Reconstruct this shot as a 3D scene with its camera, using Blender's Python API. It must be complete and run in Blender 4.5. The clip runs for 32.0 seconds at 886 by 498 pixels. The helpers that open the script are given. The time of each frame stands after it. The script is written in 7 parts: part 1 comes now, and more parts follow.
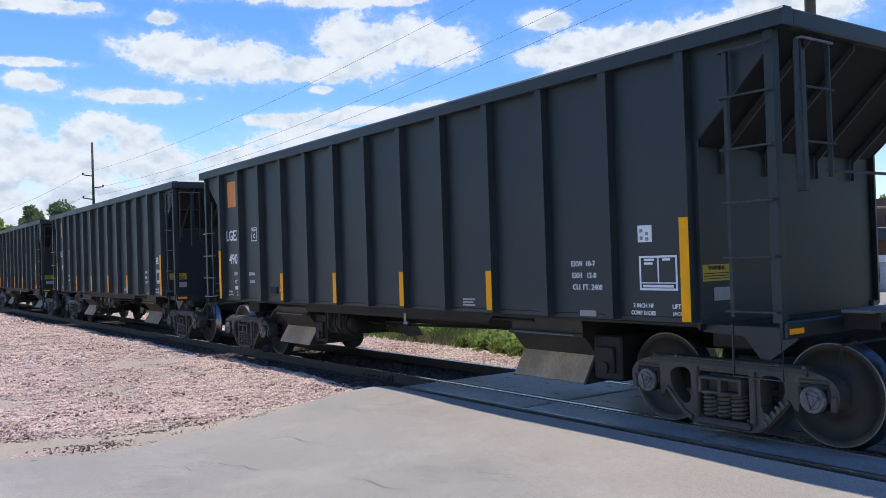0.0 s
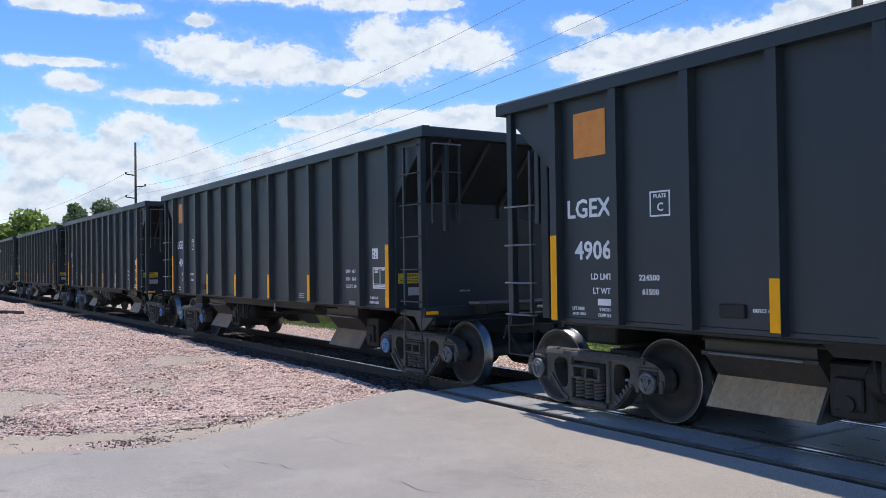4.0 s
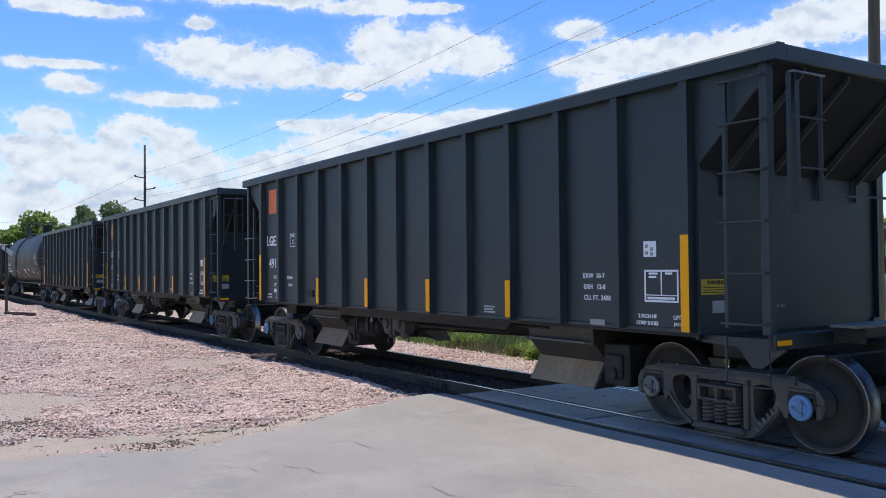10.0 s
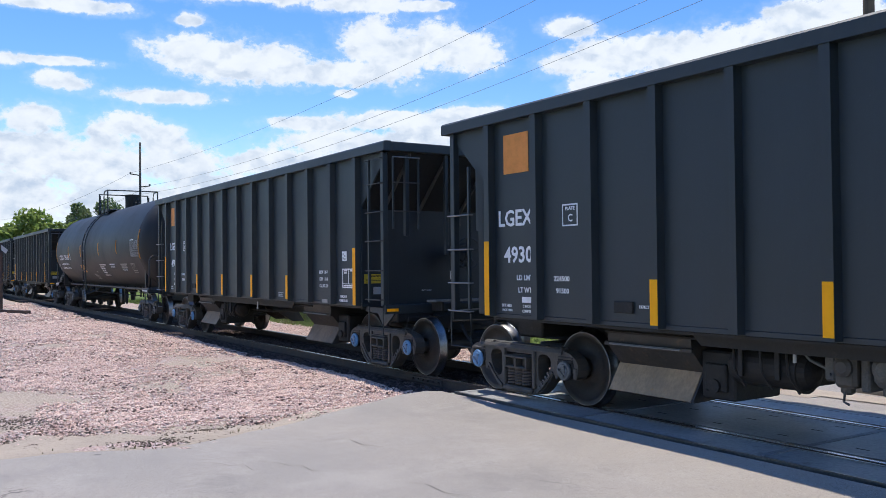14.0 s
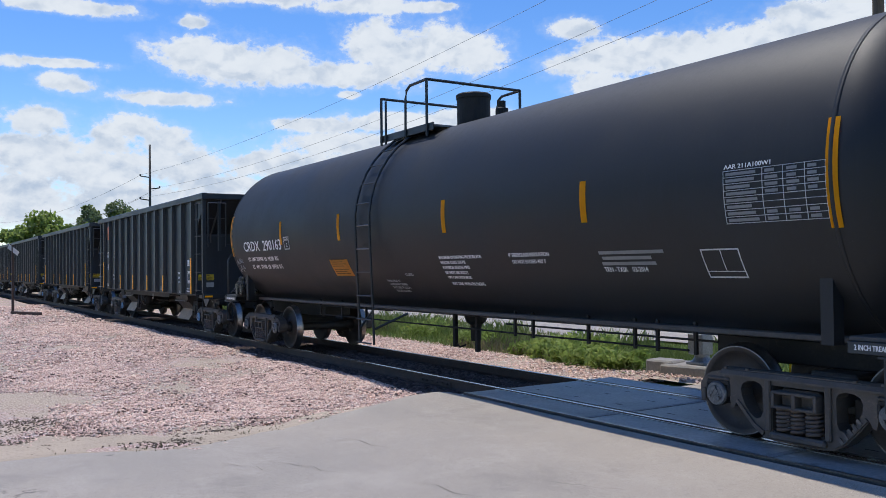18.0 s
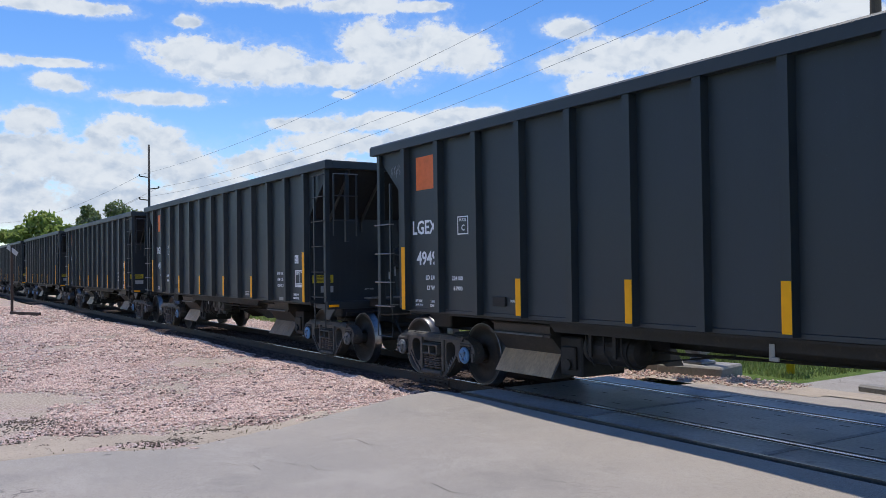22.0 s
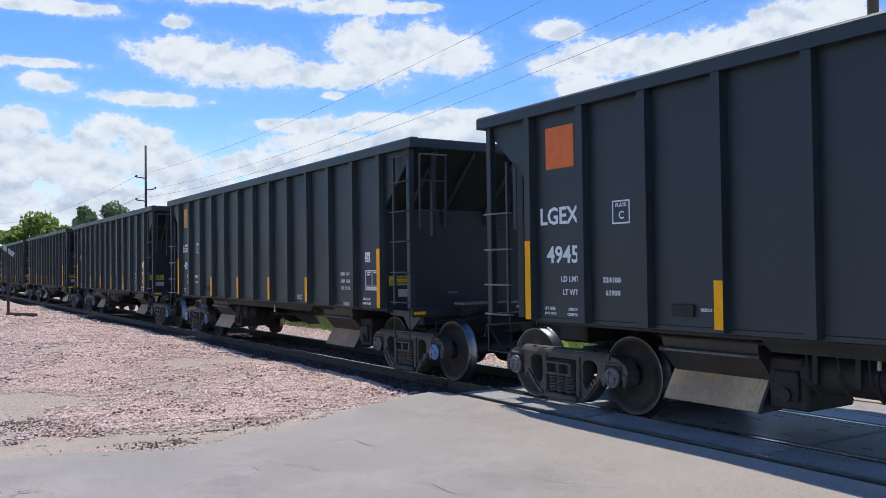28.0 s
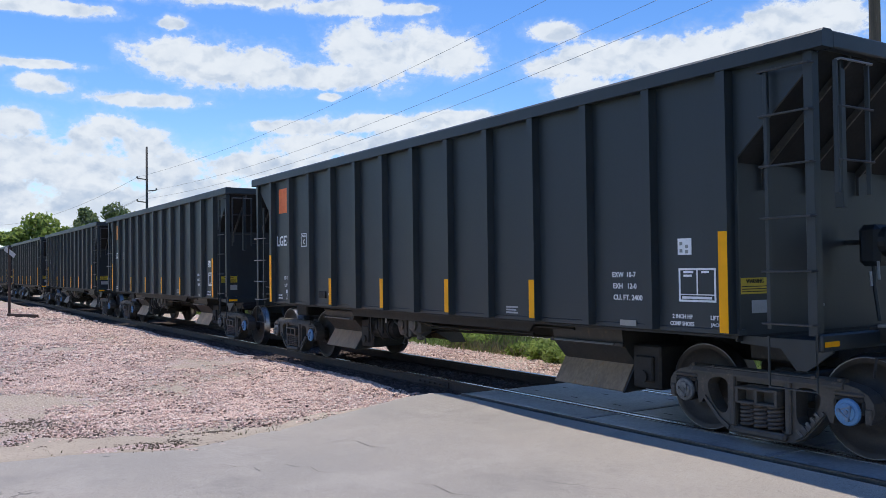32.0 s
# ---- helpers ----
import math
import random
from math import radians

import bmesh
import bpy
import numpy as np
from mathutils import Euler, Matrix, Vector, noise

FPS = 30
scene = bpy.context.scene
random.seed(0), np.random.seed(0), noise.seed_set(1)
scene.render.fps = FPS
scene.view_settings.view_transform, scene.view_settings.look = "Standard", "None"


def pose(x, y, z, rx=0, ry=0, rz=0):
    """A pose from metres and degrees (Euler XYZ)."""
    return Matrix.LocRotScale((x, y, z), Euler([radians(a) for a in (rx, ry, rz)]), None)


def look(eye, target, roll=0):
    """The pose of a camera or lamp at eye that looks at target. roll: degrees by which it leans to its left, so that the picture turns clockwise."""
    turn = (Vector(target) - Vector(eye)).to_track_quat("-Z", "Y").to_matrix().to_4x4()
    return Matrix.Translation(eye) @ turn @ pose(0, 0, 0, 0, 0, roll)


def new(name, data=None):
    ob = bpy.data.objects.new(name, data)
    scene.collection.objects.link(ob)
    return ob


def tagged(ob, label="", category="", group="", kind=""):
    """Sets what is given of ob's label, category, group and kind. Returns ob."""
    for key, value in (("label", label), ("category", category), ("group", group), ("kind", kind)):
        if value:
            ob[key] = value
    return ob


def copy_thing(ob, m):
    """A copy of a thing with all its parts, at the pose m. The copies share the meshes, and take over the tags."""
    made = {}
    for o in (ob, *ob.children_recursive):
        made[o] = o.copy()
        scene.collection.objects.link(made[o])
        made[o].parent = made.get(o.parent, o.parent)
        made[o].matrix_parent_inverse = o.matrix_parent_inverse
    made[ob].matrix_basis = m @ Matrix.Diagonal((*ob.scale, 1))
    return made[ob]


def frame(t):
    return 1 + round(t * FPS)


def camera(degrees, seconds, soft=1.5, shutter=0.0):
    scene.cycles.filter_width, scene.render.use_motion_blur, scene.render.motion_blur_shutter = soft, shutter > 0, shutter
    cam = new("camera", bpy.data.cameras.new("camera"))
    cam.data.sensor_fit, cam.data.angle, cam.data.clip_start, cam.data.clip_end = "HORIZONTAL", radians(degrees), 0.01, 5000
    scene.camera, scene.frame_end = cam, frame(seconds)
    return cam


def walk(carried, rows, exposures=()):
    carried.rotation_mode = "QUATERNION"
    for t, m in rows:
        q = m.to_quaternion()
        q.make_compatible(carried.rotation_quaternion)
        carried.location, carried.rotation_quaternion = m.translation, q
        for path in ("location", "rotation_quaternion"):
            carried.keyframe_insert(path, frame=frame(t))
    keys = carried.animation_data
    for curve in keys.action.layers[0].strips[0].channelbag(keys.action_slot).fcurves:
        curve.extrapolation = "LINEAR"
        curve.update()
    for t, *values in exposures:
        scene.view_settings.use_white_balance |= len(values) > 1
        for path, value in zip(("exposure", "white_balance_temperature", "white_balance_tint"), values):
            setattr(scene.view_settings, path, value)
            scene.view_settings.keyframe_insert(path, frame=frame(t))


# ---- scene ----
cam = camera(54.78, 32.0, soft=0.7)
PATH = [
    (0, (0.088, 0.214, 1.727), (-8.053, 6.020, 1.845), -1.86),
    (0.5, (0.080, 0.211, 1.733), (-8.067, 6.009, 1.870), -1.69),
    (1, (0.060, 0.224, 1.727), (-8.074, 6.041, 1.860), -1.78),
    (1.5, (0.092, 0.205, 1.729), (-8.059, 5.997, 1.898), -1.83),
    (2, (0.151, 0.186, 1.741), (-8.051, 5.903, 1.967), -1.66),
    (2.5, (0.109, 0.210, 1.724), (-8.114, 5.895, 1.948), -1.71),
    (3, (0.079, 0.197, 1.728), (-8.163, 5.857, 1.933), -1.53),
    (3.5, (0.098, 0.195, 1.731), (-8.226, 5.733, 1.898), -1.13),
    (5.5, (0.029, 0.053, 1.742), (-8.386, 5.451, 1.948), -0.48),
    (6, (-0.010, 0.048, 1.728), (-8.429, 5.440, 1.943), -0.46),
    (6.5, (-0.023, 0.036, 1.734), (-8.438, 5.435, 1.940), -0.50),
    (7, (-0.034, 0.017, 1.734), (-8.446, 5.421, 1.952), -0.42),
    (7.5, (-0.036, 0.024, 1.740), (-8.448, 5.426, 1.960), -0.46),
    (8, (-0.029, 0.036, 1.739), (-8.441, 5.439, 1.960), -0.50),
    (8.5, (-0.042, 0.038, 1.735), (-8.450, 5.447, 1.958), -0.44),
    (9, (-0.031, 0.013, 1.738), (-8.436, 5.426, 1.963), -0.39),
    (9.5, (-0.035, 0.018, 1.742), (-8.444, 5.426, 1.948), -0.56),
    (10, (-0.053, 0.016, 1.736), (-8.462, 5.424, 1.954), -0.53),
    (10.5, (-0.027, 0.011, 1.738), (-8.430, 5.428, 1.959), -0.50),
    (11, (-0.029, 0.021, 1.737), (-8.433, 5.436, 1.956), -0.53),
    (11.5, (-0.018, 0.020, 1.739), (-8.418, 5.442, 1.958), -0.51),
    (12, (-0.019, 0.029, 1.745), (-8.420, 5.449, 1.955), -0.65),
    (12.5, (-0.015, 0.030, 1.749), (-8.393, 5.486, 1.942), -0.67),
    (13, (-0.031, 0.031, 1.735), (-8.391, 5.515, 1.927), -0.71),
    (13.5, (-0.063, 0.030, 1.729), (-8.438, 5.493, 1.908), -0.68),
    (14, (-0.047, 0.020, 1.738), (-8.431, 5.468, 1.926), -0.56),
    (14.5, (-0.004, 0.002, 1.744), (-8.444, 5.362, 1.936), -0.70),
    (16.5, (-0.008, 0.002, 1.745), (-8.452, 5.356, 1.935), -0.68),
    (17, (-0.005, -0.001, 1.752), (-8.449, 5.353, 1.945), -0.63),
    (17.5, (-0.002, -0.002, 1.748), (-8.444, 5.355, 1.944), -0.73),
    (18, (-0.011, -0.003, 1.744), (-8.450, 5.359, 1.945), -0.67),
    (18.5, (0.010, -0.007, 1.749), (-8.429, 5.355, 1.949), -0.66),
    (19, (0.000, -0.000, 1.746), (-8.439, 5.361, 1.946), -0.68),
    (19.5, (-0.000, 0.000, 1.746), (-8.439, 5.361, 1.946), -0.68),
    (20, (0.004, -0.003, 1.749), (-8.433, 5.361, 1.945), -0.73),
    (20.5, (0.030, -0.015, 1.754), (-8.408, 5.347, 1.954), -0.66),
    (21, (0.016, 0.001, 1.753), (-8.424, 5.361, 1.946), -0.76),
    (21.5, (-0.006, 0.011, 1.743), (-8.441, 5.377, 1.943), -0.69),
    (22, (0.027, 0.008, 1.743), (-8.408, 5.374, 1.939), -0.77),
    (22.5, (0.012, 0.010, 1.739), (-8.423, 5.377, 1.936), -0.76),
    (23, (0.016, 0.006, 1.742), (-8.417, 5.377, 1.934), -0.81),
    (23.5, (0.008, 0.002, 1.740), (-8.428, 5.369, 1.936), -0.76),
    (24, (0.011, -0.002, 1.742), (-8.422, 5.370, 1.934), -0.82),
    (24.5, (0.001, -0.003, 1.743), (-8.424, 5.381, 1.956), -0.66),
    (25, (0.006, 0.014, 1.736), (-8.417, 5.401, 1.942), -0.78),
    (25.5, (0.007, 0.012, 1.736), (-8.415, 5.400, 1.943), -0.76),
    (27.5, (-0.013, 0.006, 1.732), (-8.434, 5.395, 1.941), -0.76),
    (28, (-0.008, 0.002, 1.733), (-8.423, 5.399, 1.942), -0.75),
    (28.5, (-0.023, 0.007, 1.732), (-8.441, 5.402, 1.936), -0.79),
    (29, (-0.002, -0.013, 1.736), (-8.417, 5.386, 1.945), -0.74),
    (29.5, (-0.003, 0.001, 1.741), (-8.423, 5.392, 1.938), -0.95),
    (30, (-0.005, -0.010, 1.732), (-8.420, 5.388, 1.950), -0.73),
    (30.5, (-0.011, 0.001, 1.732), (-8.427, 5.398, 1.945), -0.81),
    (31, (0.000, -0.014, 1.736), (-8.415, 5.385, 1.955), -0.74),
    (31.5, (-0.035, 0.000, 1.732), (-8.471, 5.366, 1.928), -0.79),
    (32, (-0.025, 0.003, 1.724), (-8.446, 5.392, 1.950), -0.74),
]
LIGHTNESS = [(0, 0.04), (5.5, 0.05), (10, 0.03), (12, 0.08), (13.5, 0.14), (14.5, 0.12), (17, 0.0), (18.5, -0.11), (21, -0.13), (23, -0.10), (25, -0.06), (28, 0.0), (32, -0.03)]
walk(cam, [(t, look(eye, target, roll)) for t, eye, target, roll in PATH], LIGHTNESS)

# ---- world, sun, clouds ----
TRACK = 7.973        # y of the track's centre line; rail heads are at z = 0
SUN_TRAVEL = Vector((1.12, -0.11, -3.68)).normalized()


def make_world():
    world = bpy.data.worlds.new("world")
    world.use_nodes = True
    scene.world = world
    nt = world.node_tree
    bg = nt.nodes["Background"]
    sky = nt.nodes.new("ShaderNodeTexSky")
    sky.sky_type = "NISHITA"
    sky.sun_disc = False
    back = -SUN_TRAVEL
    sky.sun_elevation = math.asin(back.z)
    sky.sun_rotation = math.atan2(back.x, back.y)
    sky.air_density, sky.dust_density, sky.ozone_density = 1.0, 0.1, 5.0
    rich = nt.nodes.new("ShaderNodeHueSaturation")
    rich.inputs["Saturation"].default_value = 1.24
    rich.inputs["Hue"].default_value = 0.510
    nt.links.new(sky.outputs[0], rich.inputs["Color"])
    nt.links.new(rich.outputs[0], bg.inputs[0])
    bg.inputs[1].default_value = 0.17
    lamp = bpy.data.lights.new("sun", "SUN")
    lamp.energy, lamp.angle, lamp.color = 3.7, radians(0.5), (1.0, 0.95, 0.88)
    ob = new("sun", lamp)
    ob.matrix_world = look((0, 0, 60), Vector((0, 0, 60)) + SUN_TRAVEL)


make_world()
scene.view_settings.exposure = 0.0


# ---- materials ----
class Nodes:
    """A short way to write node trees."""

    def __init__(self, name):
        self.mat = bpy.data.materials.new(name)
        self.mat.use_nodes = True
        self.nt = self.mat.node_tree
        self.nt.nodes.clear()

    def add(self, kind, ins=(), **props):
        n = self.nt.nodes.new(kind)
        if "operation" in props:
            n.operation = props["operation"]
        if "use_clamp" in props:
            n.use_clamp = props["use_clamp"]
        if "interpolation_type" in props:
            n.interpolation_type = props["interpolation_type"]
        if "feature" in props:
            n.feature = props["feature"]
        for key, v in (ins.items() if isinstance(ins, dict) else enumerate(ins)):
            if v is None:
                continue
            if isinstance(v, bpy.types.NodeSocket):
                self.nt.links.new(v, n.inputs[key])
            else:
                n.inputs[key].default_value = v
        return n.outputs

    def math(self, op, *ins, clamp=False):
        return self.add("ShaderNodeMath", ins, operation=op, use_clamp=clamp)[0]

    def mix(self, fac, a, b):
        n = self.nt.nodes.new("ShaderNodeMix")
        n.data_type = "RGBA"
        for i, v in ((0, fac), (6, a), (7, b)):
            if isinstance(v, bpy.types.NodeSocket):
                self.nt.links.new(v, n.inputs[i])
            else:
                n.inputs[i].default_value = v if i == 0 or len(v) == 4 else (*v, 1)
        return n.outputs[2]

    def noise(self, coords, scale, detail=4, rough=0.55):
        return self.add("ShaderNodeTexNoise", {"Vector": coords, "Scale": scale, "Detail": detail, "Roughness": rough})["Fac"]

    def step(self, value, lo, hi):
        return self.add("ShaderNodeMapRange", [value, lo, hi, 0.0, 1.0], interpolation_type="SMOOTHSTEP")[0]

    def bump(self, height, strength, distance):
        return self.add("ShaderNodeBump", {"Height": height, "Strength": strength, "Distance": distance})[0]

    def out(self, shader):
        self.add("ShaderNodeOutputMaterial", {"Surface": shader})
        return self.mat

    def principled(self, colour, rough, metal=0.0, normal=None, spec=0.5, coat=0.0):
        ins = {"Base Color": colour if isinstance(colour, bpy.types.NodeSocket) or len(colour) == 4 else (*colour, 1),
               "Roughness": rough, "Metallic": metal, "Specular IOR Level": spec, "Coat Weight": coat}
        if normal is not None:
            ins["Normal"] = normal
        return self.add("ShaderNodeBsdfPrincipled", ins)[0]


def surface(name, base, second, third=None, scale=1.0, fine=30.0, rough=(0.5, 0.8), bump=0.2, depth=0.01, metal=0.0, spec=0.5,
            spread=0.0, coords="Object", stretch=(1, 1, 1), island=0.0):
    """A worn surface: blotches at one scale, grain at another, and relief."""
    n = Nodes(name)
    tc = n.add("ShaderNodeTexCoord")
    info = n.add("ShaderNodeObjectInfo")
    shift = n.add("ShaderNodeVectorMath", [tc[coords], info["Random"]], operation="ADD")[0]
    at = n.add("ShaderNodeMapping", {"Vector": shift, "Scale": stretch})[0]
    big = n.noise(at, scale, 5, 0.6)
    grain = n.noise(at, fine, 4, 0.65)
    colour = n.mix(n.step(big, 0.35, 0.68), base, second)
    if third:
        colour = n.mix(n.step(n.noise(at, scale * 3.1, 6, 0.7), 0.56, 0.72), colour, third)
    colour = n.mix(n.math("MULTIPLY", n.step(grain, 0.3, 0.75), 0.5), colour, tuple(c * 0.62 for c in second))
    if spread or island:
        rnd = n.add("ShaderNodeNewGeometry")["Random Per Island"] if island else info["Random"]
        v = n.math("MULTIPLY_ADD", rnd, 2 * (spread or island), 1 - (spread or island))
        colour = n.add("ShaderNodeHueSaturation", {"Value": v, "Color": colour})[0]
    r = n.math("MULTIPLY_ADD", grain, rough[1] - rough[0], rough[0])
    nm = n.bump(n.math("ADD", grain, n.math("MULTIPLY", big, 0.6)), bump, depth) if bump else None
    return n.out(n.principled(colour, r, metal, nm, spec))


def plain(name, colour, rough=0.5, metal=0.0, spec=0.5, wear=0.12):
    n = Nodes(name)
    tc = n.add("ShaderNodeTexCoord")
    g = n.noise(tc["Object"], 9.0, 5, 0.65)
    c = n.mix(n.math("MULTIPLY", n.step(g, 0.35, 0.75), wear * 3), colour, tuple(v * 0.6 for v in colour))
    return n.out(n.principled(c, n.math("MULTIPLY_ADD", g, 0.25, rough - 0.1), metal, None, spec))


def car_paint(name, base, dust, streak, spec=0.45, dull=0.0):
    """Black paint with a thin film of dust, faint vertical run marks and scuffs."""
    n = Nodes(name)
    tc = n.add("ShaderNodeTexCoord")
    info = n.add("ShaderNodeObjectInfo")
    at = n.add("ShaderNodeVectorMath", [tc["Object"], n.math("MULTIPLY", info["Random"], 7.0)], operation="ADD")[0]
    cloud = n.noise(at, 0.7, 5, 0.6)
    runs = n.noise(n.add("ShaderNodeMapping", {"Vector": at, "Scale": (9, 9, 0.35)})[0], 1.6, 5, 0.65)
    grain = n.noise(at, 42, 3, 0.6)
    film = n.math("MULTIPLY", n.step(cloud, 0.38, 0.7), 0.55)
    film = n.math("ADD", film, n.math("MULTIPLY", n.step(runs, 0.5, 0.72), streak), clamp=True)
    c = n.mix(film, base, dust)
    c = n.mix(n.math("MULTIPLY", n.step(grain, 0.66, 0.74), 0.35), c, tuple(2.2 * v for v in dust))
    r = n.math("ADD", n.math("MULTIPLY_ADD", film, 0.18, 0.4 + dull), n.math("MULTIPLY", grain, 0.12))
    nm = n.bump(n.math("ADD", n.noise(at, 1.9, 3), n.math("MULTIPLY", grain, 0.06)), 0.12, 0.02)
    return n.out(n.principled(c, r, 0.0, nm, spec))


M = {}


def make_materials():
    M["black"] = car_paint("black_paint", (0.0115, 0.0185, 0.0245), (0.024, 0.035, 0.043), 0.3, 0.6)
    M["black_post"] = car_paint("black_post_paint", (0.0115, 0.0180, 0.0235), (0.026, 0.036, 0.044), 0.35, 0.6)
    M["tank"] = car_paint("tank_paint", (0.0115, 0.0138, 0.0165), (0.025, 0.028, 0.032), 0.4, 0.42, 0.06)
    M["worn_black"] = surface("scuffed_black_steel", (0.055, 0.056, 0.058), (0.035, 0.037, 0.040), (0.10, 0.085, 0.07), 4, 40, (0.45, 0.7), 0.2, 0.003)
    # slope sheets: darker than the bulkhead, their shade painted into the steel
    M["soot"] = surface("shaded_slope_steel", (0.016, 0.0185, 0.022), (0.024, 0.0265, 0.030), None, 1.2, 30, (0.7, 0.9), 0.2, 0.004, spec=0.2)
    M["black_end"] = car_paint("black_end_paint", (0.019, 0.0235, 0.029), (0.033, 0.039, 0.046), 0.35)
    M["grime"] = surface("grimy_steel", (0.012, 0.0115, 0.011), (0.022, 0.019, 0.017), (0.045, 0.034, 0.026), 3, 40, (0.55, 0.85), 0.3, 0.006)
    M["cast"] = surface("cast_steel", (0.062, 0.057, 0.052), (0.10, 0.086, 0.073), (0.17, 0.135, 0.10), 4, 55, (0.5, 0.8), 0.45, 0.006)
    M["valve_grey"] = surface("dusty_valve_casting", (0.12, 0.12, 0.115), (0.075, 0.072, 0.068), (0.17, 0.15, 0.125), 6, 50, (0.55, 0.8), 0.3, 0.004)
    M["cast_pale"] = surface("dusted_cast_marks", (0.16, 0.15, 0.14), (0.08, 0.073, 0.067), None, 20, 60, (0.6, 0.85), 0.2, 0.003)
    M["spring"] = surface("rusty_spring", (0.115, 0.092, 0.078), (0.07, 0.058, 0.052), (0.15, 0.10, 0.075), 12, 60, (0.6, 0.85), 0.3, 0.004)
    M["chute"] = surface("worn_chute_steel", (0.50, 0.35, 0.20), (0.31, 0.22, 0.13), (0.46, 0.23, 0.07), 2.2, 30, (0.4, 0.65), 0.2, 0.004, metal=0.1, stretch=(1, 1, 0.4), spread=0.45)
    M["chute_dark"] = surface("dark_chute_steel", (0.038, 0.037, 0.036), (0.065, 0.058, 0.052), (0.12, 0.085, 0.06), 2.4, 30, (0.4, 0.7), 0.15, 0.004, metal=0.3)
    M["wheel"] = surface("wheel_steel", (0.040, 0.034, 0.030), (0.064, 0.052, 0.044), (0.085, 0.066, 0.052), 5, 45, (0.5, 0.75), 0.25, 0.003, metal=0.1)
    M["tread"] = surface("polished_tread", (0.31, 0.305, 0.30), (0.19, 0.185, 0.18), None, 8, 90, (0.22, 0.42), 0.05, 0.001, metal=1.0)
    M["cap"] = surface("bearing_cap", (0.20, 0.21, 0.22), (0.10, 0.11, 0.12), (0.05, 0.05, 0.05), 14, 60, (0.4, 0.65), 0.2, 0.002, metal=0.4)
    M["cap_blue"] = surface("blue_bearing_cap", (0.10, 0.26, 0.52), (0.13, 0.29, 0.48), (0.10, 0.16, 0.26), 14, 60, (0.4, 0.65), 0.2, 0.002)
    M["cap_plate"] = surface("pale_blue_lock_plate", (0.19, 0.28, 0.40), (0.12, 0.19, 0.30), (0.20, 0.19, 0.17), 14, 60, (0.45, 0.65), 0.2, 0.002)
    M["yellow"] = plain("reflective_yellow", (1.0, 0.43, 0.002), 0.5, 0.0, 0.25, 0.06)
    M["yellow_label"] = plain("yellow_label", (0.62, 0.46, 0.03), 0.45)
    M["orange_a"] = plain("orange_square", (0.86, 0.16, 0.015), 0.45)
    M["orange_b"] = plain("faded_orange_square", (0.80, 0.29, 0.05), 0.55)
    M["orange_label"] = plain("orange_label", (0.75, 0.33, 0.04), 0.45)
    M["white"] = plain("white_lettering", (0.86, 0.87, 0.88), 0.5)
    M["white_dim"] = plain("dull_white_lettering", (0.42, 0.43, 0.44), 0.55)
    M["ink"] = plain("label_ink", (0.03, 0.025, 0.015), 0.6)
    M["ink_faint"] = plain("faded_label_ink", (0.22, 0.11, 0.02), 0.6)
    M["bright"] = plain("galvanised_bar", (0.30, 0.31, 0.32), 0.4, 0.6)
    M["rung"] = plain("worn_rung", (0.20, 0.205, 0.21), 0.4, 0.5)
    M["gloss_black"] = plain("gloss_black_casting", (0.02, 0.02, 0.021), 0.28, 0.0, 0.6)
    M["hose"] = plain("rubber_hose", (0.012, 0.012, 0.012), 0.7)
    M["grate"] = surface("steel_grating", (0.16, 0.16, 0.155), (0.24, 0.235, 0.225), None, 6, 60, (0.45, 0.7), 0.2, 0.003, metal=0.4)
    M["rail"] = surface("rusty_rail", (0.10, 0.062, 0.045), (0.065, 0.048, 0.042), (0.14, 0.085, 0.06), 3, 50, (0.55, 0.8), 0.3, 0.004, metal=0.2)
    M["rail_top"] = surface("rail_running_surface", (0.50, 0.50, 0.52), (0.36, 0.35, 0.36), None, 1.5, 40, (0.16, 0.36), 0.05, 0.001, metal=1.0, stretch=(0.2, 3, 3))
    M["rubber"] = plain("flangeway_rubber", (0.014, 0.014, 0.015), 0.65)
    M["tie"] = surface("creosoted_tie", (0.075, 0.058, 0.047), (0.12, 0.10, 0.085), (0.05, 0.038, 0.03), 1.5, 22, (0.75, 0.95), 0.7, 0.012, stretch=(5, 0.5, 5), spread=0.25)
    M["panel"] = surface("crossing_concrete", (0.46, 0.45, 0.43), (0.36, 0.35, 0.335), (0.24, 0.23, 0.215), 1.3, 26, (0.38, 0.62), 0.25, 0.004, spec=0.45, spread=0.08)
    M["joint"] = surface("grouted_joint", (0.33, 0.335, 0.34), (0.22, 0.225, 0.23), (0.14, 0.14, 0.14), 5, 40, (0.55, 0.8), 0.2, 0.003)
    M["panel_edge"] = surface("worn_steel_edge", (0.36, 0.37, 0.38), (0.24, 0.245, 0.25), None, 3, 40, (0.26, 0.42), 0.1, 0.002, metal=0.9)
    M["slab"] = surface("old_concrete", (0.34, 0.315, 0.28), (0.26, 0.24, 0.215), (0.19, 0.17, 0.145), 2, 30, (0.7, 0.92), 0.35, 0.006)
    M["wood_pole"] = surface("weathered_pole", (0.17, 0.125, 0.085), (0.11, 0.083, 0.062), (0.22, 0.18, 0.13), 1.2, 16, (0.75, 0.95), 0.5, 0.01, stretch=(6, 6, 0.35))
    M["far_pole"] = surface("far_pole", (0.085, 0.08, 0.075), (0.06, 0.055, 0.05), None, 1, 12, (0.7, 0.9), 0.2, 0.01)
    M["wire"] = plain("wire", (0.22, 0.23, 0.24), 0.5)
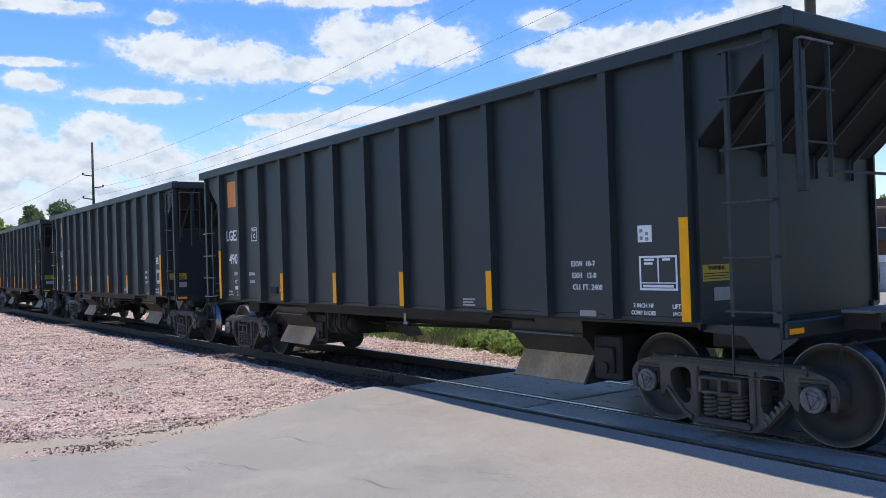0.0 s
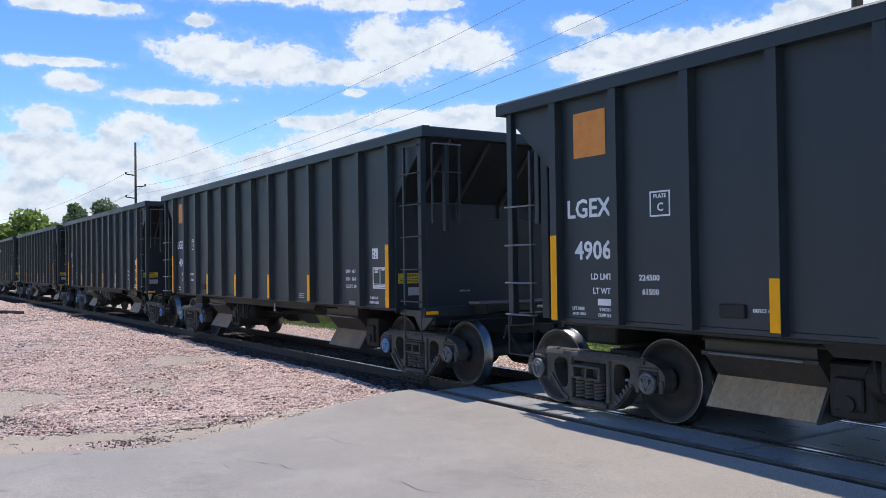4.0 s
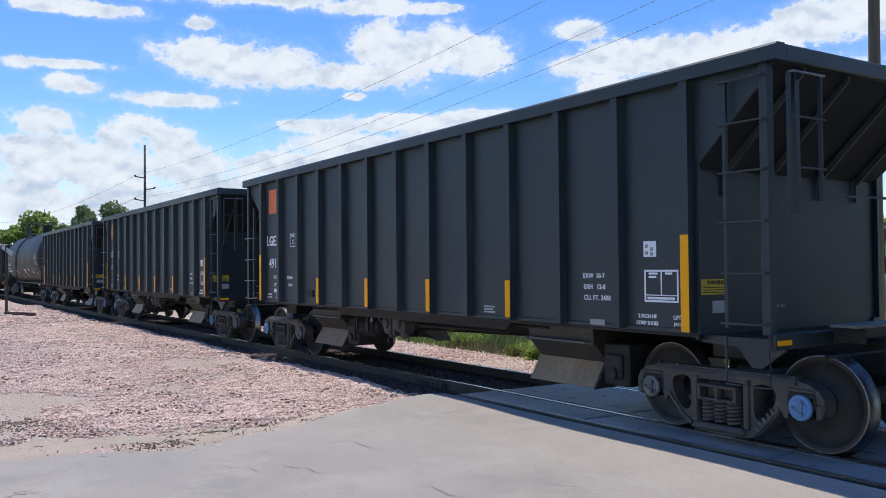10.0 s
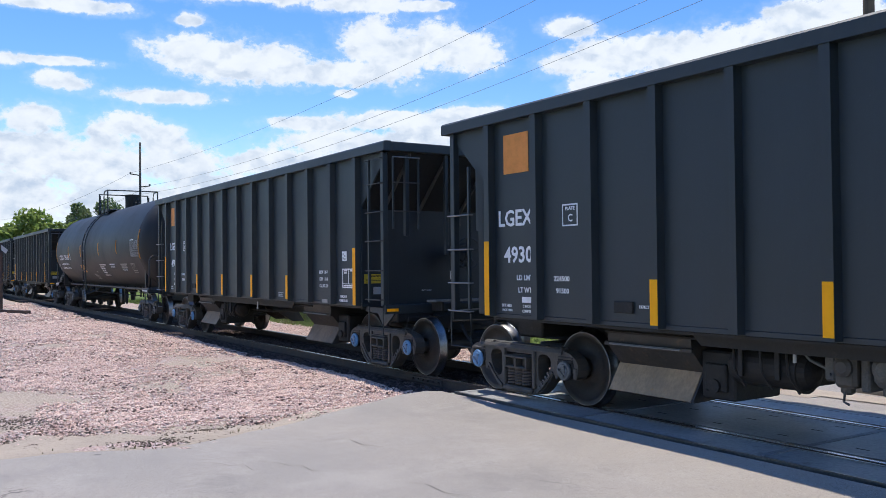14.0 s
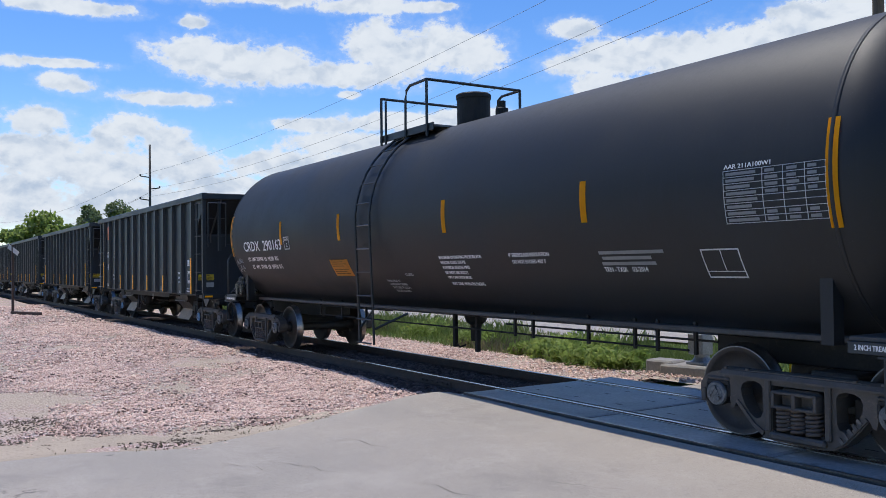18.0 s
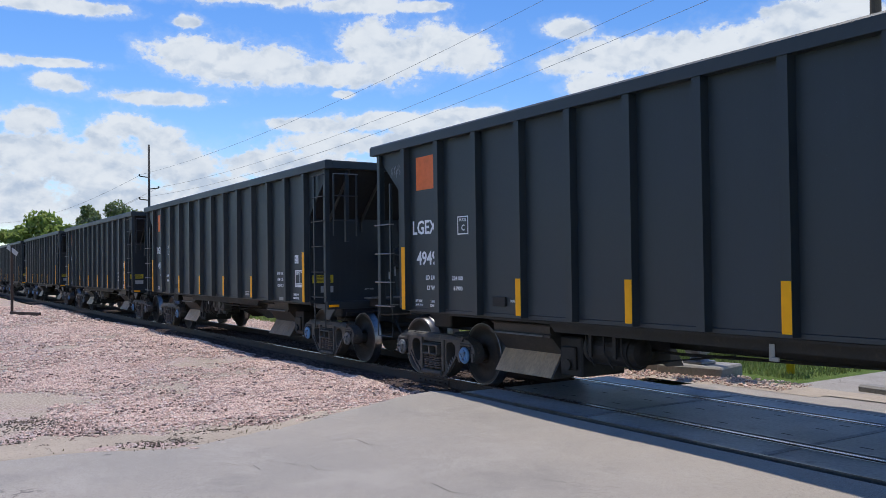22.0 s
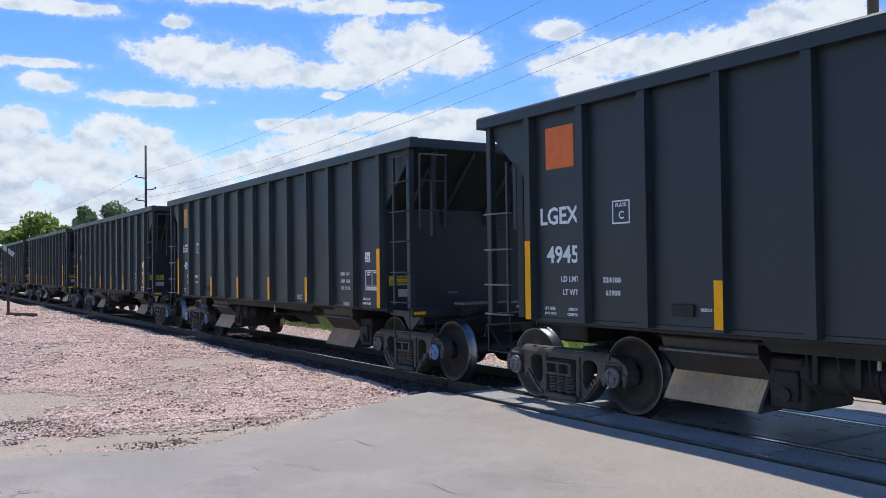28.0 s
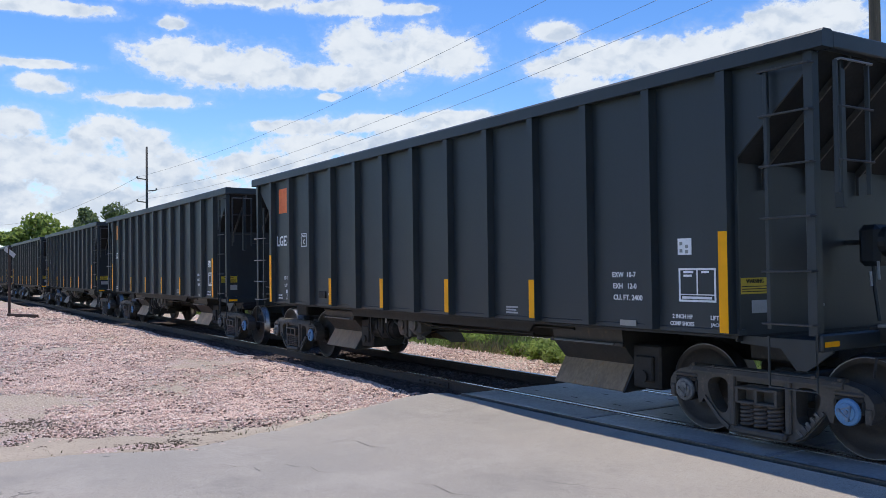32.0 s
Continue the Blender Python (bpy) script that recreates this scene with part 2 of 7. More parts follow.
    M["brick"] = surface("brown_brick_wall", (0.17, 0.095, 0.07), (0.12, 0.07, 0.055), (0.20, 0.13, 0.10), 0.6, 9, (0.75, 0.92), 0.3, 0.01)
    M["dark_metal"] = plain("dark_awning", (0.035, 0.042, 0.055), 0.5)
    M["stucco"] = surface("tan_wall", (0.36, 0.30, 0.24), (0.29, 0.24, 0.19), None, 0.7, 9, (0.8, 0.95), 0.2, 0.01)
    M["white_wall"] = surface("painted_storefront", (0.62, 0.62, 0.60), (0.50, 0.50, 0.49), None, 0.8, 10, (0.6, 0.85), 0.15, 0.006)
    M["roof"] = surface("grey_shingle_roof", (0.22, 0.225, 0.225), (0.16, 0.165, 0.17), (0.27, 0.27, 0.26), 0.8, 9, (0.8, 0.95), 0.4, 0.02, stretch=(1, 1, 5))
    M["glass"] = plain("window_glass", (0.03, 0.035, 0.04), 0.12, 0.0, 0.8, 0.05)
    M["silver"] = surface("aluminium_paint", (0.34, 0.345, 0.35), (0.25, 0.255, 0.26), None, 4, 40, (0.35, 0.6), 0.1, 0.003, metal=0.5)
    M["bollard"] = plain("yellow_post_paint", (0.72, 0.50, 0.03), 0.5)
    M["green_sign"] = plain("green_panel", (0.10, 0.42, 0.05), 0.45)
    M["lime"] = plain("lime_post_paint", (0.36, 0.45, 0.08), 0.5)
    M["red_panel"] = plain("red_panel", (0.50, 0.04, 0.04), 0.45)
    M["blue_panel"] = plain("blue_panel", (0.05, 0.10, 0.32), 0.4)
    n = Nodes("red_signal_lens")
    e = n.add("ShaderNodeEmission", {"Color": (1.0, 0.06, 0.04, 1), "Strength": 2.2})[0]
    M["lens_on"] = n.out(e)
    M["lens"] = plain("dark_red_lens", (0.10, 0.012, 0.012), 0.2, 0, 0.6, 0.05)

    # the ground's own surfaces
    n = Nodes("road_concrete")
    tc = n.add("ShaderNodeTexCoord")["Object"]
    big, mid, fine = n.noise(tc, 0.22, 6, 0.62), n.noise(tc, 1.3, 6, 0.66), n.noise(tc, 75, 4, 0.7)
    c = n.mix(n.step(big, 0.36, 0.64), (0.405, 0.355, 0.30), (0.335, 0.303, 0.265))
    c = n.mix(n.math("MULTIPLY", n.step(mid, 0.46, 0.70), 0.55), c, (0.44, 0.395, 0.345))
    blot = n.noise(tc, 0.75, 7, 0.72)
    c = n.mix(n.math("MULTIPLY", n.step(blot, 0.52, 0.66), 0.6), c, (0.27, 0.245, 0.215))
    c = n.mix(n.math("MULTIPLY", n.step(n.noise(tc, 14, 6, 0.75), 0.5, 0.7), 0.35), c, (0.25, 0.225, 0.195))
    c = n.mix(n.math("MULTIPLY", n.step(fine, 0.52, 0.66), 0.8), c, (0.19, 0.17, 0.15))
    c = n.mix(n.math("MULTIPLY", n.step(n.noise(tc, 120, 2, 0.5), 0.63, 0.70), 0.7), c, (0.66, 0.61, 0.55))
    warp = n.add("ShaderNodeVectorMath", [tc, n.add("ShaderNodeTexNoise", {"Vector": tc, "Scale": 1.7, "Detail": 5})["Color"]], operation="ADD")[0]
    cells = n.add("ShaderNodeTexVoronoi", {"Vector": warp, "Scale": 0.33}, feature="DISTANCE_TO_EDGE")[0]
    gate = n.step(n.noise(tc, 0.8, 4), 0.55, 0.62)
    crack = n.math("MULTIPLY", n.math("SUBTRACT", 1.0, n.step(cells, 0.0, 0.005)), gate)
    c = n.mix(n.math("MULTIPLY", crack, 0.75), c, (0.11, 0.10, 0.09))
    h = n.math("SUBTRACT", n.math("ADD", n.math("MULTIPLY", fine, 0.5), mid), crack)
    M["road"] = n.out(n.principled(c, 0.85, 0, n.bump(h, 0.35, 0.008), 0.3))

    n = Nodes("gravel_bed")
    tc = n.add("ShaderNodeTexCoord")["Object"]
    big, mid = n.noise(tc, 0.33, 5, 0.6), n.noise(tc, 1.1, 5, 0.65)
    cell = n.add("ShaderNodeTexVoronoi", {"Vector": tc, "Scale": 34.0})
    tone = n.add("ShaderNodeSeparateColor", [cell["Color"]])
    c = n.mix(tone[0], (0.68, 0.505, 0.445), (0.52, 0.375, 0.325))
    c = n.mix(n.step(tone[1], 0.75, 0.85), c, (0.64, 0.56, 0.53))
    dirt = n.mix(n.step(n.noise(tc, 40, 4, 0.7), 0.35, 0.7), (0.60, 0.50, 0.39), (0.48, 0.395, 0.31))
    c = n.mix(n.step(n.math("ADD", big, n.math("MULTIPLY", mid, 0.4)), 0.62, 0.76), c, dirt)
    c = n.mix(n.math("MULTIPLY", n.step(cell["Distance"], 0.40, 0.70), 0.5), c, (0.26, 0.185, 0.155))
    M["gravel_bed"] = n.out(n.principled(c, 0.95, 0, n.bump(n.math("SUBTRACT", 1.0, cell["Distance"]), 0.8, 0.03), 0.2))

    n = Nodes("crushed_stone")
    rnd = n.add("ShaderNodeNewGeometry")["Random Per Island"]
    tc = n.add("ShaderNodeTexCoord")["Object"]
    ramp = n.add("ShaderNodeValToRGB", [rnd])
    cr = ramp["Color"].node.color_ramp
    cr.elements[0].color, cr.elements[1].color = (0.29, 0.17, 0.135, 1), (0.90, 0.78, 0.67, 1)
    for p, col in ((0.10, (0.70, 0.475, 0.385, 1)), (0.45, (0.87, 0.655, 0.545, 1)), (0.66, (0.60, 0.40, 0.325, 1)), (0.88, (0.87, 0.69, 0.585, 1))):
        cr.elements.new(p).color = col
    g = n.noise(tc, 60, 3, 0.6)
    c = n.mix(n.math("MULTIPLY", n.step(g, 0.45, 0.7), 0.35), ramp["Color"], (0.46, 0.33, 0.31))
    M["stone"] = n.out(n.principled(c, 0.9, 0, n.bump(g, 0.4, 0.004), 0.25))

    def stones(name, dark):
        n = Nodes(name)
        rnd = n.add("ShaderNodeNewGeometry")["Random Per Island"]
        c = n.mix(rnd, tuple(dark), tuple(3.2 * v for v in dark))
        g = n.noise(n.add("ShaderNodeTexCoord")["Object"], 50, 3, 0.6)
        return n.out(n.principled(n.mix(n.math("MULTIPLY", g, 0.5), c, tuple(0.7 * v for v in dark)), 0.92, 0, None, 0.2))

    M["tar"] = plain("crack_dirt", (0.17, 0.152, 0.13), 0.9)
    # dirty ballast, darkened further to stand in for the train's shade
    M["ballast"] = stones("dirty_shaded_ballast", (0.075, 0.055, 0.05))
    M["caked"] = stones("earth_caked_stone", (0.17, 0.12, 0.10))
    M["clod"] = stones("dark_soil_clods", (0.115, 0.092, 0.07))
    # bed colour carries the train's shade as well as dirt
    M["ballast_bed"] = surface("dirty_shaded_ballast_bed", (0.10, 0.076, 0.066), (0.06, 0.048, 0.043), (0.15, 0.11, 0.095), 6, 34, (0.9, 0.97), 0.8, 0.03, spec=0.2)

    n = Nodes("lawn_soil")
    tc = n.add("ShaderNodeTexCoord")["Object"]
    big, fine = n.noise(tc, 0.12, 5, 0.6), n.noise(tc, 9, 6, 0.75)
    c = n.mix(n.step(fine, 0.3, 0.7), (0.075, 0.13, 0.025), (0.15, 0.20, 0.05))
    c = n.mix(n.math("MULTIPLY", n.step(big, 0.52, 0.68), 0.7), c, (0.22, 0.19, 0.12))
    M["lawn"] = n.out(n.principled(c, 0.95, 0, n.bump(fine, 0.8, 0.06), 0.15))

    n = Nodes("dusty_dirt")
    tc = n.add("ShaderNodeTexCoord")["Object"]
    big, fine = n.noise(tc, 0.4, 5, 0.6), n.noise(tc, 28, 6, 0.75)
    c = n.mix(n.step(big, 0.35, 0.65), (0.50, 0.415, 0.325), (0.42, 0.345, 0.27))
    c = n.mix(n.math("MULTIPLY", n.step(fine, 0.5, 0.7), 0.6), c, (0.19, 0.155, 0.125))
    M["dirt"] = n.out(n.principled(c, 0.95, 0, n.bump(fine, 0.6, 0.02), 0.2))

    def leaf(name, a, b, through_it):
        n = Nodes(name)
        rnd = n.add("ShaderNodeNewGeometry")["Random Per Island"]
        tc = n.add("ShaderNodeTexCoord")["Object"]
        c = n.mix(rnd, a, b)
        c = n.mix(n.math("MULTIPLY", n.step(n.noise(tc, 0.5, 3), 0.4, 0.65), 0.5), c, tuple(0.6 * v for v in a))
        d = n.principled(c, 0.6, 0, None, 0.3)
        t = n.add("ShaderNodeBsdfTranslucent", {"Color": c})[0]
        return n.out(n.add("ShaderNodeMixShader", [through_it, d, t])[0])

    M["leaf"] = leaf("bright_leaves", (0.27, 0.36, 0.085), (0.37, 0.44, 0.13), 0.55)
    M["leaf_dark"] = leaf("darker_leaves", (0.21, 0.27, 0.12), (0.30, 0.35, 0.17), 0.55)
    M["grass"] = leaf("grass_blades", (0.18, 0.24, 0.06), (0.32, 0.36, 0.13), 0.45)
    M["dry_grass"] = leaf("dry_grass_blades", (0.19, 0.17, 0.09), (0.30, 0.26, 0.15), 0.25)
    M["bark"] = surface("bark", (0.09, 0.07, 0.055), (0.06, 0.047, 0.038), None, 2, 18, (0.85, 0.95), 0.6, 0.02, stretch=(3, 3, 0.5))


make_materials()


# ---- mesh helpers ----
def finish(name, bm, material, smooth=False):
    me = bpy.data.meshes.new(name)
    bm.normal_update()
    bm.to_mesh(me)
    bm.free()
    for m in (material if isinstance(material, (list, tuple)) else [material]):
        me.materials.append(M[m])
    if smooth:
        me.polygons.foreach_set("use_smooth", [True] * len(me.polygons))
    return me


def part(name, bm, material, parent=None, label="", smooth=False, at=None):
    """Link a bmesh (or a ready mesh) as one object, under its thing where there is one."""
    me = bm if isinstance(bm, bpy.types.Mesh) else finish(name, bm, material, smooth)
    ob = new(name, me)
    if parent is not None:
        ob.parent = parent
    if at is not None:
        ob.matrix_basis = at
    if label:
        tagged(ob, label)
    return ob


def thing(name, label, category, group="", kind="", at=None):
    ob = new(name)
    ob.empty_display_size = 0.3
    if at is not None:
        ob.matrix_basis = at
    return tagged(ob, label, category, group, kind)


def box(bm, x0, x1, y0, y1, z0, z1, bevel=0.0, mat=0):
    n0 = len(bm.faces)
    vs = [bm.verts.new(p) for p in ((x0, y0, z0), (x1, y0, z0), (x1, y1, z0), (x0, y1, z0), (x0, y0, z1), (x1, y0, z1), (x1, y1, z1), (x0, y1, z1))]
    fs = [bm.faces.new([vs[i] for i in f]) for f in ((3, 2, 1, 0), (4, 5, 6, 7), (0, 1, 5, 4), (1, 2, 6, 5), (2, 3, 7, 6), (3, 0, 4, 7))]
    for f in fs:
        f.material_index = mat
    if bevel:
        edges = {e for f in fs for e in f.edges}
        bmesh.ops.bevel(bm, geom=list(edges), offset=bevel, segments=1, affect="EDGES")
    return fs


def boxed(*dims, bevel=0.0):
    bm = bmesh.new()
    box(bm, *dims, bevel=bevel)
    return bm


def prism(bm, outline, axis, a, b, mat=0):
    """An outline extruded along an axis from a to b. outline: pairs in the two other axes, in x-y-z order."""
    def lift(p, v):
        q = list(p)
        q.insert(axis, v)
        return q
    lo = [bm.verts.new(lift(p, a)) for p in outline]
    hi = [bm.verts.new(lift(p, b)) for p in outline]
    k = len(outline)
    fs = [bm.faces.new(lo), bm.faces.new(hi[::-1])]
    for i in range(k):
        fs.append(bm.faces.new([lo[i], hi[i], hi[(i + 1) % k], lo[(i + 1) % k]]))
    for f in fs:
        f.material_index = mat
    bmesh.ops.recalc_face_normals(bm, faces=fs)
    return fs


def tube(bm, points, r, sides=6, r_end=None, mat=0):
    """A round bar along points."""
    pts = [Vector(p) for p in points]
    rings = []
    for i, p in enumerate(pts):
        d = (pts[min(i + 1, len(pts) - 1)] - pts[max(i - 1, 0)]).normalized()
        ref = Vector((0, 0, 1)) if abs(d.z) < 0.9 else Vector((1, 0, 0))
        s = d.cross(ref).normalized()
        u = s.cross(d)
        rr = r if r_end is None else r + (r_end - r) * i / max(1, len(pts) - 1)
        rings.append([bm.verts.new(p + rr * (s * math.cos(k * 2 * math.pi / sides) + u * math.sin(k * 2 * math.pi / sides))) for k in range(sides)])
    fs = []
    for a, b in zip(rings, rings[1:]):
        for k in range(sides):
            fs.append(bm.faces.new([a[k], a[(k + 1) % sides], b[(k + 1) % sides], b[k]]))
    fs += [bm.faces.new(rings[0][::-1]), bm.faces.new(rings[-1])]
    for f in fs:
        f.material_index = mat
    return fs


def lathe(bm, profile, centre, axis, sides=32, mat=0, caps=True):
    """A profile of (along, radius) turned round an axis (0 x, 1 y, 2 z) through centre."""
    c = Vector(centre)
    e = [Vector((1, 0, 0)), Vector((0, 1, 0)), Vector((0, 0, 1))]
    a, u, v = e[axis], e[(axis + 1) % 3], e[(axis + 2) % 3]
    rings = []
    for d, r in profile:
        rings.append([bm.verts.new(c + a * d + max(r, 1e-4) * (u * math.cos(2 * math.pi * k / sides) + v * math.sin(2 * math.pi * k / sides))) for k in range(sides)])
    fs = []
    for p, q in zip(rings, rings[1:]):
        for k in range(sides):
            fs.append(bm.faces.new([p[k], p[(k + 1) % sides], q[(k + 1) % sides], q[k]]))
    if caps:
        fs += [bm.faces.new(rings[0][::-1]), bm.faces.new(rings[-1])]
    for f in fs:
        f.material_index = mat
    return fs


TEXTS = {}


def text_mesh(body, height, material, width=0.0, bold=0.0):
    """The built-in font as a flat mesh, upright in the x-z plane, its lower left corner at the origin, to be read from -y."""
    key = (body, height, material, width, bold)
    if key in TEXTS:
        return TEXTS[key]
    cu = bpy.data.curves.new("text", "FONT")
    cu.body, cu.size, cu.extrude, cu.resolution_u, cu.offset = body, 1.0, 0.002, 2, bold
    ob = bpy.data.objects.new("text", cu)
    scene.collection.objects.link(ob)
    me = bpy.data.meshes.new_from_object(ob.evaluated_get(bpy.context.evaluated_depsgraph_get()))
    bpy.data.objects.remove(ob)
    bpy.data.curves.remove(cu)
    co = np.zeros(len(me.vertices) * 3, np.float32)
    me.vertices.foreach_get("co", co)
    co = co.reshape(-1, 3)
    co[:, :2] -= co[:, :2].min(0)
    k = height / max(1e-6, co[:, 1].max())
    kx = width / co[:, 0].max() if width else k
    out = np.stack([co[:, 0] * kx, -co[:, 2] * 0.8, co[:, 1] * k], 1)
    me.vertices.foreach_set("co", out.ravel())
    me.materials.clear()
    me.materials.append(M[material])
    me.update()
    TEXTS[key] = me
    return me


def lettering(body, height, parent, m, material="white", width=0.0, name="lettering", bold=0.02):
    return part(name, text_mesh(body, height, material, width, bold), material, parent, at=m)


def mesh_from_arrays(name, verts, faces, material, smooth=False):
    me = bpy.data.meshes.new(name)
    k = faces.shape[1]
    me.vertices.add(len(verts))
    me.vertices.foreach_set("co", np.ascontiguousarray(verts, np.float32).ravel())
    me.loops.add(faces.size)
    me.loops.foreach_set("vertex_index", np.ascontiguousarray(faces, np.int32).ravel())
    me.polygons.add(len(faces))
    me.polygons.foreach_set("loop_start", np.arange(0, faces.size, k, dtype=np.int32))
    me.update(calc_edges=True)
    me.materials.append(M[material])
    if smooth:
        me.polygons.foreach_set("use_smooth", np.ones(len(faces), bool))
    return me



# ---- the sky's clouds: a dome that drifts slowly ----
def make_clouds():
    n = Nodes("cloud_dome")
    d = n.add("ShaderNodeVectorMath", [n.add("ShaderNodeTexCoord")["Object"]], operation="NORMALIZE")[0]
    s = n.add("ShaderNodeSeparateXYZ", [d])
    # degrees to the right of the bearing along which the street camera looks, and degrees up
    turn = radians(57.9)
    east = n.math("ADD", n.math("MULTIPLY", s[0], math.cos(turn)), n.math("MULTIPLY", s[1], math.sin(turn)))
    north = n.math("ADD", n.math("MULTIPLY", s[0], -math.sin(turn)), n.math("MULTIPLY", s[1], math.cos(turn)))
    az = n.math("MULTIPLY", n.math("ARCTAN2", east, north), 180 / math.pi)
    el = n.math("MULTIPLY", n.math("ARCSINE", s[2]), 180 / math.pi)
    p = n.add("ShaderNodeCombineXYZ", [az, n.math("MULTIPLY", el, 1.35), 0.0])[0]
    # cauliflower edges: rounded billows at three scales over a soft coarse noise
    def texture(at, crisp):
        coarse = n.add("ShaderNodeTexNoise", {"Vector": at, "Scale": 0.30, "Detail": 8, "Roughness": 0.6, "Distortion": 0.2})
        warped = n.add("ShaderNodeVectorMath", [at, n.add("ShaderNodeVectorMath", [coarse["Color"], (2.2, 2.2, 0.0)], operation="MULTIPLY")[0]], operation="ADD")[0]
        total = n.math("MULTIPLY_ADD", coarse["Fac"], 1.1, -0.55)
        for size, weight in ((0.55, 0.42), (1.25, 0.26), (2.9, 0.15)):
            cell = n.add("ShaderNodeTexVoronoi", {"Vector": warped, "Scale": size}, feature="SMOOTH_F1")["Distance"]
            total = n.math("ADD", total, n.math("MULTIPLY_ADD", cell, -weight, 0.46 * weight))
        return n.math("ADD", total, n.math("MULTIPLY_ADD", n.noise(at, 1.8, 6, 0.66), crisp, -0.5 * crisp))

    rough = texture(p, 0.8)
    coarse = n.noise(p, 0.30, 6, 0.6)
    fine = n.noise(p, 0.95, 7, 0.62)
    # banks of cloud: bearing, height, half width, half height
    banks = [
        [(-14.5, 13.6, 2.6, 1.2), (-11.8, 13.2, 3.0, 1.5), (-8.6, 13.1, 3.1, 1.3), (-2.6, 14.8, 2.0, 1.5), (-0.7, 14.0, 2.8, 1.9), (2.2, 14.6, 2.5, 1.6), (4.5, 14.0, 1.9, 1.5), (-4.8, 12.7, 4.9, 0.9)],
        [(-15.7, 10.8, 3.4, 0.5), (-23.6, 15.9, 2.0, 0.4), (-20.7, 15.9, 2.6, 0.5), (-18.0, 17.5, 6.0, 0.6), (-10.0, 17.5, 5.5, 0.7), (-3.5, 17.1, 4.0, 0.6), (1.0, 17.0, 2.0, 0.4), (-14.3, 15.6, 1.0, 0.4), (-4.3, 11.4, 0.8, 0.3), (10.9, 15.4, 1.7, 0.7), (-22.0, 11.5, 1.7, 0.6), (-22.5, 12.6, 3.5, 0.3), (-24.8, 12.5, 1.1, 0.5)],
        [(-23.6, 9.1, 2.0, 0.9), (-18.0, 9.1, 1.9, 0.9), (-19.3, 8.0, 1.5, 1.3), (-16.1, 8.1, 1.6, 1.1), (-23.3, 7.0, 3.4, 1.6), (-19.8, 6.3, 3.9, 1.9), (-14.5, 6.4, 3.0, 1.5), (-24.5, 4.4, 3.6, 2.0), (-17.4, 4.0, 6.7, 1.7), (-12.2, 5.3, 2.8, 1.0)],
        [(-6.4, 9.4, 3.3, 0.5), (-0.9, 9.7, 4.7, 0.7), (4.0, 10.0, 3.0, 0.6), (-3.4, 8.3, 6.7, 0.8), (-7.9, 6.9, 5.1, 1.0), (3.8, 8.7, 4.9, 1.5)],
        [(10.5, 13.2, 1.9, 0.9), (13.6, 13.4, 3.6, 1.3), (17.7, 13.3, 3.9, 1.5), (21.4, 13.7, 3.4, 1.4), (12.5, 11.7, 2.0, 1.0), (24.7, 14.5, 2.9, 1.2), (27.6, 14.9, 2.8, 1.6), (22.7, 10.7, 7.3, 2.1)],
    ]
    field = None
    for bank in banks:
        for a0, e0, w, h in bank:
            q = n.add("ShaderNodeCombineXYZ", [n.math("MULTIPLY_ADD", az, 0.88 / w, -0.88 * (a0 - 0.15) / w), n.math("MULTIPLY_ADD", el, 0.88 / h, -0.88 * e0 / h), 0.0])[0]
            f = n.math("SUBTRACT", 1.0, n.add("ShaderNodeVectorMath", [q], operation="LENGTH")[1])
            field = f if field is None else n.math("SMOOTH_MAX", field, f, 0.35)
    # elsewhere fair-weather clouds, thinning out towards the top of the sky
    wide = n.noise(p, 0.055, 4, 0.55)
    away = n.step(n.math("ABSOLUTE", az), 30.0, 42.0)
    rest = n.math("MULTIPLY_ADD", wide, 7.0, -3.9)
    rest = n.math("SUBTRACT", rest, n.math("MULTIPLY", n.math("SUBTRACT", 1.0, away), 6.0))
    rest = n.math("SUBTRACT", rest, n.math("MULTIPLY", n.step(el, 30.0, 48.0), 9.0))
    field = n.math("MAXIMUM", field, rest)
    shaken = n.math("ADD", field, rough)
    body = n.step(shaken, 0.02, 0.40)
    veil = n.math("MULTIPLY", n.step(n.math("ADD", shaken, n.math("MULTIPLY", coarse, 0.5)), -0.1, 0.7), 0.25)
    solid = n.math("MULTIPLY", n.math("MAXIMUM", body, veil), n.step(el, 46.0, 40.0))
    low = n.math("MULTIPLY", n.step(el, 8.0, -1.0), 0.5)
    cover = n.math("MAXIMUM", solid, n.math("MULTIPLY", low, n.step(n.math("ADD", coarse, n.math("MULTIPLY", fine, 0.3)), 0.45, 0.8)))
    # greyer undersides and hollows between the billows
    def lumps(at):
        total = n.math("MULTIPLY_ADD", n.noise(at, 0.34, 4, 0.55), 1.2, -0.6)
        for size, weight in ((0.42, 0.55), (0.95, 0.30), (2.1, 0.12)):
            cell = n.add("ShaderNodeTexVoronoi", {"Vector": at, "Scale": size}, feature="SMOOTH_F1")["Distance"]
            total = n.math("ADD", total, n.math("MULTIPLY", cell, -weight))
        return total

    wander = n.add("ShaderNodeVectorMath", [p, n.add("ShaderNodeVectorMath", [n.add("ShaderNodeTexNoise", {"Vector": p, "Scale": 0.30, "Detail": 8, "Roughness": 0.6, "Distortion": 0.2})["Color"], (2.2, 2.2, 0.0)], operation="MULTIPLY")[0]], operation="ADD")[0]
    above = lumps(n.add("ShaderNodeVectorMath", [wander, (-0.2, 0.8, 0.0)], operation="ADD")[0])
    hollow = n.step(n.math("SUBTRACT", above, lumps(wander)), -0.12, 0.30)
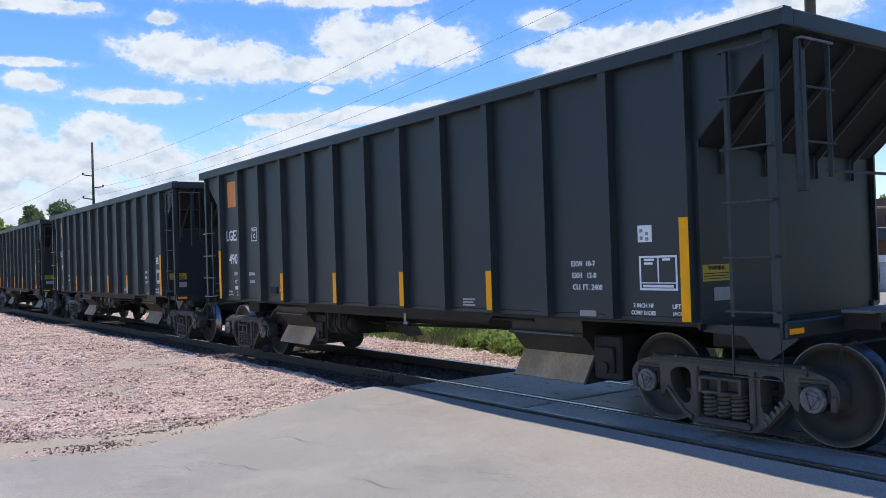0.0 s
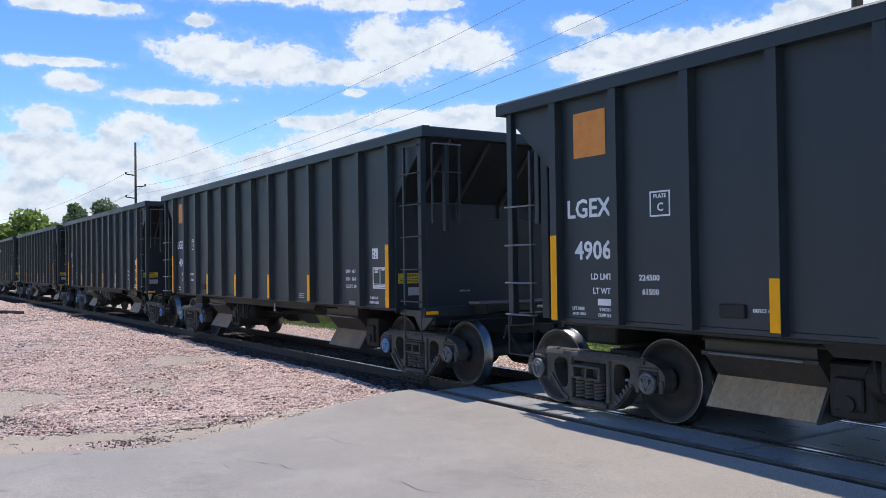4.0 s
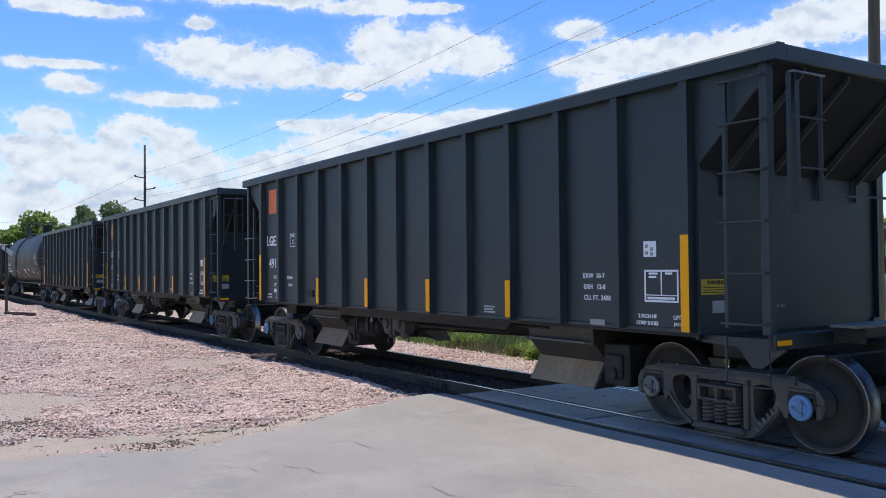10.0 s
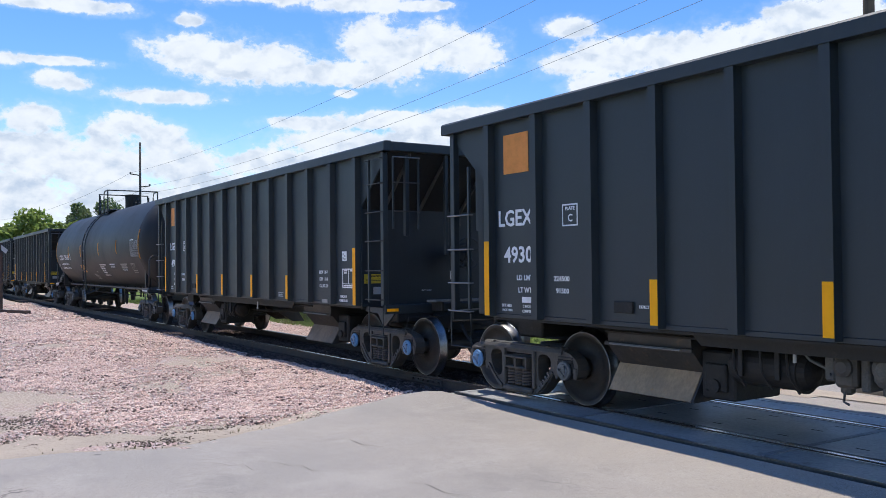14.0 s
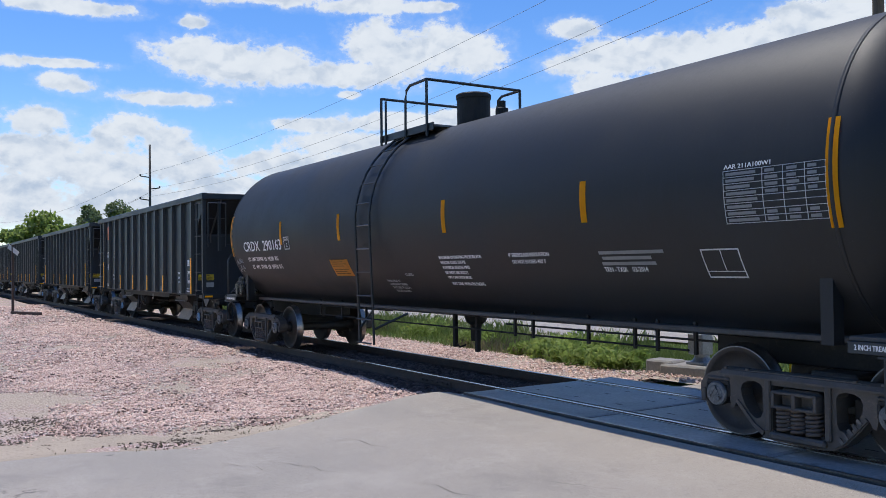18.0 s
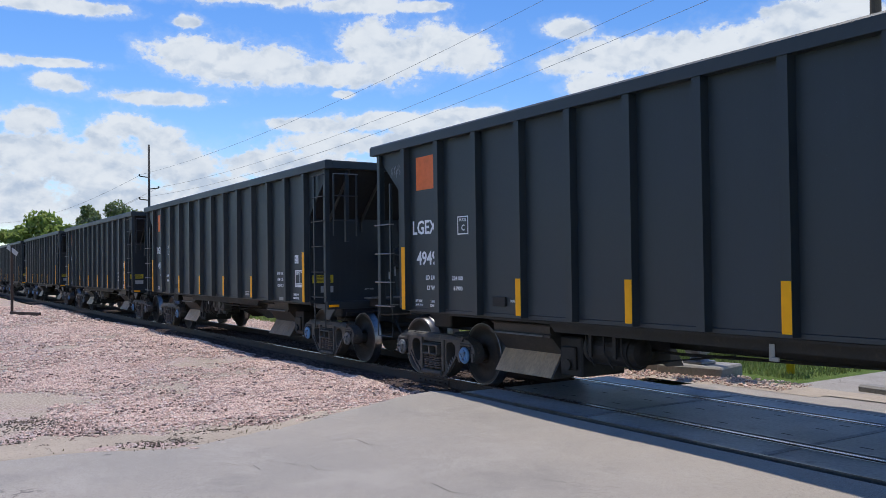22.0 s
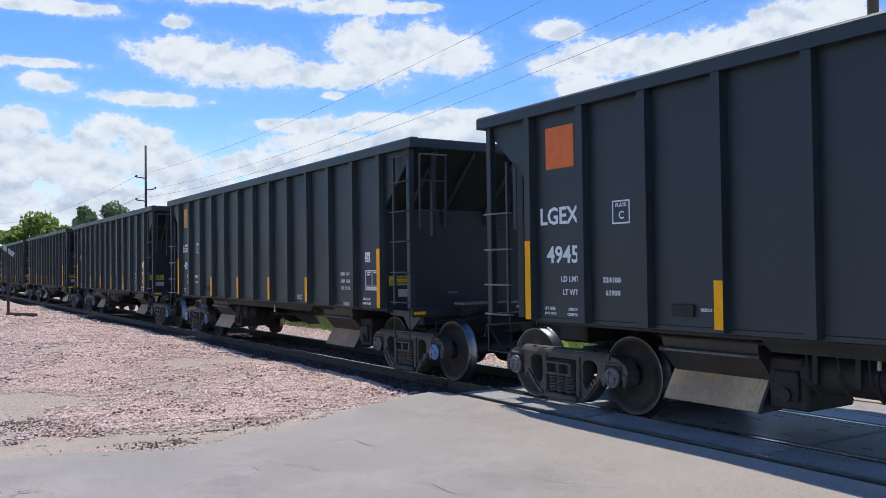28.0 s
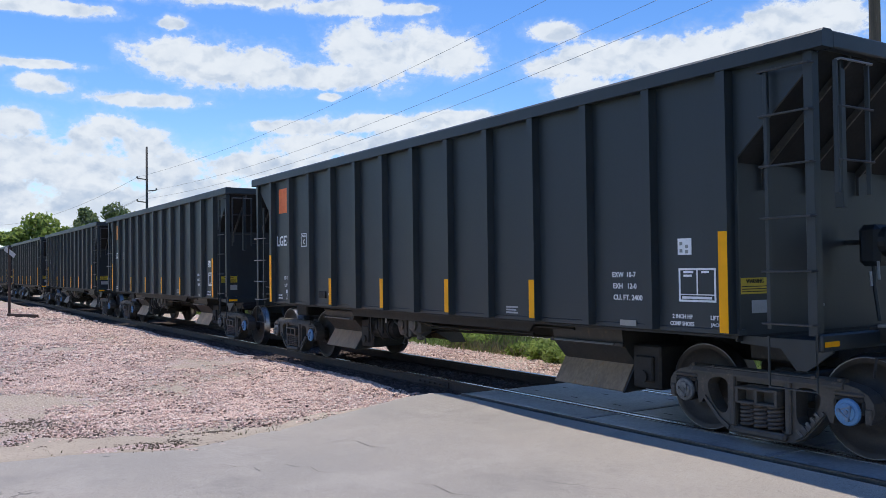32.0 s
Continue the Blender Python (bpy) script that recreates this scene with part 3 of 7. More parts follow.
    belly = n.step(n.noise(n.add("ShaderNodeVectorMath", [p, (4.0, 0.6, 2.0)], operation="ADD")[0], 0.42, 5, 0.6), 0.40, 0.66)
    deep = n.step(el, 11.5, 4.0)
    shade = n.math("MULTIPLY", n.step(shaken, 0.10, 0.55), n.math("MULTIPLY_ADD", hollow, 0.62, n.math("MULTIPLY", belly, n.math("MULTIPLY_ADD", deep, 0.25, 0.18))))
    tint = n.mix(shade, (0.81, 0.87, 0.95), (0.46, 0.57, 0.74))
    glow = n.add("ShaderNodeEmission", {"Color": tint, "Strength": 1.0})[0]
    clear = n.add("ShaderNodeBsdfTransparent")[0]
    M["clouds"] = n.out(n.add("ShaderNodeMixShader", [cover, clear, glow])[0])
    bm = bmesh.new()
    bmesh.ops.create_uvsphere(bm, u_segments=48, v_segments=32, radius=2600)
    bmesh.ops.delete(bm, geom=[v for v in bm.verts if v.co.z < -330], context="VERTS")
    dome = part("backdrop", bm, "clouds", None, smooth=True)
    return tagged(dome, "pale cumulus clouds drifting over a blue sky", "sky", kind="structure")


clouds = make_clouds()


# ---- ground, road and crossing ----
ROAD_L, ROAD_R = -9.4, 6.5


def ease(x, a, b):
    t = min(1.0, max(0.0, (x - a) / (b - a)))
    return t * t * (3 - 2 * t)


def lie(x, y):
    """Height of the bare ground."""
    z = -0.06
    z -= 0.06 * ease(-x, 9.2, 11.5) * ease(y, 2.0, 6.0) * (1 - ease(y, 9.4, 12))
    z -= 1.35 * ease(y, 15, 52)
    z += 0.05 * noise.noise(Vector((x * 0.15, y * 0.15, 0)))
    z -= 0.10 * ease(-y, -1.0, 8.0)
    return z


def sheet(name, xs, ys, height, material, label, category, mask=None, kind="structure"):
    bm = bmesh.new()
    vs = {}
    for i, x in enumerate(xs):
        for j, y in enumerate(ys):
            vs[i, j] = bm.verts.new((x, y, height(x, y)))
    for i in range(len(xs) - 1):
        for j in range(len(ys) - 1):
            if mask is None or mask((xs[i] + xs[i + 1]) / 2, (ys[j] + ys[j + 1]) / 2):
                bm.faces.new([vs[i, j], vs[i + 1, j], vs[i + 1, j + 1], vs[i, j + 1]])
    bmesh.ops.delete(bm, geom=[v for v in bm.verts if not v.link_faces], context="VERTS")
    return tagged(part(name, bm, material, None, smooth=True), label, category, kind=kind)


def axis(lo, hi, fine, far):
    """Even steps between lo and hi, then growing ones out to far."""
    mid = list(np.arange(lo, hi + 1e-6, fine))
    out, step = [], fine
    v = hi
    while v < far:
        step *= 1.5
        v = min(far, v + step)
        out.append(v)
    left, step, v = [], fine, lo
    while v > -far:
        step *= 1.5
        v = max(-far, v - step)
        left.append(v)
    return left[::-1] + mid + out


def road_edge(y):
    """Where the gravel takes over from the road."""
    e = -9.15 + 0.45 * math.exp(-((y - 2.4) / 0.9) ** 2) - 0.9 * ease(y, 3.0, 6.2)
    return e + 0.13 * noise.noise(Vector((y * 0.9, 3.1, 0))) + 0.05 * noise.noise(Vector((y * 4.0, 1.7, 0)))


def road_z(x, y):
    dip = (0.05 * ease(x, -8.3, -5.8) + 0.018 * math.sin(1.5 * x + 0.6)) * ease(y, 4.8, 5.9) * (1 - ease(y, 6.25, 6.5))
    return -0.012 - 0.012 * noise.noise(Vector((x * 0.5, y * 0.5, 4))) - 0.045 * (1 - ease(y, 3.5, 6.4)) - dip


def make_ground():
    sheet("ground", axis(-60, 30, 1.5, 2500), axis(-12, 60, 1.5, 2500), lambda x, y: lie(x, y) - (0.22 if y < 10.4 else 0.035), "lawn", "level ground of grass and bare soil", "ground")
    # the road on this side of the crossing, with a crumbling edge towards the gravel
    ys = list(np.arange(-14, 6.51, 0.22))
    bm = bmesh.new()
    rows = []
    for y in ys:
        x0 = road_edge(y)
        xs = [x0 - 0.25, x0] + list(np.linspace(x0 + 0.4, ROAD_R, 26))
        row = []
        for k, x in enumerate(xs):
            z = road_z(x, y) - (0.07 if k == 0 else 0)
            row.append(bm.verts.new((x, y, z)))
        rows.append(row)
    for a, b in zip(rows, rows[1:]):
        for k in range(len(a) - 1):
            bm.faces.new([a[k], a[k + 1], b[k + 1], b[k]])
    tagged(part("road", bm, "road", None, smooth=True), "pale worn concrete road leading to the crossing", "road", kind="structure")
    # the road beyond the crossing
    sheet("road", list(np.linspace(-8.6, ROAD_R, 20)), list(np.linspace(9.28, 60, 60)),
          lambda x, y: lie(x, y) + 0.05 * (1 - ease(y, 9.3, 11)) + 0.012, "road", "pale concrete road beyond the crossing", "road",
          lambda x, y: x > -8.6 + 0.55 * ease(y, 10, 12))
    # a wide light lot beyond the grass
    sheet("pavement", list(np.linspace(-46, -5.5, 28)), list(np.linspace(13.6, 46, 24)), lambda x, y: lie(x, y) + 0.015, "road",
          "wide bleached concrete lot beyond the verge", "pavement", lambda x, y: y > 13.8 + 0.055 * (-9 - x) + 0.5 * math.sin(x * 0.4) and not (x > -12.3 and y < 17.5))
    sheet("pavement", list(np.linspace(-40, 8, 20)), list(np.linspace(46, 58, 8)), lambda x, y: lie(x, y) + 0.018, "road",
          "bleached concrete street before the shops", "pavement")
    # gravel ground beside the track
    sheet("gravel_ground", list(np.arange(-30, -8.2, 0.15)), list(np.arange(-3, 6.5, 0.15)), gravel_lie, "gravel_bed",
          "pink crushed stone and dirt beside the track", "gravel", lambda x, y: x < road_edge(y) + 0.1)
    bm = bmesh.new()
    last = None
    for y in np.arange(-9, 5.2, 0.16):
        e = road_edge(y)
        reach = (1.9 + 0.8 * noise.noise(Vector((y * 0.5, 0, 8)))) * (1 - 0.75 * ease(y, 1.2, 3.4)) + 0.25 * noise.noise(Vector((y * 2.6, 0, 2)))
        a, b = e - max(0.35, reach), e - max(0.3, reach) * 0.6
        row = [bm.verts.new(q) for q in ((a, y, gravel_lie(a, y) - 0.02), (b, y, gravel_lie(b, y) + 0.02), (e - 0.16, y, -0.058 + 0.02 * noise.noise(Vector((y * 3, 0, 1)))), (e + 0.0, y, -0.052), (e + 0.12, y, -0.10))]
        if last:
            for k in range(4):
                bm.faces.new([last[k], last[k + 1], row[k + 1], row[k]])
        last = row
    tagged(part("dirt_shoulder", bm, "dirt", None, smooth=True), "sandy dirt along the road's crumbling edge", "dirt", kind="structure")
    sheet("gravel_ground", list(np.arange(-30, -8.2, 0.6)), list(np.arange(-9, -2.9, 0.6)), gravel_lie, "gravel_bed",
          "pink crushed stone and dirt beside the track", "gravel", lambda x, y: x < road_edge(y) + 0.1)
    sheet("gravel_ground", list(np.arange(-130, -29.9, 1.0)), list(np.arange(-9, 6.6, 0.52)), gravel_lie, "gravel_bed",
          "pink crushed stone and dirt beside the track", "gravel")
    sheet("gravel_ground", list(np.arange(-130, -9.6, 1.1)), list(np.arange(9.2, 11.1, 0.28)), lambda x, y: -0.16 + 0.02 * noise.noise(Vector((x, y, 0))) + 0.05 * ease(y, 9.6, 10.8), "gravel_bed",
          "pink stone ballast under the ties", "gravel")
    # this bed starts at the train's shadow edge, the shade put into its colour
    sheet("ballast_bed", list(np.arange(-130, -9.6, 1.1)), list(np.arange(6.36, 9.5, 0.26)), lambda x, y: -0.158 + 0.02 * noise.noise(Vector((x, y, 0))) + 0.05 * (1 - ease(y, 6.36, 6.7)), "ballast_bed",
          "dirty ballast under the ties, coloured darker for the train's shade", "ballast")
    sheet("gravel_ground", list(np.arange(-10, -4.9, 0.4)), list(np.arange(9.3, 10.95, 0.25)), lambda x, y: lie(x, y) + 0.045, "dirt",
          "dusty dirt verge behind the crossing", "dirt", lambda x, y: y > 9.75 + 0.16 * (x + 9.4))


def gravel_lie(x, y):
    z = -0.065 - 0.055 * ease(-x, 9.0, 11.0) + 0.02 * ease(y, 5.4, 6.2)
    z += 0.05 * noise.noise(Vector((x * 0.45, y * 0.55, 0))) + 0.03 * noise.noise(Vector((x * 1.7, y * 1.7, 5))) + 0.022 * noise.noise(Vector((x * 4.3, y * 4.3, 9)))
    z += 0.10 * math.exp(-((y - 3.6) / 1.6) ** 2) * ease(-x, 12, 20) * (1 - ease(-x, 45, 60))
    return z


make_ground()

STONE = np.array([(1, 0, 0), (-1, 0, 0), (0, 1, 0), (0, -1, 0), (0, 0, 0.8), (0, 0, -0.8)])
STONE_FACES = np.array([(0, 2, 4), (2, 1, 4), (1, 3, 4), (3, 0, 4), (2, 0, 5), (1, 2, 5), (3, 1, 5), (0, 3, 5)])


def scatter_stones(name, label, places, sizes, seed, material="stone"):
    """Many broken stones as one mesh."""
    rng = np.random.default_rng(seed)
    k = len(places)
    v = (STONE[None] + 0.3 * rng.uniform(-1, 1, (k, 6, 3))) * rng.uniform(0.7, 1.25, (k, 1, 3))
    ang = rng.uniform(0, 2 * np.pi, (3, k))
    for ax in range(3):
        i, j = (ax + 1) % 3, (ax + 2) % 3
        c, s = np.cos(ang[ax])[:, None], np.sin(ang[ax])[:, None]
        a, b = v[:, :, i].copy(), v[:, :, j].copy()
        v[:, :, i], v[:, :, j] = a * c - b * s, a * s + b * c
    v = v * sizes[:, None, None] * np.array([0.64, 0.64, 0.4]) + places[:, None, :]
    f = (STONE_FACES[None] + 6 * np.arange(k)[:, None, None]).reshape(-1, 3)
    ob = new(name, mesh_from_arrays(name, v.reshape(-1, 3), f, material))
    return tagged(ob, label, "gravel", kind="stuff")


def make_stones():
    rng = np.random.default_rng(11)

    def field(k, x0, x1, y0, y1, height, size, keep):
        pts, szs = [], []
        for _ in range(k):
            x, y = rng.uniform(x0, x1), rng.uniform(y0, y1)
            if not keep(x, y):
                continue
            s = size * rng.uniform(0.55, 1.35)
            pts.append((x, y, height(x, y) + 0.12 * s))
            szs.append(s)
        return np.array(pts), np.array(szs)

    def patchy(x, y):
        """Bare dirt shows through towards the road and in worn spots."""
        m = noise.noise(Vector((x * 0.33, y * 0.5, 2.2))) + 0.5 * noise.noise(Vector((x * 1.2, y * 1.2, 7)))
        near = max(0.0, 1 - (road_edge(y) - x) / 1.6)
        low = ease(2.6 - y, 0, 2.2) * 0.7
        return x < road_edge(y) + 0.15 and rng.random() < 0.92 - 0.85 * near - low - max(0.0, m + 0.10) * 1.45

    sunny = lambda x, y: y < 6.42 and patchy(x, y)
    for k, x0, x1, size, seed in ((95000, -17.5, -8.6, 0.036, 1), (46000, -32, -17.5, 0.055, 2), (12000, -50, -32, 0.09, 6)):
        p, s = field(k, x0, x1, 0.1, 6.45, gravel_lie, size, sunny)
        scatter_stones("crushed_stone", "loose pink and grey crushed stone on dirt", p, s, seed)
    # stones over the same strip, the train's shade in their darker colour
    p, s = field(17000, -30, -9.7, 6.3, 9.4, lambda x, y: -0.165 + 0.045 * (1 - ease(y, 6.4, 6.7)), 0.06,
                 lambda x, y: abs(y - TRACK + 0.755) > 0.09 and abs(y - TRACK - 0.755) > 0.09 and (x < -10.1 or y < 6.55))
    scatter_stones("track_ballast", "dirty ballast stones between the ties, coloured darker for the train's shade", p, s, 3, "ballast")
    p, s = field(22000, -34, -9.7, 9.25, 11.1, lambda x, y: -0.165 + 0.05 * ease(y, 9.6, 10.8), 0.048, lambda x, y: rng.random() < 1 - 0.85 * ease(y, 10.3, 11.1))
    scatter_stones("track_ballast", "sunlit pink ballast stones on the shoulder", p, s, 4)
    p, s = field(1100, -10.2, -7.4, 9.7, 10.95, lambda x, y: lie(x, y) + 0.055, 0.036, lambda x, y: y > 9.78 + 0.16 * (x + 9.4) + 0.2 * rng.random())
    scatter_stones("crushed_stone", "pink stones along the verge", p, s, 5)

    # dark clods and trampled litter along the road's edge
    def littered(x, y):
        d = road_edge(y) - x
        spot = sum(math.exp(-((x - a) / r) ** 2 - ((y - b) / (1.8 * r)) ** 2) for a, b, r in ((-9.1, 2.35, 0.2), (-9.0, 2.75, 0.16), (-10.1, 1.5, 0.35), (-10.3, 1.1, 0.3), (-9.6, 4.3, 0.17), (-9.75, 3.8, 0.12), (-10.9, 1.9, 0.25), (-11.6, 1.4, 0.4), (-10.6, 2.7, 0.2), (-9.5, 3.1, 0.15)))
        return d > -0.05 and rng.random() < 0.8 * spot + 0.02
    p, s = field(20000, -12.6, -8.6, 0.4, 5.0, lambda x, y: max(gravel_lie(x, y), -0.07 if x > -9.4 else -1.0) + 0.004, 0.021, littered)
    scatter_stones("soil_clods", "dark soil clods and trampled litter by the road", p, s, 8, "clod")

    # darker earth-caked stones in loose drifts over the pink bed
    drift = lambda x, y: sunny(x, y) and noise.noise(Vector((x * 0.9, y * 1.6, 12))) + 0.6 * noise.noise(Vector((x * 2.6, y * 3.4, 3))) > 0.24
    p, s = field(9000, -24, -8.8, 0.4, 6.3, lambda x, y: gravel_lie(x, y) + 0.012, 0.042, drift)
    scatter_stones("crushed_stone", "brown earth-caked stones in loose drifts", p, s, 9, "caked")


make_stones()


def make_cracks():
    for pts in (((-7.85, 2.50), (-7.74, 2.58), (-7.62, 2.62), (-7.55, 2.74), (-7.36, 2.73), (-7.28, 2.82)), ((-7.62, 2.92), (-7.45, 3.02), (-7.30, 3.06), (-7.22, 3.16), (-7.02, 3.14), (-6.9, 3.22)),
                ((-6.2, 3.6), (-6.0, 3.72), (-5.72, 3.70), (-5.5, 3.82)), ((-8.3, 3.9), (-8.0, 4.02), (-7.7, 4.0), (-7.45, 4.12))):
        bm = bmesh.new()
        last = None
        for k, (x, y) in enumerate(pts):
            w = 0.0038 * (0.5 + (k * 7 % 5) / 4) if 0 < k < len(pts) - 1 else 0.001
            row = [bm.verts.new((x - 0.3 * w, y - w, -0.05)), bm.verts.new((x + 0.3 * w, y + w, -0.05))]
            if last:
                bm.faces.new([last[0], row[0], row[1], last[1]])
            last = row
        for v in bm.verts:
            v.co.z = road_z(v.co.x, v.co.y) + 0.004
        tagged(part("road_crack", bm, "tar", None), "thin dark crack in the worn concrete", "crack", kind="structure")


make_cracks()


# ---- track ----
def make_track():
    for side in (-1, 1):
        y = TRACK + side * 0.7555
        rail = thing("rail", "long steel rail with a bright worn top", "rail", "rails of the track", "structure")
        web = [(y - 0.07, -0.17), (y + 0.07, -0.17), (y + 0.07, -0.16), (y + 0.012, -0.14), (y + 0.012, -0.04), (y + 0.036, -0.03),
               (y + 0.036, -0.004), (y - 0.036, -0.004), (y - 0.036, -0.03), (y - 0.012, -0.04), (y - 0.012, -0.14), (y - 0.07, -0.16)]
        bm = bmesh.new()
        prism(bm, web, 0, -260, 60)
        part("rail_body", bm, "rail", rail)
        part("running_surface", boxed(-260, 60, y - 0.027, y + 0.027, -0.004, 0.0), "rail_top", rail, "polished running surface")
        if side < 0:
            # splice bars with bolts
            for x in (-11.6, -22.4):
                bm = bmesh.new()
                box(bm, x - 0.45, x + 0.45, y - 0.034, y - 0.016, -0.135, -0.045, 0.005)
                for k in range(6):
                    lathe(bm, [(-0.03, 0.014), (0, 0.014)], (x - 0.375 + 0.15 * k, y - 0.034, -0.09), 1, 6)
                part("splice_bar", bm, "rail", rail, "bolted splice bar")
    tie = tagged(part("tie", boxed(-0.11, 0.11, -1.3, 1.3, -0.2, 0.0, bevel=0.012), "tie", at=pose(-10.6, TRACK, -0.172)),
                 "weathered creosoted timber railway tie", "tie", "ties under the rails")
    for k in range(1, 110):
        copy_thing(tie, pose(-10.6 - 0.54 * k, TRACK + random.uniform(-0.04, 0.04), -0.172 + random.uniform(-0.008, 0.004), 0, 0, random.uniform(-1.2, 1.2)))
    # concrete crossing panels, 8 ft long, with rubber in the flangeways
    crossing = thing("crossing", "concrete panel level crossing laid flush with the rails", "crossing", kind="structure")
    part("bed", boxed(-10.1, 6.9, TRACK - 1.42, TRACK + 1.42, -0.35, -0.06), "panel", crossing)
    rows = ((TRACK - 1.37, TRACK - 0.86, "field"), (TRACK - 0.655, TRACK + 0.655, "gauge"), (TRACK + 0.86, TRACK + 1.29, "field"))
    meshes = {}
    for r, (y0, y1, where) in enumerate(rows):
        bm = boxed(-1.205, 1.205, -(y1 - y0) / 2, (y1 - y0) / 2, -0.1, 0.0, bevel=0.008)
        if where == "gauge":
            # lifting slots
            for sx in (-0.8, 0.0, 0.8):
                for sy in (-0.4, 0.1, 0.45):
                    box(bm, sx - 0.06 + 0.1 * sy, sx + 0.07 + 0.1 * sy, sy - 0.012, sy + 0.012, 0.0005, 0.0012, mat=1)
        meshes[r] = finish("panel", bm, ["panel", "rubber"])
    for k in range(7):
        x = -8.64 + 2.44 * k
        for r, (y0, y1, where) in enumerate(rows):
            part("panel", meshes[r], "", crossing, at=pose(x, (y0 + y1) / 2, -0.004 + random.uniform(-0.004, 0.002)))
        if k:
            for y0, y1, _ in rows:
                part("joint_strip", boxed(-0.035, 0.035, y0, y1, -0.05, 0.0015), "joint", crossing, "pale grouted joint", at=pose(x - 1.22, 0, 0))
    for y, w in ((TRACK - 0.825, 0.03), (TRACK - 0.685, 0.027), (TRACK + 0.685, 0.027), (TRACK + 0.825, 0.03)):
        part("flangeway_rubber", boxed(-9.86, 6.9, y - w, y + w, -0.08, -0.04), "rubber", crossing, "black rubber flangeway filler")
    for y in (TRACK - 0.862, TRACK - 0.652, TRACK + 0.652, TRACK + 0.862):
        part("edge_strip", boxed(-9.86, 6.9, y - 0.012, y + 0.012, -0.05, 0.001), "panel_edge", crossing, "pale steel panel edge")
    part("edge_strip", boxed(-9.86, 6.9, TRACK - 1.41, TRACK - 1.372, -0.06, -0.001), "panel_edge", crossing, "pale outer panel edge")
    part("edge_strip", boxed(-9.86, 6.9, TRACK + 1.292, TRACK + 1.32, -0.06, -0.001), "panel_edge", crossing, "pale outer panel edge")


make_track()


# ---- the train ----
PITCH, HALF = 14.9593, 6.629


def run(t):
    """How far the train has come after t seconds, slowing a little."""
    return 6.0047 * t - 0.0103 * t * t


WHEELSETS, CARS = [], []
AXLE_Z, AXLE_HALF, TRUCK_U = 0.457, 0.889, 5.59


def wheel_mesh():
    bm = bmesh.new()
    prof = [(0.0, 0.10), (-0.03, 0.11), (-0.03, 0.16), (0.015, 0.20), (0.02, 0.34), (-0.035, 0.385), (-0.05, 0.40), (-0.05, 0.436)]
    lathe(bm, prof, (0, 0, 0), 1, 40, 0, caps=False)
    lathe(bm, [(-0.05, 0.436), (-0.052, 0.444), (-0.045, 0.452), (0.05, 0.459), (0.055, 0.480), (0.075, 0.482), (0.085, 0.47)], (0, 0, 0), 1, 40, 1, caps=False)
    lathe(bm, [(0.085, 0.47), (0.085, 0.39), (0.06, 0.34), (0.05, 0.2), (0.09, 0.16), (0.09, 0.1)], (0, 0, 0), 1, 40, 0, caps=False)
    return finish("wheel", bm, ["wheel", "tread"], True)


def cap_mesh(blue):
    """A round end cap with a triangular lock plate and three bolts."""
    bm = bmesh.new()
    lathe(bm, [(0.06, 0.115), (0.0, 0.118), (-0.014, 0.108), (-0.016, 0.082), (-0.024, 0.076), (-0.024, 0.0)], (0, 0, 0), 1, 28)
    for k in range(3):
        a = 2 * math.pi * k / 3 + 0.3
        lathe(bm, [(-0.046, 0.017), (-0.02, 0.017)], (0.062 * math.cos(a), 0, 0.062 * math.sin(a)), 1, 6, 1)
    tri = [(math.cos(2 * math.pi * k / 3 + 0.3), math.sin(2 * math.pi * k / 3 + 0.3)) for k in range(3)]
    for i in range(3):
        (a0, b0), (a1, b1) = tri[i], tri[(i + 1) % 3]
        prism(bm, [(0.082 * a0, 0.082 * b0), (0.082 * a1, 0.082 * b1), (0.052 * a1, 0.052 * b1), (0.052 * a0, 0.052 * b0)], 1, -0.032, -0.023, 1)
    lathe(bm, [(-0.03, 0.02), (-0.02, 0.02)], (0, 0, 0), 1, 10, 1)
    return finish("end_cap", bm, ["cap_blue" if blue else "cap", "cap_plate" if blue else "cap"])


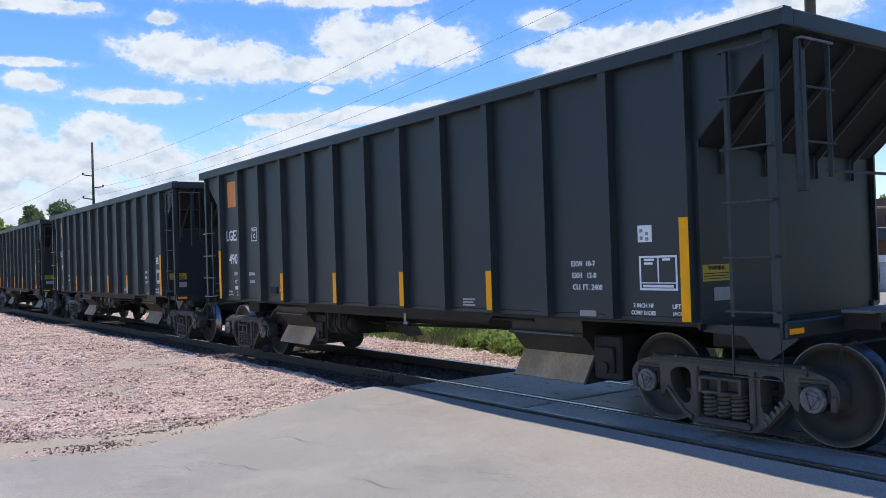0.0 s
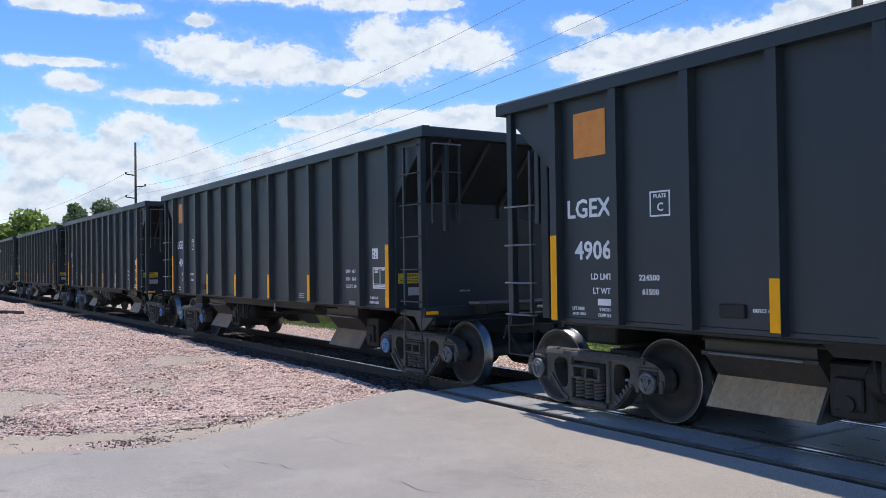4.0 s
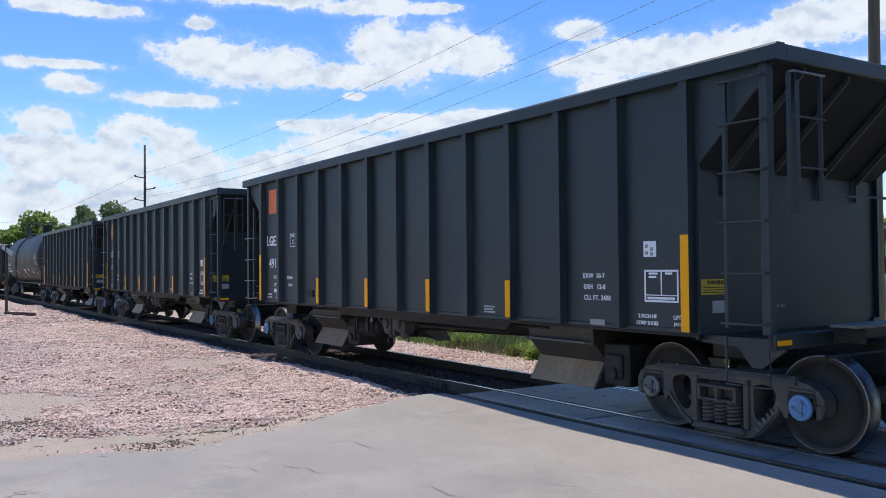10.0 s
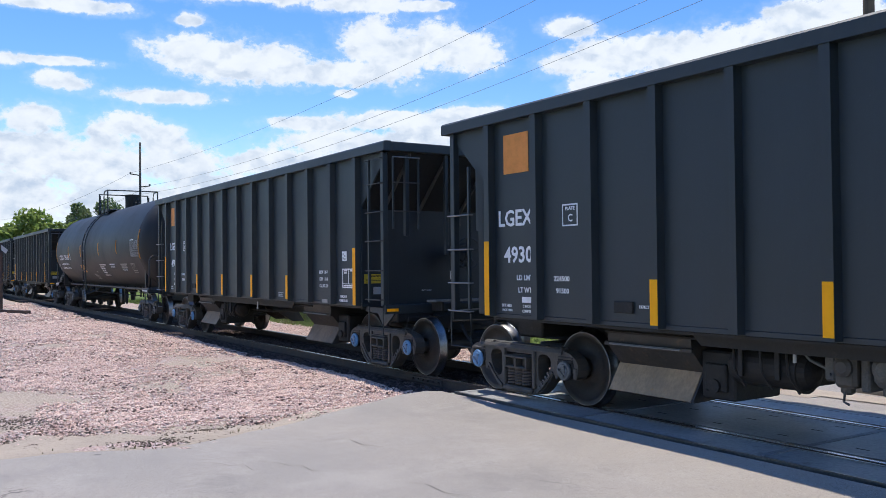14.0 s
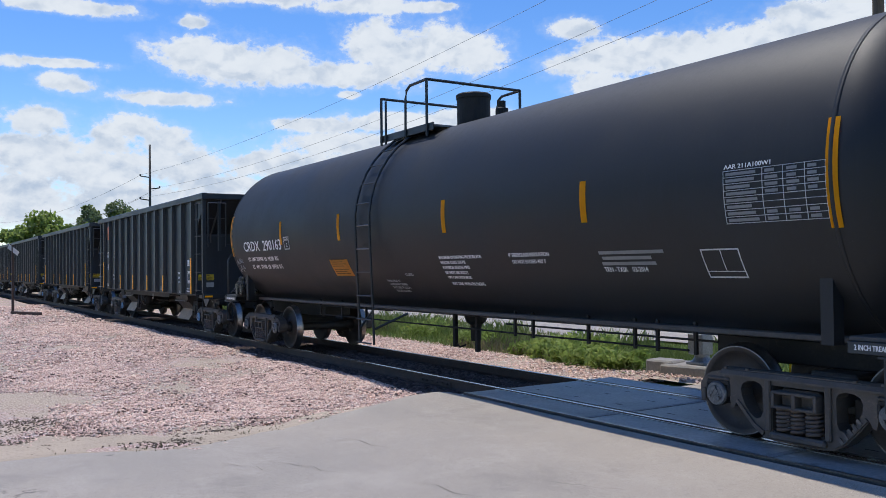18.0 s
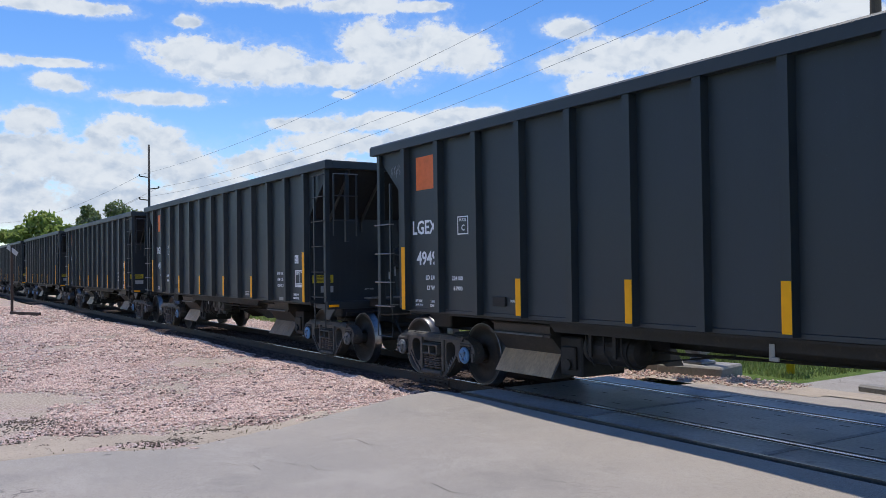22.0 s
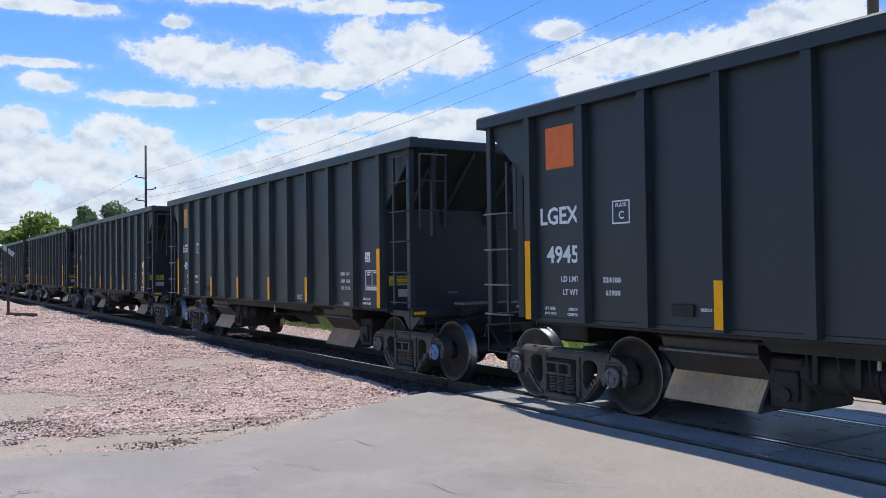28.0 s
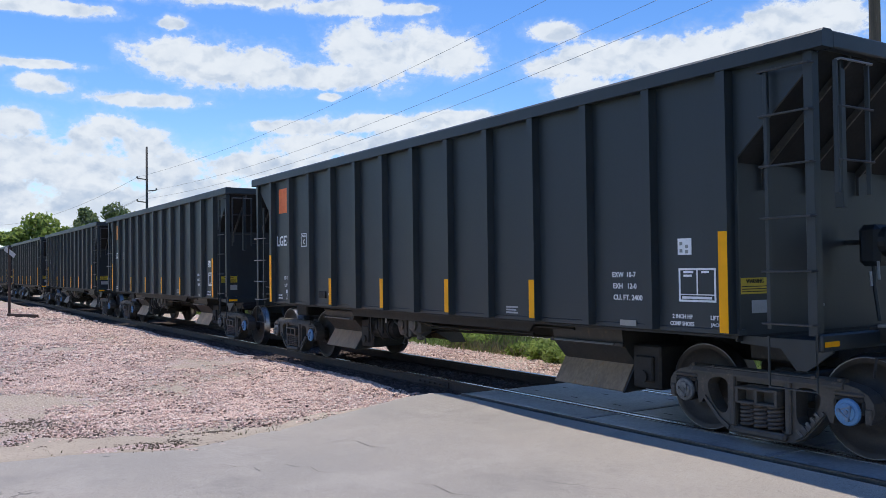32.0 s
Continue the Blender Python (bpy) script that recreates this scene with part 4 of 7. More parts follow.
def frame_mesh():
    """A cast side frame: an arched truss with two rounded windows and a spring nest between the columns, seen from -y."""
    bm = bmesh.new()
    side = [(0.30, 0.715), (0.60, 0.712), (0.82, 0.695), (0.97, 0.660), (1.06, 0.610), (1.105, 0.545), (1.112, 0.47), (1.09, 0.395), (1.055, 0.36), (1.03, 0.36), (1.025, 0.40),
            (1.025, 0.52), (0.99, 0.575), (0.89, 0.59), (0.79, 0.575), (0.755, 0.52), (0.752, 0.42), (0.735, 0.335), (0.70, 0.345), (0.675, 0.40), (0.60, 0.305), (0.47, 0.17), (0.36, 0.105), (0.25, 0.085)]
    outer = side + [(-x, z) for x, z in reversed(side)]
    windows = []
    for s in (1, -1):
        win = [(0.375, 0.56), (0.40, 0.60), (0.46, 0.618), (0.54, 0.612), (0.595, 0.585), (0.622, 0.535), (0.612, 0.465), (0.57, 0.375), (0.515, 0.305), (0.455, 0.27), (0.40, 0.285), (0.375, 0.34)]
        windows.append([(s * x, z) for x, z in win])
    nest = [(-0.27, 0.60), (0.27, 0.60), (0.27, 0.19), (0.22, 0.165), (-0.22, 0.165), (-0.27, 0.19)]
    loops = [outer, *windows, nest]
    y0, y1 = -0.085, 0.085
    for ring_y in (y0, y1):
        edges = []
        for lp in loops:
            vs = [bm.verts.new((x, ring_y, z)) for x, z in lp]
            edges += [bm.edges.new((vs[i], vs[(i + 1) % len(vs)])) for i in range(len(vs))]
        bmesh.ops.triangle_fill(bm, edges=edges, use_beauty=True)
    bm.verts.ensure_lookup_table()
    half = sum(len(lp) for lp in loops)
    at = 0
    for lp in loops:
        k = len(lp)
        for i in range(k):
            j = (i + 1) % k
            bm.faces.new([bm.verts[at + i], bm.verts[at + j], bm.verts[half + at + j], bm.verts[half + at + i]])
        at += k
    bmesh.ops.recalc_face_normals(bm, faces=bm.faces)
    # raised rims along the top and round the bearings
    prism(bm, [(-0.118, 0.645), (-0.116, 0.662), (-0.095, 0.698), (-0.055, 0.722), (0.0, 0.724), (0.0, 0.65)], 0, -0.84, 0.84)
    for s in (-1, 1):
        box(bm, s * AXLE_HALF - 0.14, s * AXLE_HALF + 0.14, -0.105, 0.10, 0.585, 0.625, 0.015)
        box(bm, s * 0.305 - 0.03, s * 0.305 + 0.03, -0.118, -0.075, 0.17, 0.66, 0.012)
        # rim along the diagonal, small lugs on top, pedestal lips
        prism(bm, [(s * 0.365, 0.125), (s * 0.47, 0.19), (s * 0.67, 0.405), (s * 0.645, 0.425), (s * 0.455, 0.225), (s * 0.355, 0.165)], 1, -0.108, -0.08)
        for u in (0.55, 0.80):
            box(bm, s * u - 0.02, s * u + 0.02, -0.09, -0.03, 0.70, 0.73, 0.006)
        box(bm, s * 1.065 - 0.03, s * 1.065 + 0.03, -0.105, -0.08, 0.37, 0.50, 0.01)
    box(bm, -0.285, 0.285, -0.14, 0.1, 0.105, 0.175, 0.02)
    return finish("side_frame", bm, "cast")


def spring_mesh():
    bm = bmesh.new()
    pts = []
    for k in range(0, 49):
        a = 2 * math.pi * k / 8
        pts.append((0.068 * math.cos(a), 0.068 * math.sin(a), 0.225 * k / 48))
    tube(bm, pts, 0.0175, 5)
    return finish("coil_spring", bm, "spring", True)


def bolster_mesh():
    bm = bmesh.new()
    box(bm, -0.2, 0.2, -1.10, 1.10, 0.40, 0.58, 0.02)
    box(bm, -0.24, 0.24, -0.6, 0.6, 0.56, 0.70, 0.02)
    lathe(bm, [(0.0, 0.2), (0.12, 0.2)], (0, 0, 0.66), 2, 20)
    for s in (-1, 1):
        # the bolster's ends: a proud casting with two pockets above the springs
        y0, y1 = sorted((s * 1.08, s * 1.205))
        box(bm, -0.235, 0.235, y0, y1, 0.405, 0.432, 0.008)
        box(bm, -0.225, 0.225, y0, y1, 0.535, 0.565, 0.008)
        for k in (-0.215, 0.0, 0.215):
            box(bm, k - 0.018, k + 0.018, y0, y1, 0.41, 0.56, 0.005)
        box(bm, -0.75, 0.75, s * 0.72 - 0.04, s * 0.72 + 0.04, 0.28, 0.36, 0.01)
    # brake beams and shoes
    for s in (-1, 1):
        box(bm, s * 0.36 - 0.05, s * 0.36 + 0.05, -0.75, 0.75, 0.33, 0.42, 0.01)
        for w in (-0.76, 0.76):
            box(bm, s * 0.36 - 0.02, s * 0.36 + 0.075, w - 0.05, w + 0.05, 0.28, 0.52, 0.015)
    return finish("bolster", bm, "cast")


SHARED = {}


def add_truck(car, u, frame_y=1.04):
    if "bolster" not in SHARED:
        SHARED.update(wheel=wheel_mesh(), cap=cap_mesh(False), cap_blue=cap_mesh(True), frame=frame_mesh(), spring=spring_mesh(), bolster=bolster_mesh())
        bm = bmesh.new()
        lathe(bm, [(-1.06, 0.075), (-0.86, 0.08), (-0.66, 0.1), (-0.6, 0.085), (0.6, 0.085), (0.66, 0.1), (0.86, 0.08), (1.06, 0.075)], (0, 0, 0), 1, 16)
        SHARED["axle"] = finish("wheelset", bm, "wheel", True)
        bm = bmesh.new()
        lathe(bm, [(-0.115, 0.10), (-0.10, 0.122), (-0.06, 0.122), (-0.05, 0.112), (0.09, 0.112), (0.10, 0.09)], (0, 0, 0), 1, 24)
        box(bm, -0.135, 0.135, -0.10, 0.085, 0.085, 0.135, 0.012)
        for k in (-1, 1):
            box(bm, k * 0.128 - 0.016, k * 0.128 + 0.016, -0.095, 0.08, -0.02, 0.10, 0.006)
        SHARED["bearing"] = finish("bearing", bm, "grime")
        bm = bmesh.new()
        for k in range(5):
            a, b = 0.44 + 0.042 * k, 0.165 + 0.047 * k
            prism(bm, [(a, b), (a + 0.02, b + 0.023), (a - 0.022, b + 0.062), (a - 0.042, b + 0.039)], 1, -0.116, -0.1)
        SHARED["marks"] = finish("cast_mark", bm, "cast_pale")
    truck = part("truck", SHARED["bolster"], "", car, "cast steel freight truck", at=pose(u, 0, 0))
    for s in (-1, 1):
        part("side_frame", SHARED["frame"], "", truck, "cast side frame dulled with brake dust", at=pose(0, s * frame_y, 0, 0, 0, 0 if s < 0 else 180))
        if s < 0:
            part("cast_mark", SHARED["marks"], "", truck, "raised cast marks dusted pale", at=pose(0, -frame_y, 0))
        for k in (-0.15, 0.0, 0.15):
            part("coil_spring", SHARED["spring"], "", truck, "rusty coil spring", at=pose(k, s * (frame_y + 0.06), 0.183, 0, 0, 40 * k))
            part("coil_spring", SHARED["spring"], "", truck, "rusty coil spring", at=pose(k, s * (frame_y - 0.14), 0.185, 0, 0, 70))
        for k in (-1, 1):
            part("bearing", SHARED["bearing"], "", truck, "greasy roller bearing", at=pose(k * AXLE_HALF, s * frame_y, AXLE_Z))
    for k in (-1, 1):
        axle = part("wheelset", SHARED["axle"], "", car, "steel wheelset with worn bright treads", at=pose(u + k * AXLE_HALF, 0, AXLE_Z))
        for s in (-1, 1):
            part("wheel", SHARED["wheel"], "", axle, at=pose(0, s * 0.775, 0, 0, 0, 0 if s < 0 else 180))
            part("end_cap", SHARED["cap"], "", axle, "bolted bearing end cap", at=pose(0, s * (frame_y + 0.115), 0, 0, 0, 0 if s < 0 else 180))
    return truck


def add_coupler(car, s, reach):
    """The coupler at one end: shank, knuckle head, air hose and cut lever. s is the sign of its end."""
    bm = bmesh.new()
    a, b = (reach - 0.75, reach - 0.12)
    box(bm, *sorted((s * a, s * b)), -0.09, 0.09, 0.78, 0.94, 0.015)
    box(bm, *sorted((s * (b - 0.02), s * (reach + 0.03))), -0.2, 0.12, 0.73, 0.99, 0.04)
    box(bm, *sorted((s * (b + 0.02), s * (reach + 0.09))), -0.02, 0.19, 0.76, 0.97, 0.04)
    cp = part("coupler", bm, "grime", car, "worn knuckle coupler")
    bm = bmesh.new()
    pts = [(s * (a + 0.1), -0.36, 0.80), (s * (a + 0.25), -0.38, 0.66), (s * (a + 0.45), -0.34, 0.45), (s * (reach), -0.2, 0.38), (s * (reach + 0.05), -0.05, 0.42)]
    tube(bm, pts, 0.024, 6)
    part("air_hose", bm, "hose", cp, "black rubber air hose")
    bm = bmesh.new()
    tube(bm, [(s * (a + 0.12), -1.38, 0.80), (s * (a + 0.12), -1.34, 0.95), (s * (a + 0.12), -0.4, 0.95), (s * (reach - 0.2), -0.1, 1.0)], 0.012, 5)
    part("cut_lever", bm, "grime", cp, "bent steel cut lever")


def rib_us():
    return [1.006 + 0.9337 * k for k in range(13)]


def make_hopper():
    car = thing("hopper_car", "black open-top steel hopper car on the rails", "freight car", "hopper cars of the train")
    L = 2 * HALF
    X = lambda u: u - HALF
    zt, zb = 3.51, 1.13
    # side sheets with their gussets
    for s in (-1, 1):
        out = [(X(0.20), zt), (X(0.22), 3.36), (X(0.95), 2.70), (X(0.95), zb), (X(L - 0.95), zb), (X(L - 0.95), 2.70), (X(L - 0.22), 3.36), (X(L - 0.20), zt)]
        bm = bmesh.new()
        prism(bm, out, 1, *sorted((s * 1.512, s * 1.490)))
        part("side_sheet", bm, "black", car, "flat black painted side sheet")
        # top chord: a box section with rounded shoulders
        bm = bmesh.new()
        a = s * 1.625
        prof = [(s * 1.475, 3.50), (a, 3.50), (a, 3.625), (s * 1.60, 3.65), (s * 1.50, 3.652), (s * 1.475, 3.63)]
        prism(bm, prof, 0, X(0.0), X(L))
        part("top_chord", bm, "black_post", car, "heavy top chord with a dusty upper face")
        # side posts
        if "post" not in SHARED:
            b2 = bmesh.new()
            prism(b2, [(-0.065, -0.0), (-0.052, -0.098), (0.052, -0.098), (0.065, 0.0)], 2, 1.09, 3.505)
            SHARED["post"] = finish("side_post", b2, "black_post")
        for u in rib_us():
            part("side_post", SHARED["post"], "", car, at=pose(X(u), s * 1.510, 0, 0, 0, 0 if s < 0 else 180))
        bm = bmesh.new()
        box(bm, X(0.96), X(L - 0.96), *sorted((s * 1.40, s * 1.515)), 1.075, 1.128, 0.006)
        part("side_sill", bm, "black_post", car, "side sill angle")
        bm = bmesh.new()
        prism(bm, [(X(4.0), 1.075), (X(4.15), 0.93), (X(9.0), 0.93), (X(9.15), 1.075)], 1, *sorted((s * 1.30, s * 1.33)))
        part("skirt_plate", bm, "grime", car, "dark lower skirt plate")
    for e in (-1, 1):
        # ends: chord, slope sheet with stiffeners, bulkhead, posts, sill
        xe = e * HALF
        part("end_chord", boxed(*sorted((xe, xe - e * 0.11)), -1.475, 1.475, 3.50, 3.645, bevel=0.012), "black_post", car, "end top chord")
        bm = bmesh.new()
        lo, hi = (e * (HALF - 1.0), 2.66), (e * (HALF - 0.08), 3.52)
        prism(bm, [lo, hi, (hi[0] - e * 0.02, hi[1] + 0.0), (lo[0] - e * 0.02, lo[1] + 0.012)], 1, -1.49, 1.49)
        # underside shade comes from this sheet's own dark colour
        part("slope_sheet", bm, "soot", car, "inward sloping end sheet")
        for v in (-1.1, -0.42, 0.42, 1.1):
            bm = bmesh.new()
            prism(bm, [(lo[0] + e * 0.0, lo[1] - 0.005), (hi[0], hi[1] - 0.01), (hi[0] + e * 0.0, hi[1] - 0.075), (lo[0] + e * 0.05, lo[1] - 0.055)], 1, v - 0.012, v + 0.012)
            box(bm, *sorted((lo[0] + e * 0.01, lo[0] + e * 0.045)), v - 0.012, v + 0.012, 2.42, 2.64, 0.003)
            part("slope_stiffener", bm, "worn_black", car, "scuffed slope stiffener")
        part("bulkhead", boxed(*sorted((e * (HALF - 1.0), e * (HALF - 1.02))), -1.49, 1.49, 1.02, 2.66), "black_end", car, "upright end bulkhead under the slope sheet")
        for v in (-1.40, 1.40):
            part("corner_post", boxed(*sorted((e * (HALF - 0.13), e * (HALF - 0.22))), v * 1.09 - 0.045, v * 1.09 + 0.045, 1.12, 3.50, bevel=0.006), "black_post", car)
            if e < 0:
                part("corner_brace", boxed(*sorted((e * (HALF - 0.62), e * (HALF - 0.74))), v - 0.06, v + 0.06, 1.10, 2.95, bevel=0.006), "black_post", car)
        part("end_post", boxed(*sorted((e * (HALF - 0.05), e * (HALF - 0.12))), 0.775, 0.825, 1.14, 3.50, bevel=0.006), "black_post", car)
        part("end_post", boxed(*sorted((e * (HALF - 0.14), e * (HALF - 0.22))), -1.16, -1.09, 2.2, 3.50, bevel=0.006), "black_post", car)
        part("end_sill", boxed(*sorted((e * (HALF - 0.10), e * (HALF - 0.16))), -1.56, 1.56, 0.99, 1.135, bevel=0.012), "black_post", car, "end sill")
        part("end_platform", boxed(*sorted((e * (HALF - 0.05), e * (HALF + 0.22))), -0.85, 0.85, 1.165, 1.195, bevel=0.004), "grate", car, "grey grated crossover platform")
        for s in (-1, 1):
            part("platform_bracket", boxed(*sorted((e * (HALF - 0.20), e * (HALF + 0.2))), s * 0.7 - 0.02, s * 0.7 + 0.02, 1.02, 1.163, bevel=0.004), "grime", car)
        # corner gussets above the leading truck
        for s in (-1, 1) if e > 0 else ():
            bm = bmesh.new()
            prism(bm, [(e * (HALF - 1.02), 1.07), (e * (HALF - 0.1), 1.07), (e * (HALF - 0.1), 0.98), (e * (HALF - 0.35), 0.80), (e * (HALF - 0.45), 0.80), (e * (HALF - 0.60), 0.98), (e * (HALF - 1.02), 1.0)], 1, s * 1.40 - 0.015, s * 1.40 + 0.015)
            part("corner_gusset", bm, "black_post", car)
        # ladders on the sides and the end
        for s in (-1, 1):
            y = s * 1.575
            lad = part("ladder", boxed(*sorted((e * (HALF - 0.56), e * (HALF - 0.60))), y - 0.02, y + 0.02, 1.16, 3.42 if e > 0 else 3.02, bevel=0.004), "black_post", car, "side ladder")
            zs = (1.21, 1.66, 2.12, 2.57, 3.01, 3.40) if e > 0 else (1.13, 1.50, 1.94, 2.39)
            for z in zs:
                bm = bmesh.new()
                tube(bm, [(e * (HALF - 0.13), y - 0.02 * s, z), (e * (HALF - 0.14), y + 0.045 * s, z), (e * (HALF - 0.63), y + 0.045 * s, z), (e * (HALF - 0.64), y - 0.02 * s, z)], 0.0105, 5)
                part("rung", bm, "rung" if e < 0 else "worn_black", lad, "round steel rung")
            bm = bmesh.new()
            tube(bm, [(e * (HALF - 0.14), y, 1.14), (e * (HALF - 0.14), y, 0.66), (e * (HALF - 0.60), y, 0.66), (e * (HALF - 0.60), y, 1.10)], 0.0125, 5)
            part("stirrup_step", bm, "black_post", car, "bent stirrup step")
        y0, y1 = (-1.47, -1.02) if e > 0 else (1.02, 1.47)
        lad = part("ladder", boxed(*sorted((e * (HALF - 0.01), e * (HALF + 0.03))), y1 - 0.012, y1 + 0.012, 2.30, 3.40, bevel=0.004), "black_post", car, "short end ladder")
        part("ladder_stile", boxed(*sorted((e * (HALF - 0.01), e * (HALF + 0.03))), y0 - 0.012, y0 + 0.012, 2.30, 3.40, bevel=0.004), "black_post", lad)
        for z in (2.57, 3.01, 3.40):
            bm = bmesh.new()
            tube(bm, [(e * (HALF + 0.01), y0, z), (e * (HALF + 0.06), y0, z), (e * (HALF + 0.06), y1, z), (e * (HALF + 0.01), y1, z)], 0.0105, 5)
            part("rung", bm, "rung" if z > 3.2 else "worn_black", lad, "round steel rung")
        part("draft_sill", boxed(*sorted((e * 3.9, e * (HALF + 0.12))), -0.26, 0.26, 0.70, 1.03, bevel=0.015), "grime", car, "centre sill at the end")
        add_coupler(car, e, HALF + 0.855)
        add_truck(car, e * TRUCK_U)
        part("body_bolster", boxed(*sorted((e * (TRUCK_U - 0.25), e * (TRUCK_U + 0.25))), -0.95, 0.95, 0.80, 1.02, bevel=0.02), "grime", car)
    part("floor_sheet", boxed(-HALF + 0.99, HALF - 0.99, -1.49, 1.49, 1.045, 1.07), "grime", car, "hopper floor")
    part("centre_sill", boxed(-3.88, 3.88, -0.22, 0.22, 0.72, 1.03, bevel=0.015), "grime", car, "centre sill between the chutes")
    # discharge chutes by both trucks, with gate gear boxes
    for u0 in (2.71, 9.29):
        for s in (-1, 1):
            bm = bmesh.new()
            prism(bm, [(s * 0.30, 1.04), (s * 1.22, 1.04), (s * 1.20, 0.86), (s * 0.98, 0.60), (s * 0.30, 0.56)], 0, X(u0 + 0.03), X(u0 + 1.21))
            hop = part("chute", bm, "chute_dark", car, "dark steel discharge chute")
            bm = bmesh.new()
            prism(bm, [(s * 0.965, 0.615), (s * 0.99, 0.63), (s * 1.17, 0.335), (s * 1.15, 0.325)], 0, X(u0), X(u0 + 1.16))
            part("chute_lip", bm, "chute", hop, "tan worn chute lip flaring outwards")
            part("chute_flange", boxed(X(u0 + 0.0), X(u0 + 1.24), *sorted((s * 1.20, s * 1.235)), 0.83, 0.875, bevel=0.006), "chute_dark", hop)
            for ue in (u0 - 0.005, u0 + 1.165):
                bm = bmesh.new()
                prism(bm, [(s * 0.5, 0.88), (s * 1.21, 0.88), (s * 0.985, 0.62), (s * 1.175, 0.32), (s * 0.85, 0.33), (s * 0.5, 0.55)], 0, X(ue), X(ue + 0.025))
                part("chute_cheek", bm, "chute_dark", hop)
            bm = bmesh.new()
            tube(bm, [(X(u0 + 0.1), s * 1.245, 0.855), (X(u0 + 1.1), s * 1.245, 0.855)], 0.012, 5)
            part("gate_rod", bm, "bright", hop, "bare steel gate rod")
        bm = bmesh.new()
        box(bm, X(u0 + 1.21), X(u0 + 1.62), -1.06, -0.35, 0.38, 0.86, 0.02)
        box(bm, X(u0 + 1.28), X(u0 + 1.54), -1.10, -1.04, 0.46, 0.74, 0.015)
        lathe(bm, [(-0.03, 0.07), (0.0, 0.07)], (X(u0 + 1.41), -1.10, 0.52), 1, 12)
        part("gate_box", bm, "grime", car, "gate gear box")
    # rigging under the middle
    bm = bmesh.new()
    tube(bm, [(X(5.2), -0.7, 0.62), (X(6.2), -0.6, 0.76)], 0.010, 5)
    part("brake_lever", bm, "grime", car)
    bm = bmesh.new()
    tube(bm, [(-4.4, -0.6, 0.78), (-1, -0.75, 0.74), (2, -0.6, 0.80), (4.2, -0.5, 0.84)], 0.018, 5)
    part("brake_rod", bm, "grime", car)
    bm = bmesh.new()
    tube(bm, [(-3.9, -1.22, 0.99), (3.1, -1.22, 0.99)], 0.02, 5)
    part("train_pipe", bm, "grime", car)
    # reflective stripes
    us = rib_us()
    for k in (0, 12):
        part("reflective_stripe", boxed(X(us[k]) - 0.05, X(us[k]) + 0.05, -1.612, -1.6085, 1.10, 2.03), "yellow", car, "tall yellow reflective stripe")
    for k in (3, 5, 7, 9):
        part("reflective_stripe", boxed(X(us[k]) - 0.05, X(us[k]) + 0.05, -1.612, -1.6085, 1.12, 1.575), "yellow", car, "short yellow reflective stripe")
    y = -1.5135

    def words(body, u, z, h, w=0.0, mat="white"):
        lettering(body, h, car, pose(X(u), y, z), mat, w)

    def bars(u, z, w, h, k, mat="white_dim"):
        """Unreadable small print."""
        for i in range(k):
            part("print_line", boxed(X(u), X(u + w * (1 - 0.15 * (i % 2))), y - 0.003, y, z - (i + 0.8) * h, z - (i + 0.2) * h), mat, car)

    def outline(u, z, w, h, t, mat="white"):
        bm = bmesh.new()
        box(bm, X(u), X(u + w), y - 0.003, y, z, z + t)
        box(bm, X(u), X(u + w), y - 0.003, y, z + h - t, z + h)
        box(bm, X(u), X(u + t), y - 0.003, y, z + t, z + h - t)
        box(bm, X(u + w - t), X(u + w), y - 0.003, y, z + t, z + h - t)
        part("stencil_box", bm, mat, car, "white stencilled box")

    words("LGEX", 1.145, 2.205, 0.205, 0.675)
    words("LD LMT", 1.50, 1.545, 0.065, 0.31)
    words("LT WT", 1.53, 1.395, 0.065, 0.26)
    words("LIFT HERE", 1.20, 1.215, 0.036, 0.19)
    words("JACK HERE", 1.20, 1.155, 0.036, 0.21)
    words("2 INCH HF", 1.62, 1.215, 0.036, 0.20)
    words("COMP SHOES", 1.60, 1.155, 0.036, 0.26)
    outline(2.35, 2.165, 0.26, 0.25, 0.016)
    words("PLATE", 2.40, 2.345, 0.04, 0.16)
    words("C", 2.445, 2.215, 0.085)
    words("EXW  10-7", 10.68, 1.605, 0.058, 0.34)
    words("EXH   12-0", 10.69, 1.485, 0.058, 0.34)
    words("CU. FT. 2400", 10.69, 1.365, 0.058, 0.42)
    outline(11.60, 1.37, 0.45, 0.325, 0.02)
    part("stencil_box", boxed(X(11.82), X(11.835), y - 0.003, y, 1.445, 1.685), "white", car)
    part("stencil_box", boxed(X(11.62), X(12.03), y - 0.003, y, 1.435, 1.445), "white", car)
    bars(11.66, 1.675, 0.12, 0.035, 2, "white")
    bars(11.88, 1.675, 0.09, 0.035, 1, "white")
    bars(11.64, 1.43, 0.36, 0.04, 1, "white")
    part("label_plate", boxed(X(11.595), X(11.765), y - 0.004, y, 1.825, 1.985), "white", car, "white paper label")
    for a, b in ((11.62, 1.93), (11.69, 1.90), (11.69, 1.85), (11.62, 1.86)):
        part("label_print", boxed(X(a), X(a + 0.035), y - 0.006, y - 0.0045, b - 0.012, b + 0.022), "bright", car)
    words("2 INCH HF", 11.51, 1.205, 0.042, 0.25)
    words("COMP SHOES", 11.48, 1.135, 0.042, 0.30)
    words("LIFT HERE", 11.98, 1.205, 0.042, 0.24)
    words("JACK HERE", 11.98, 1.135, 0.042, 0.25)
    part("data_plate", boxed(X(10.79), X(11.02), y - 0.008, y, 1.10, 1.16), "bright", car, "small bare metal plate")
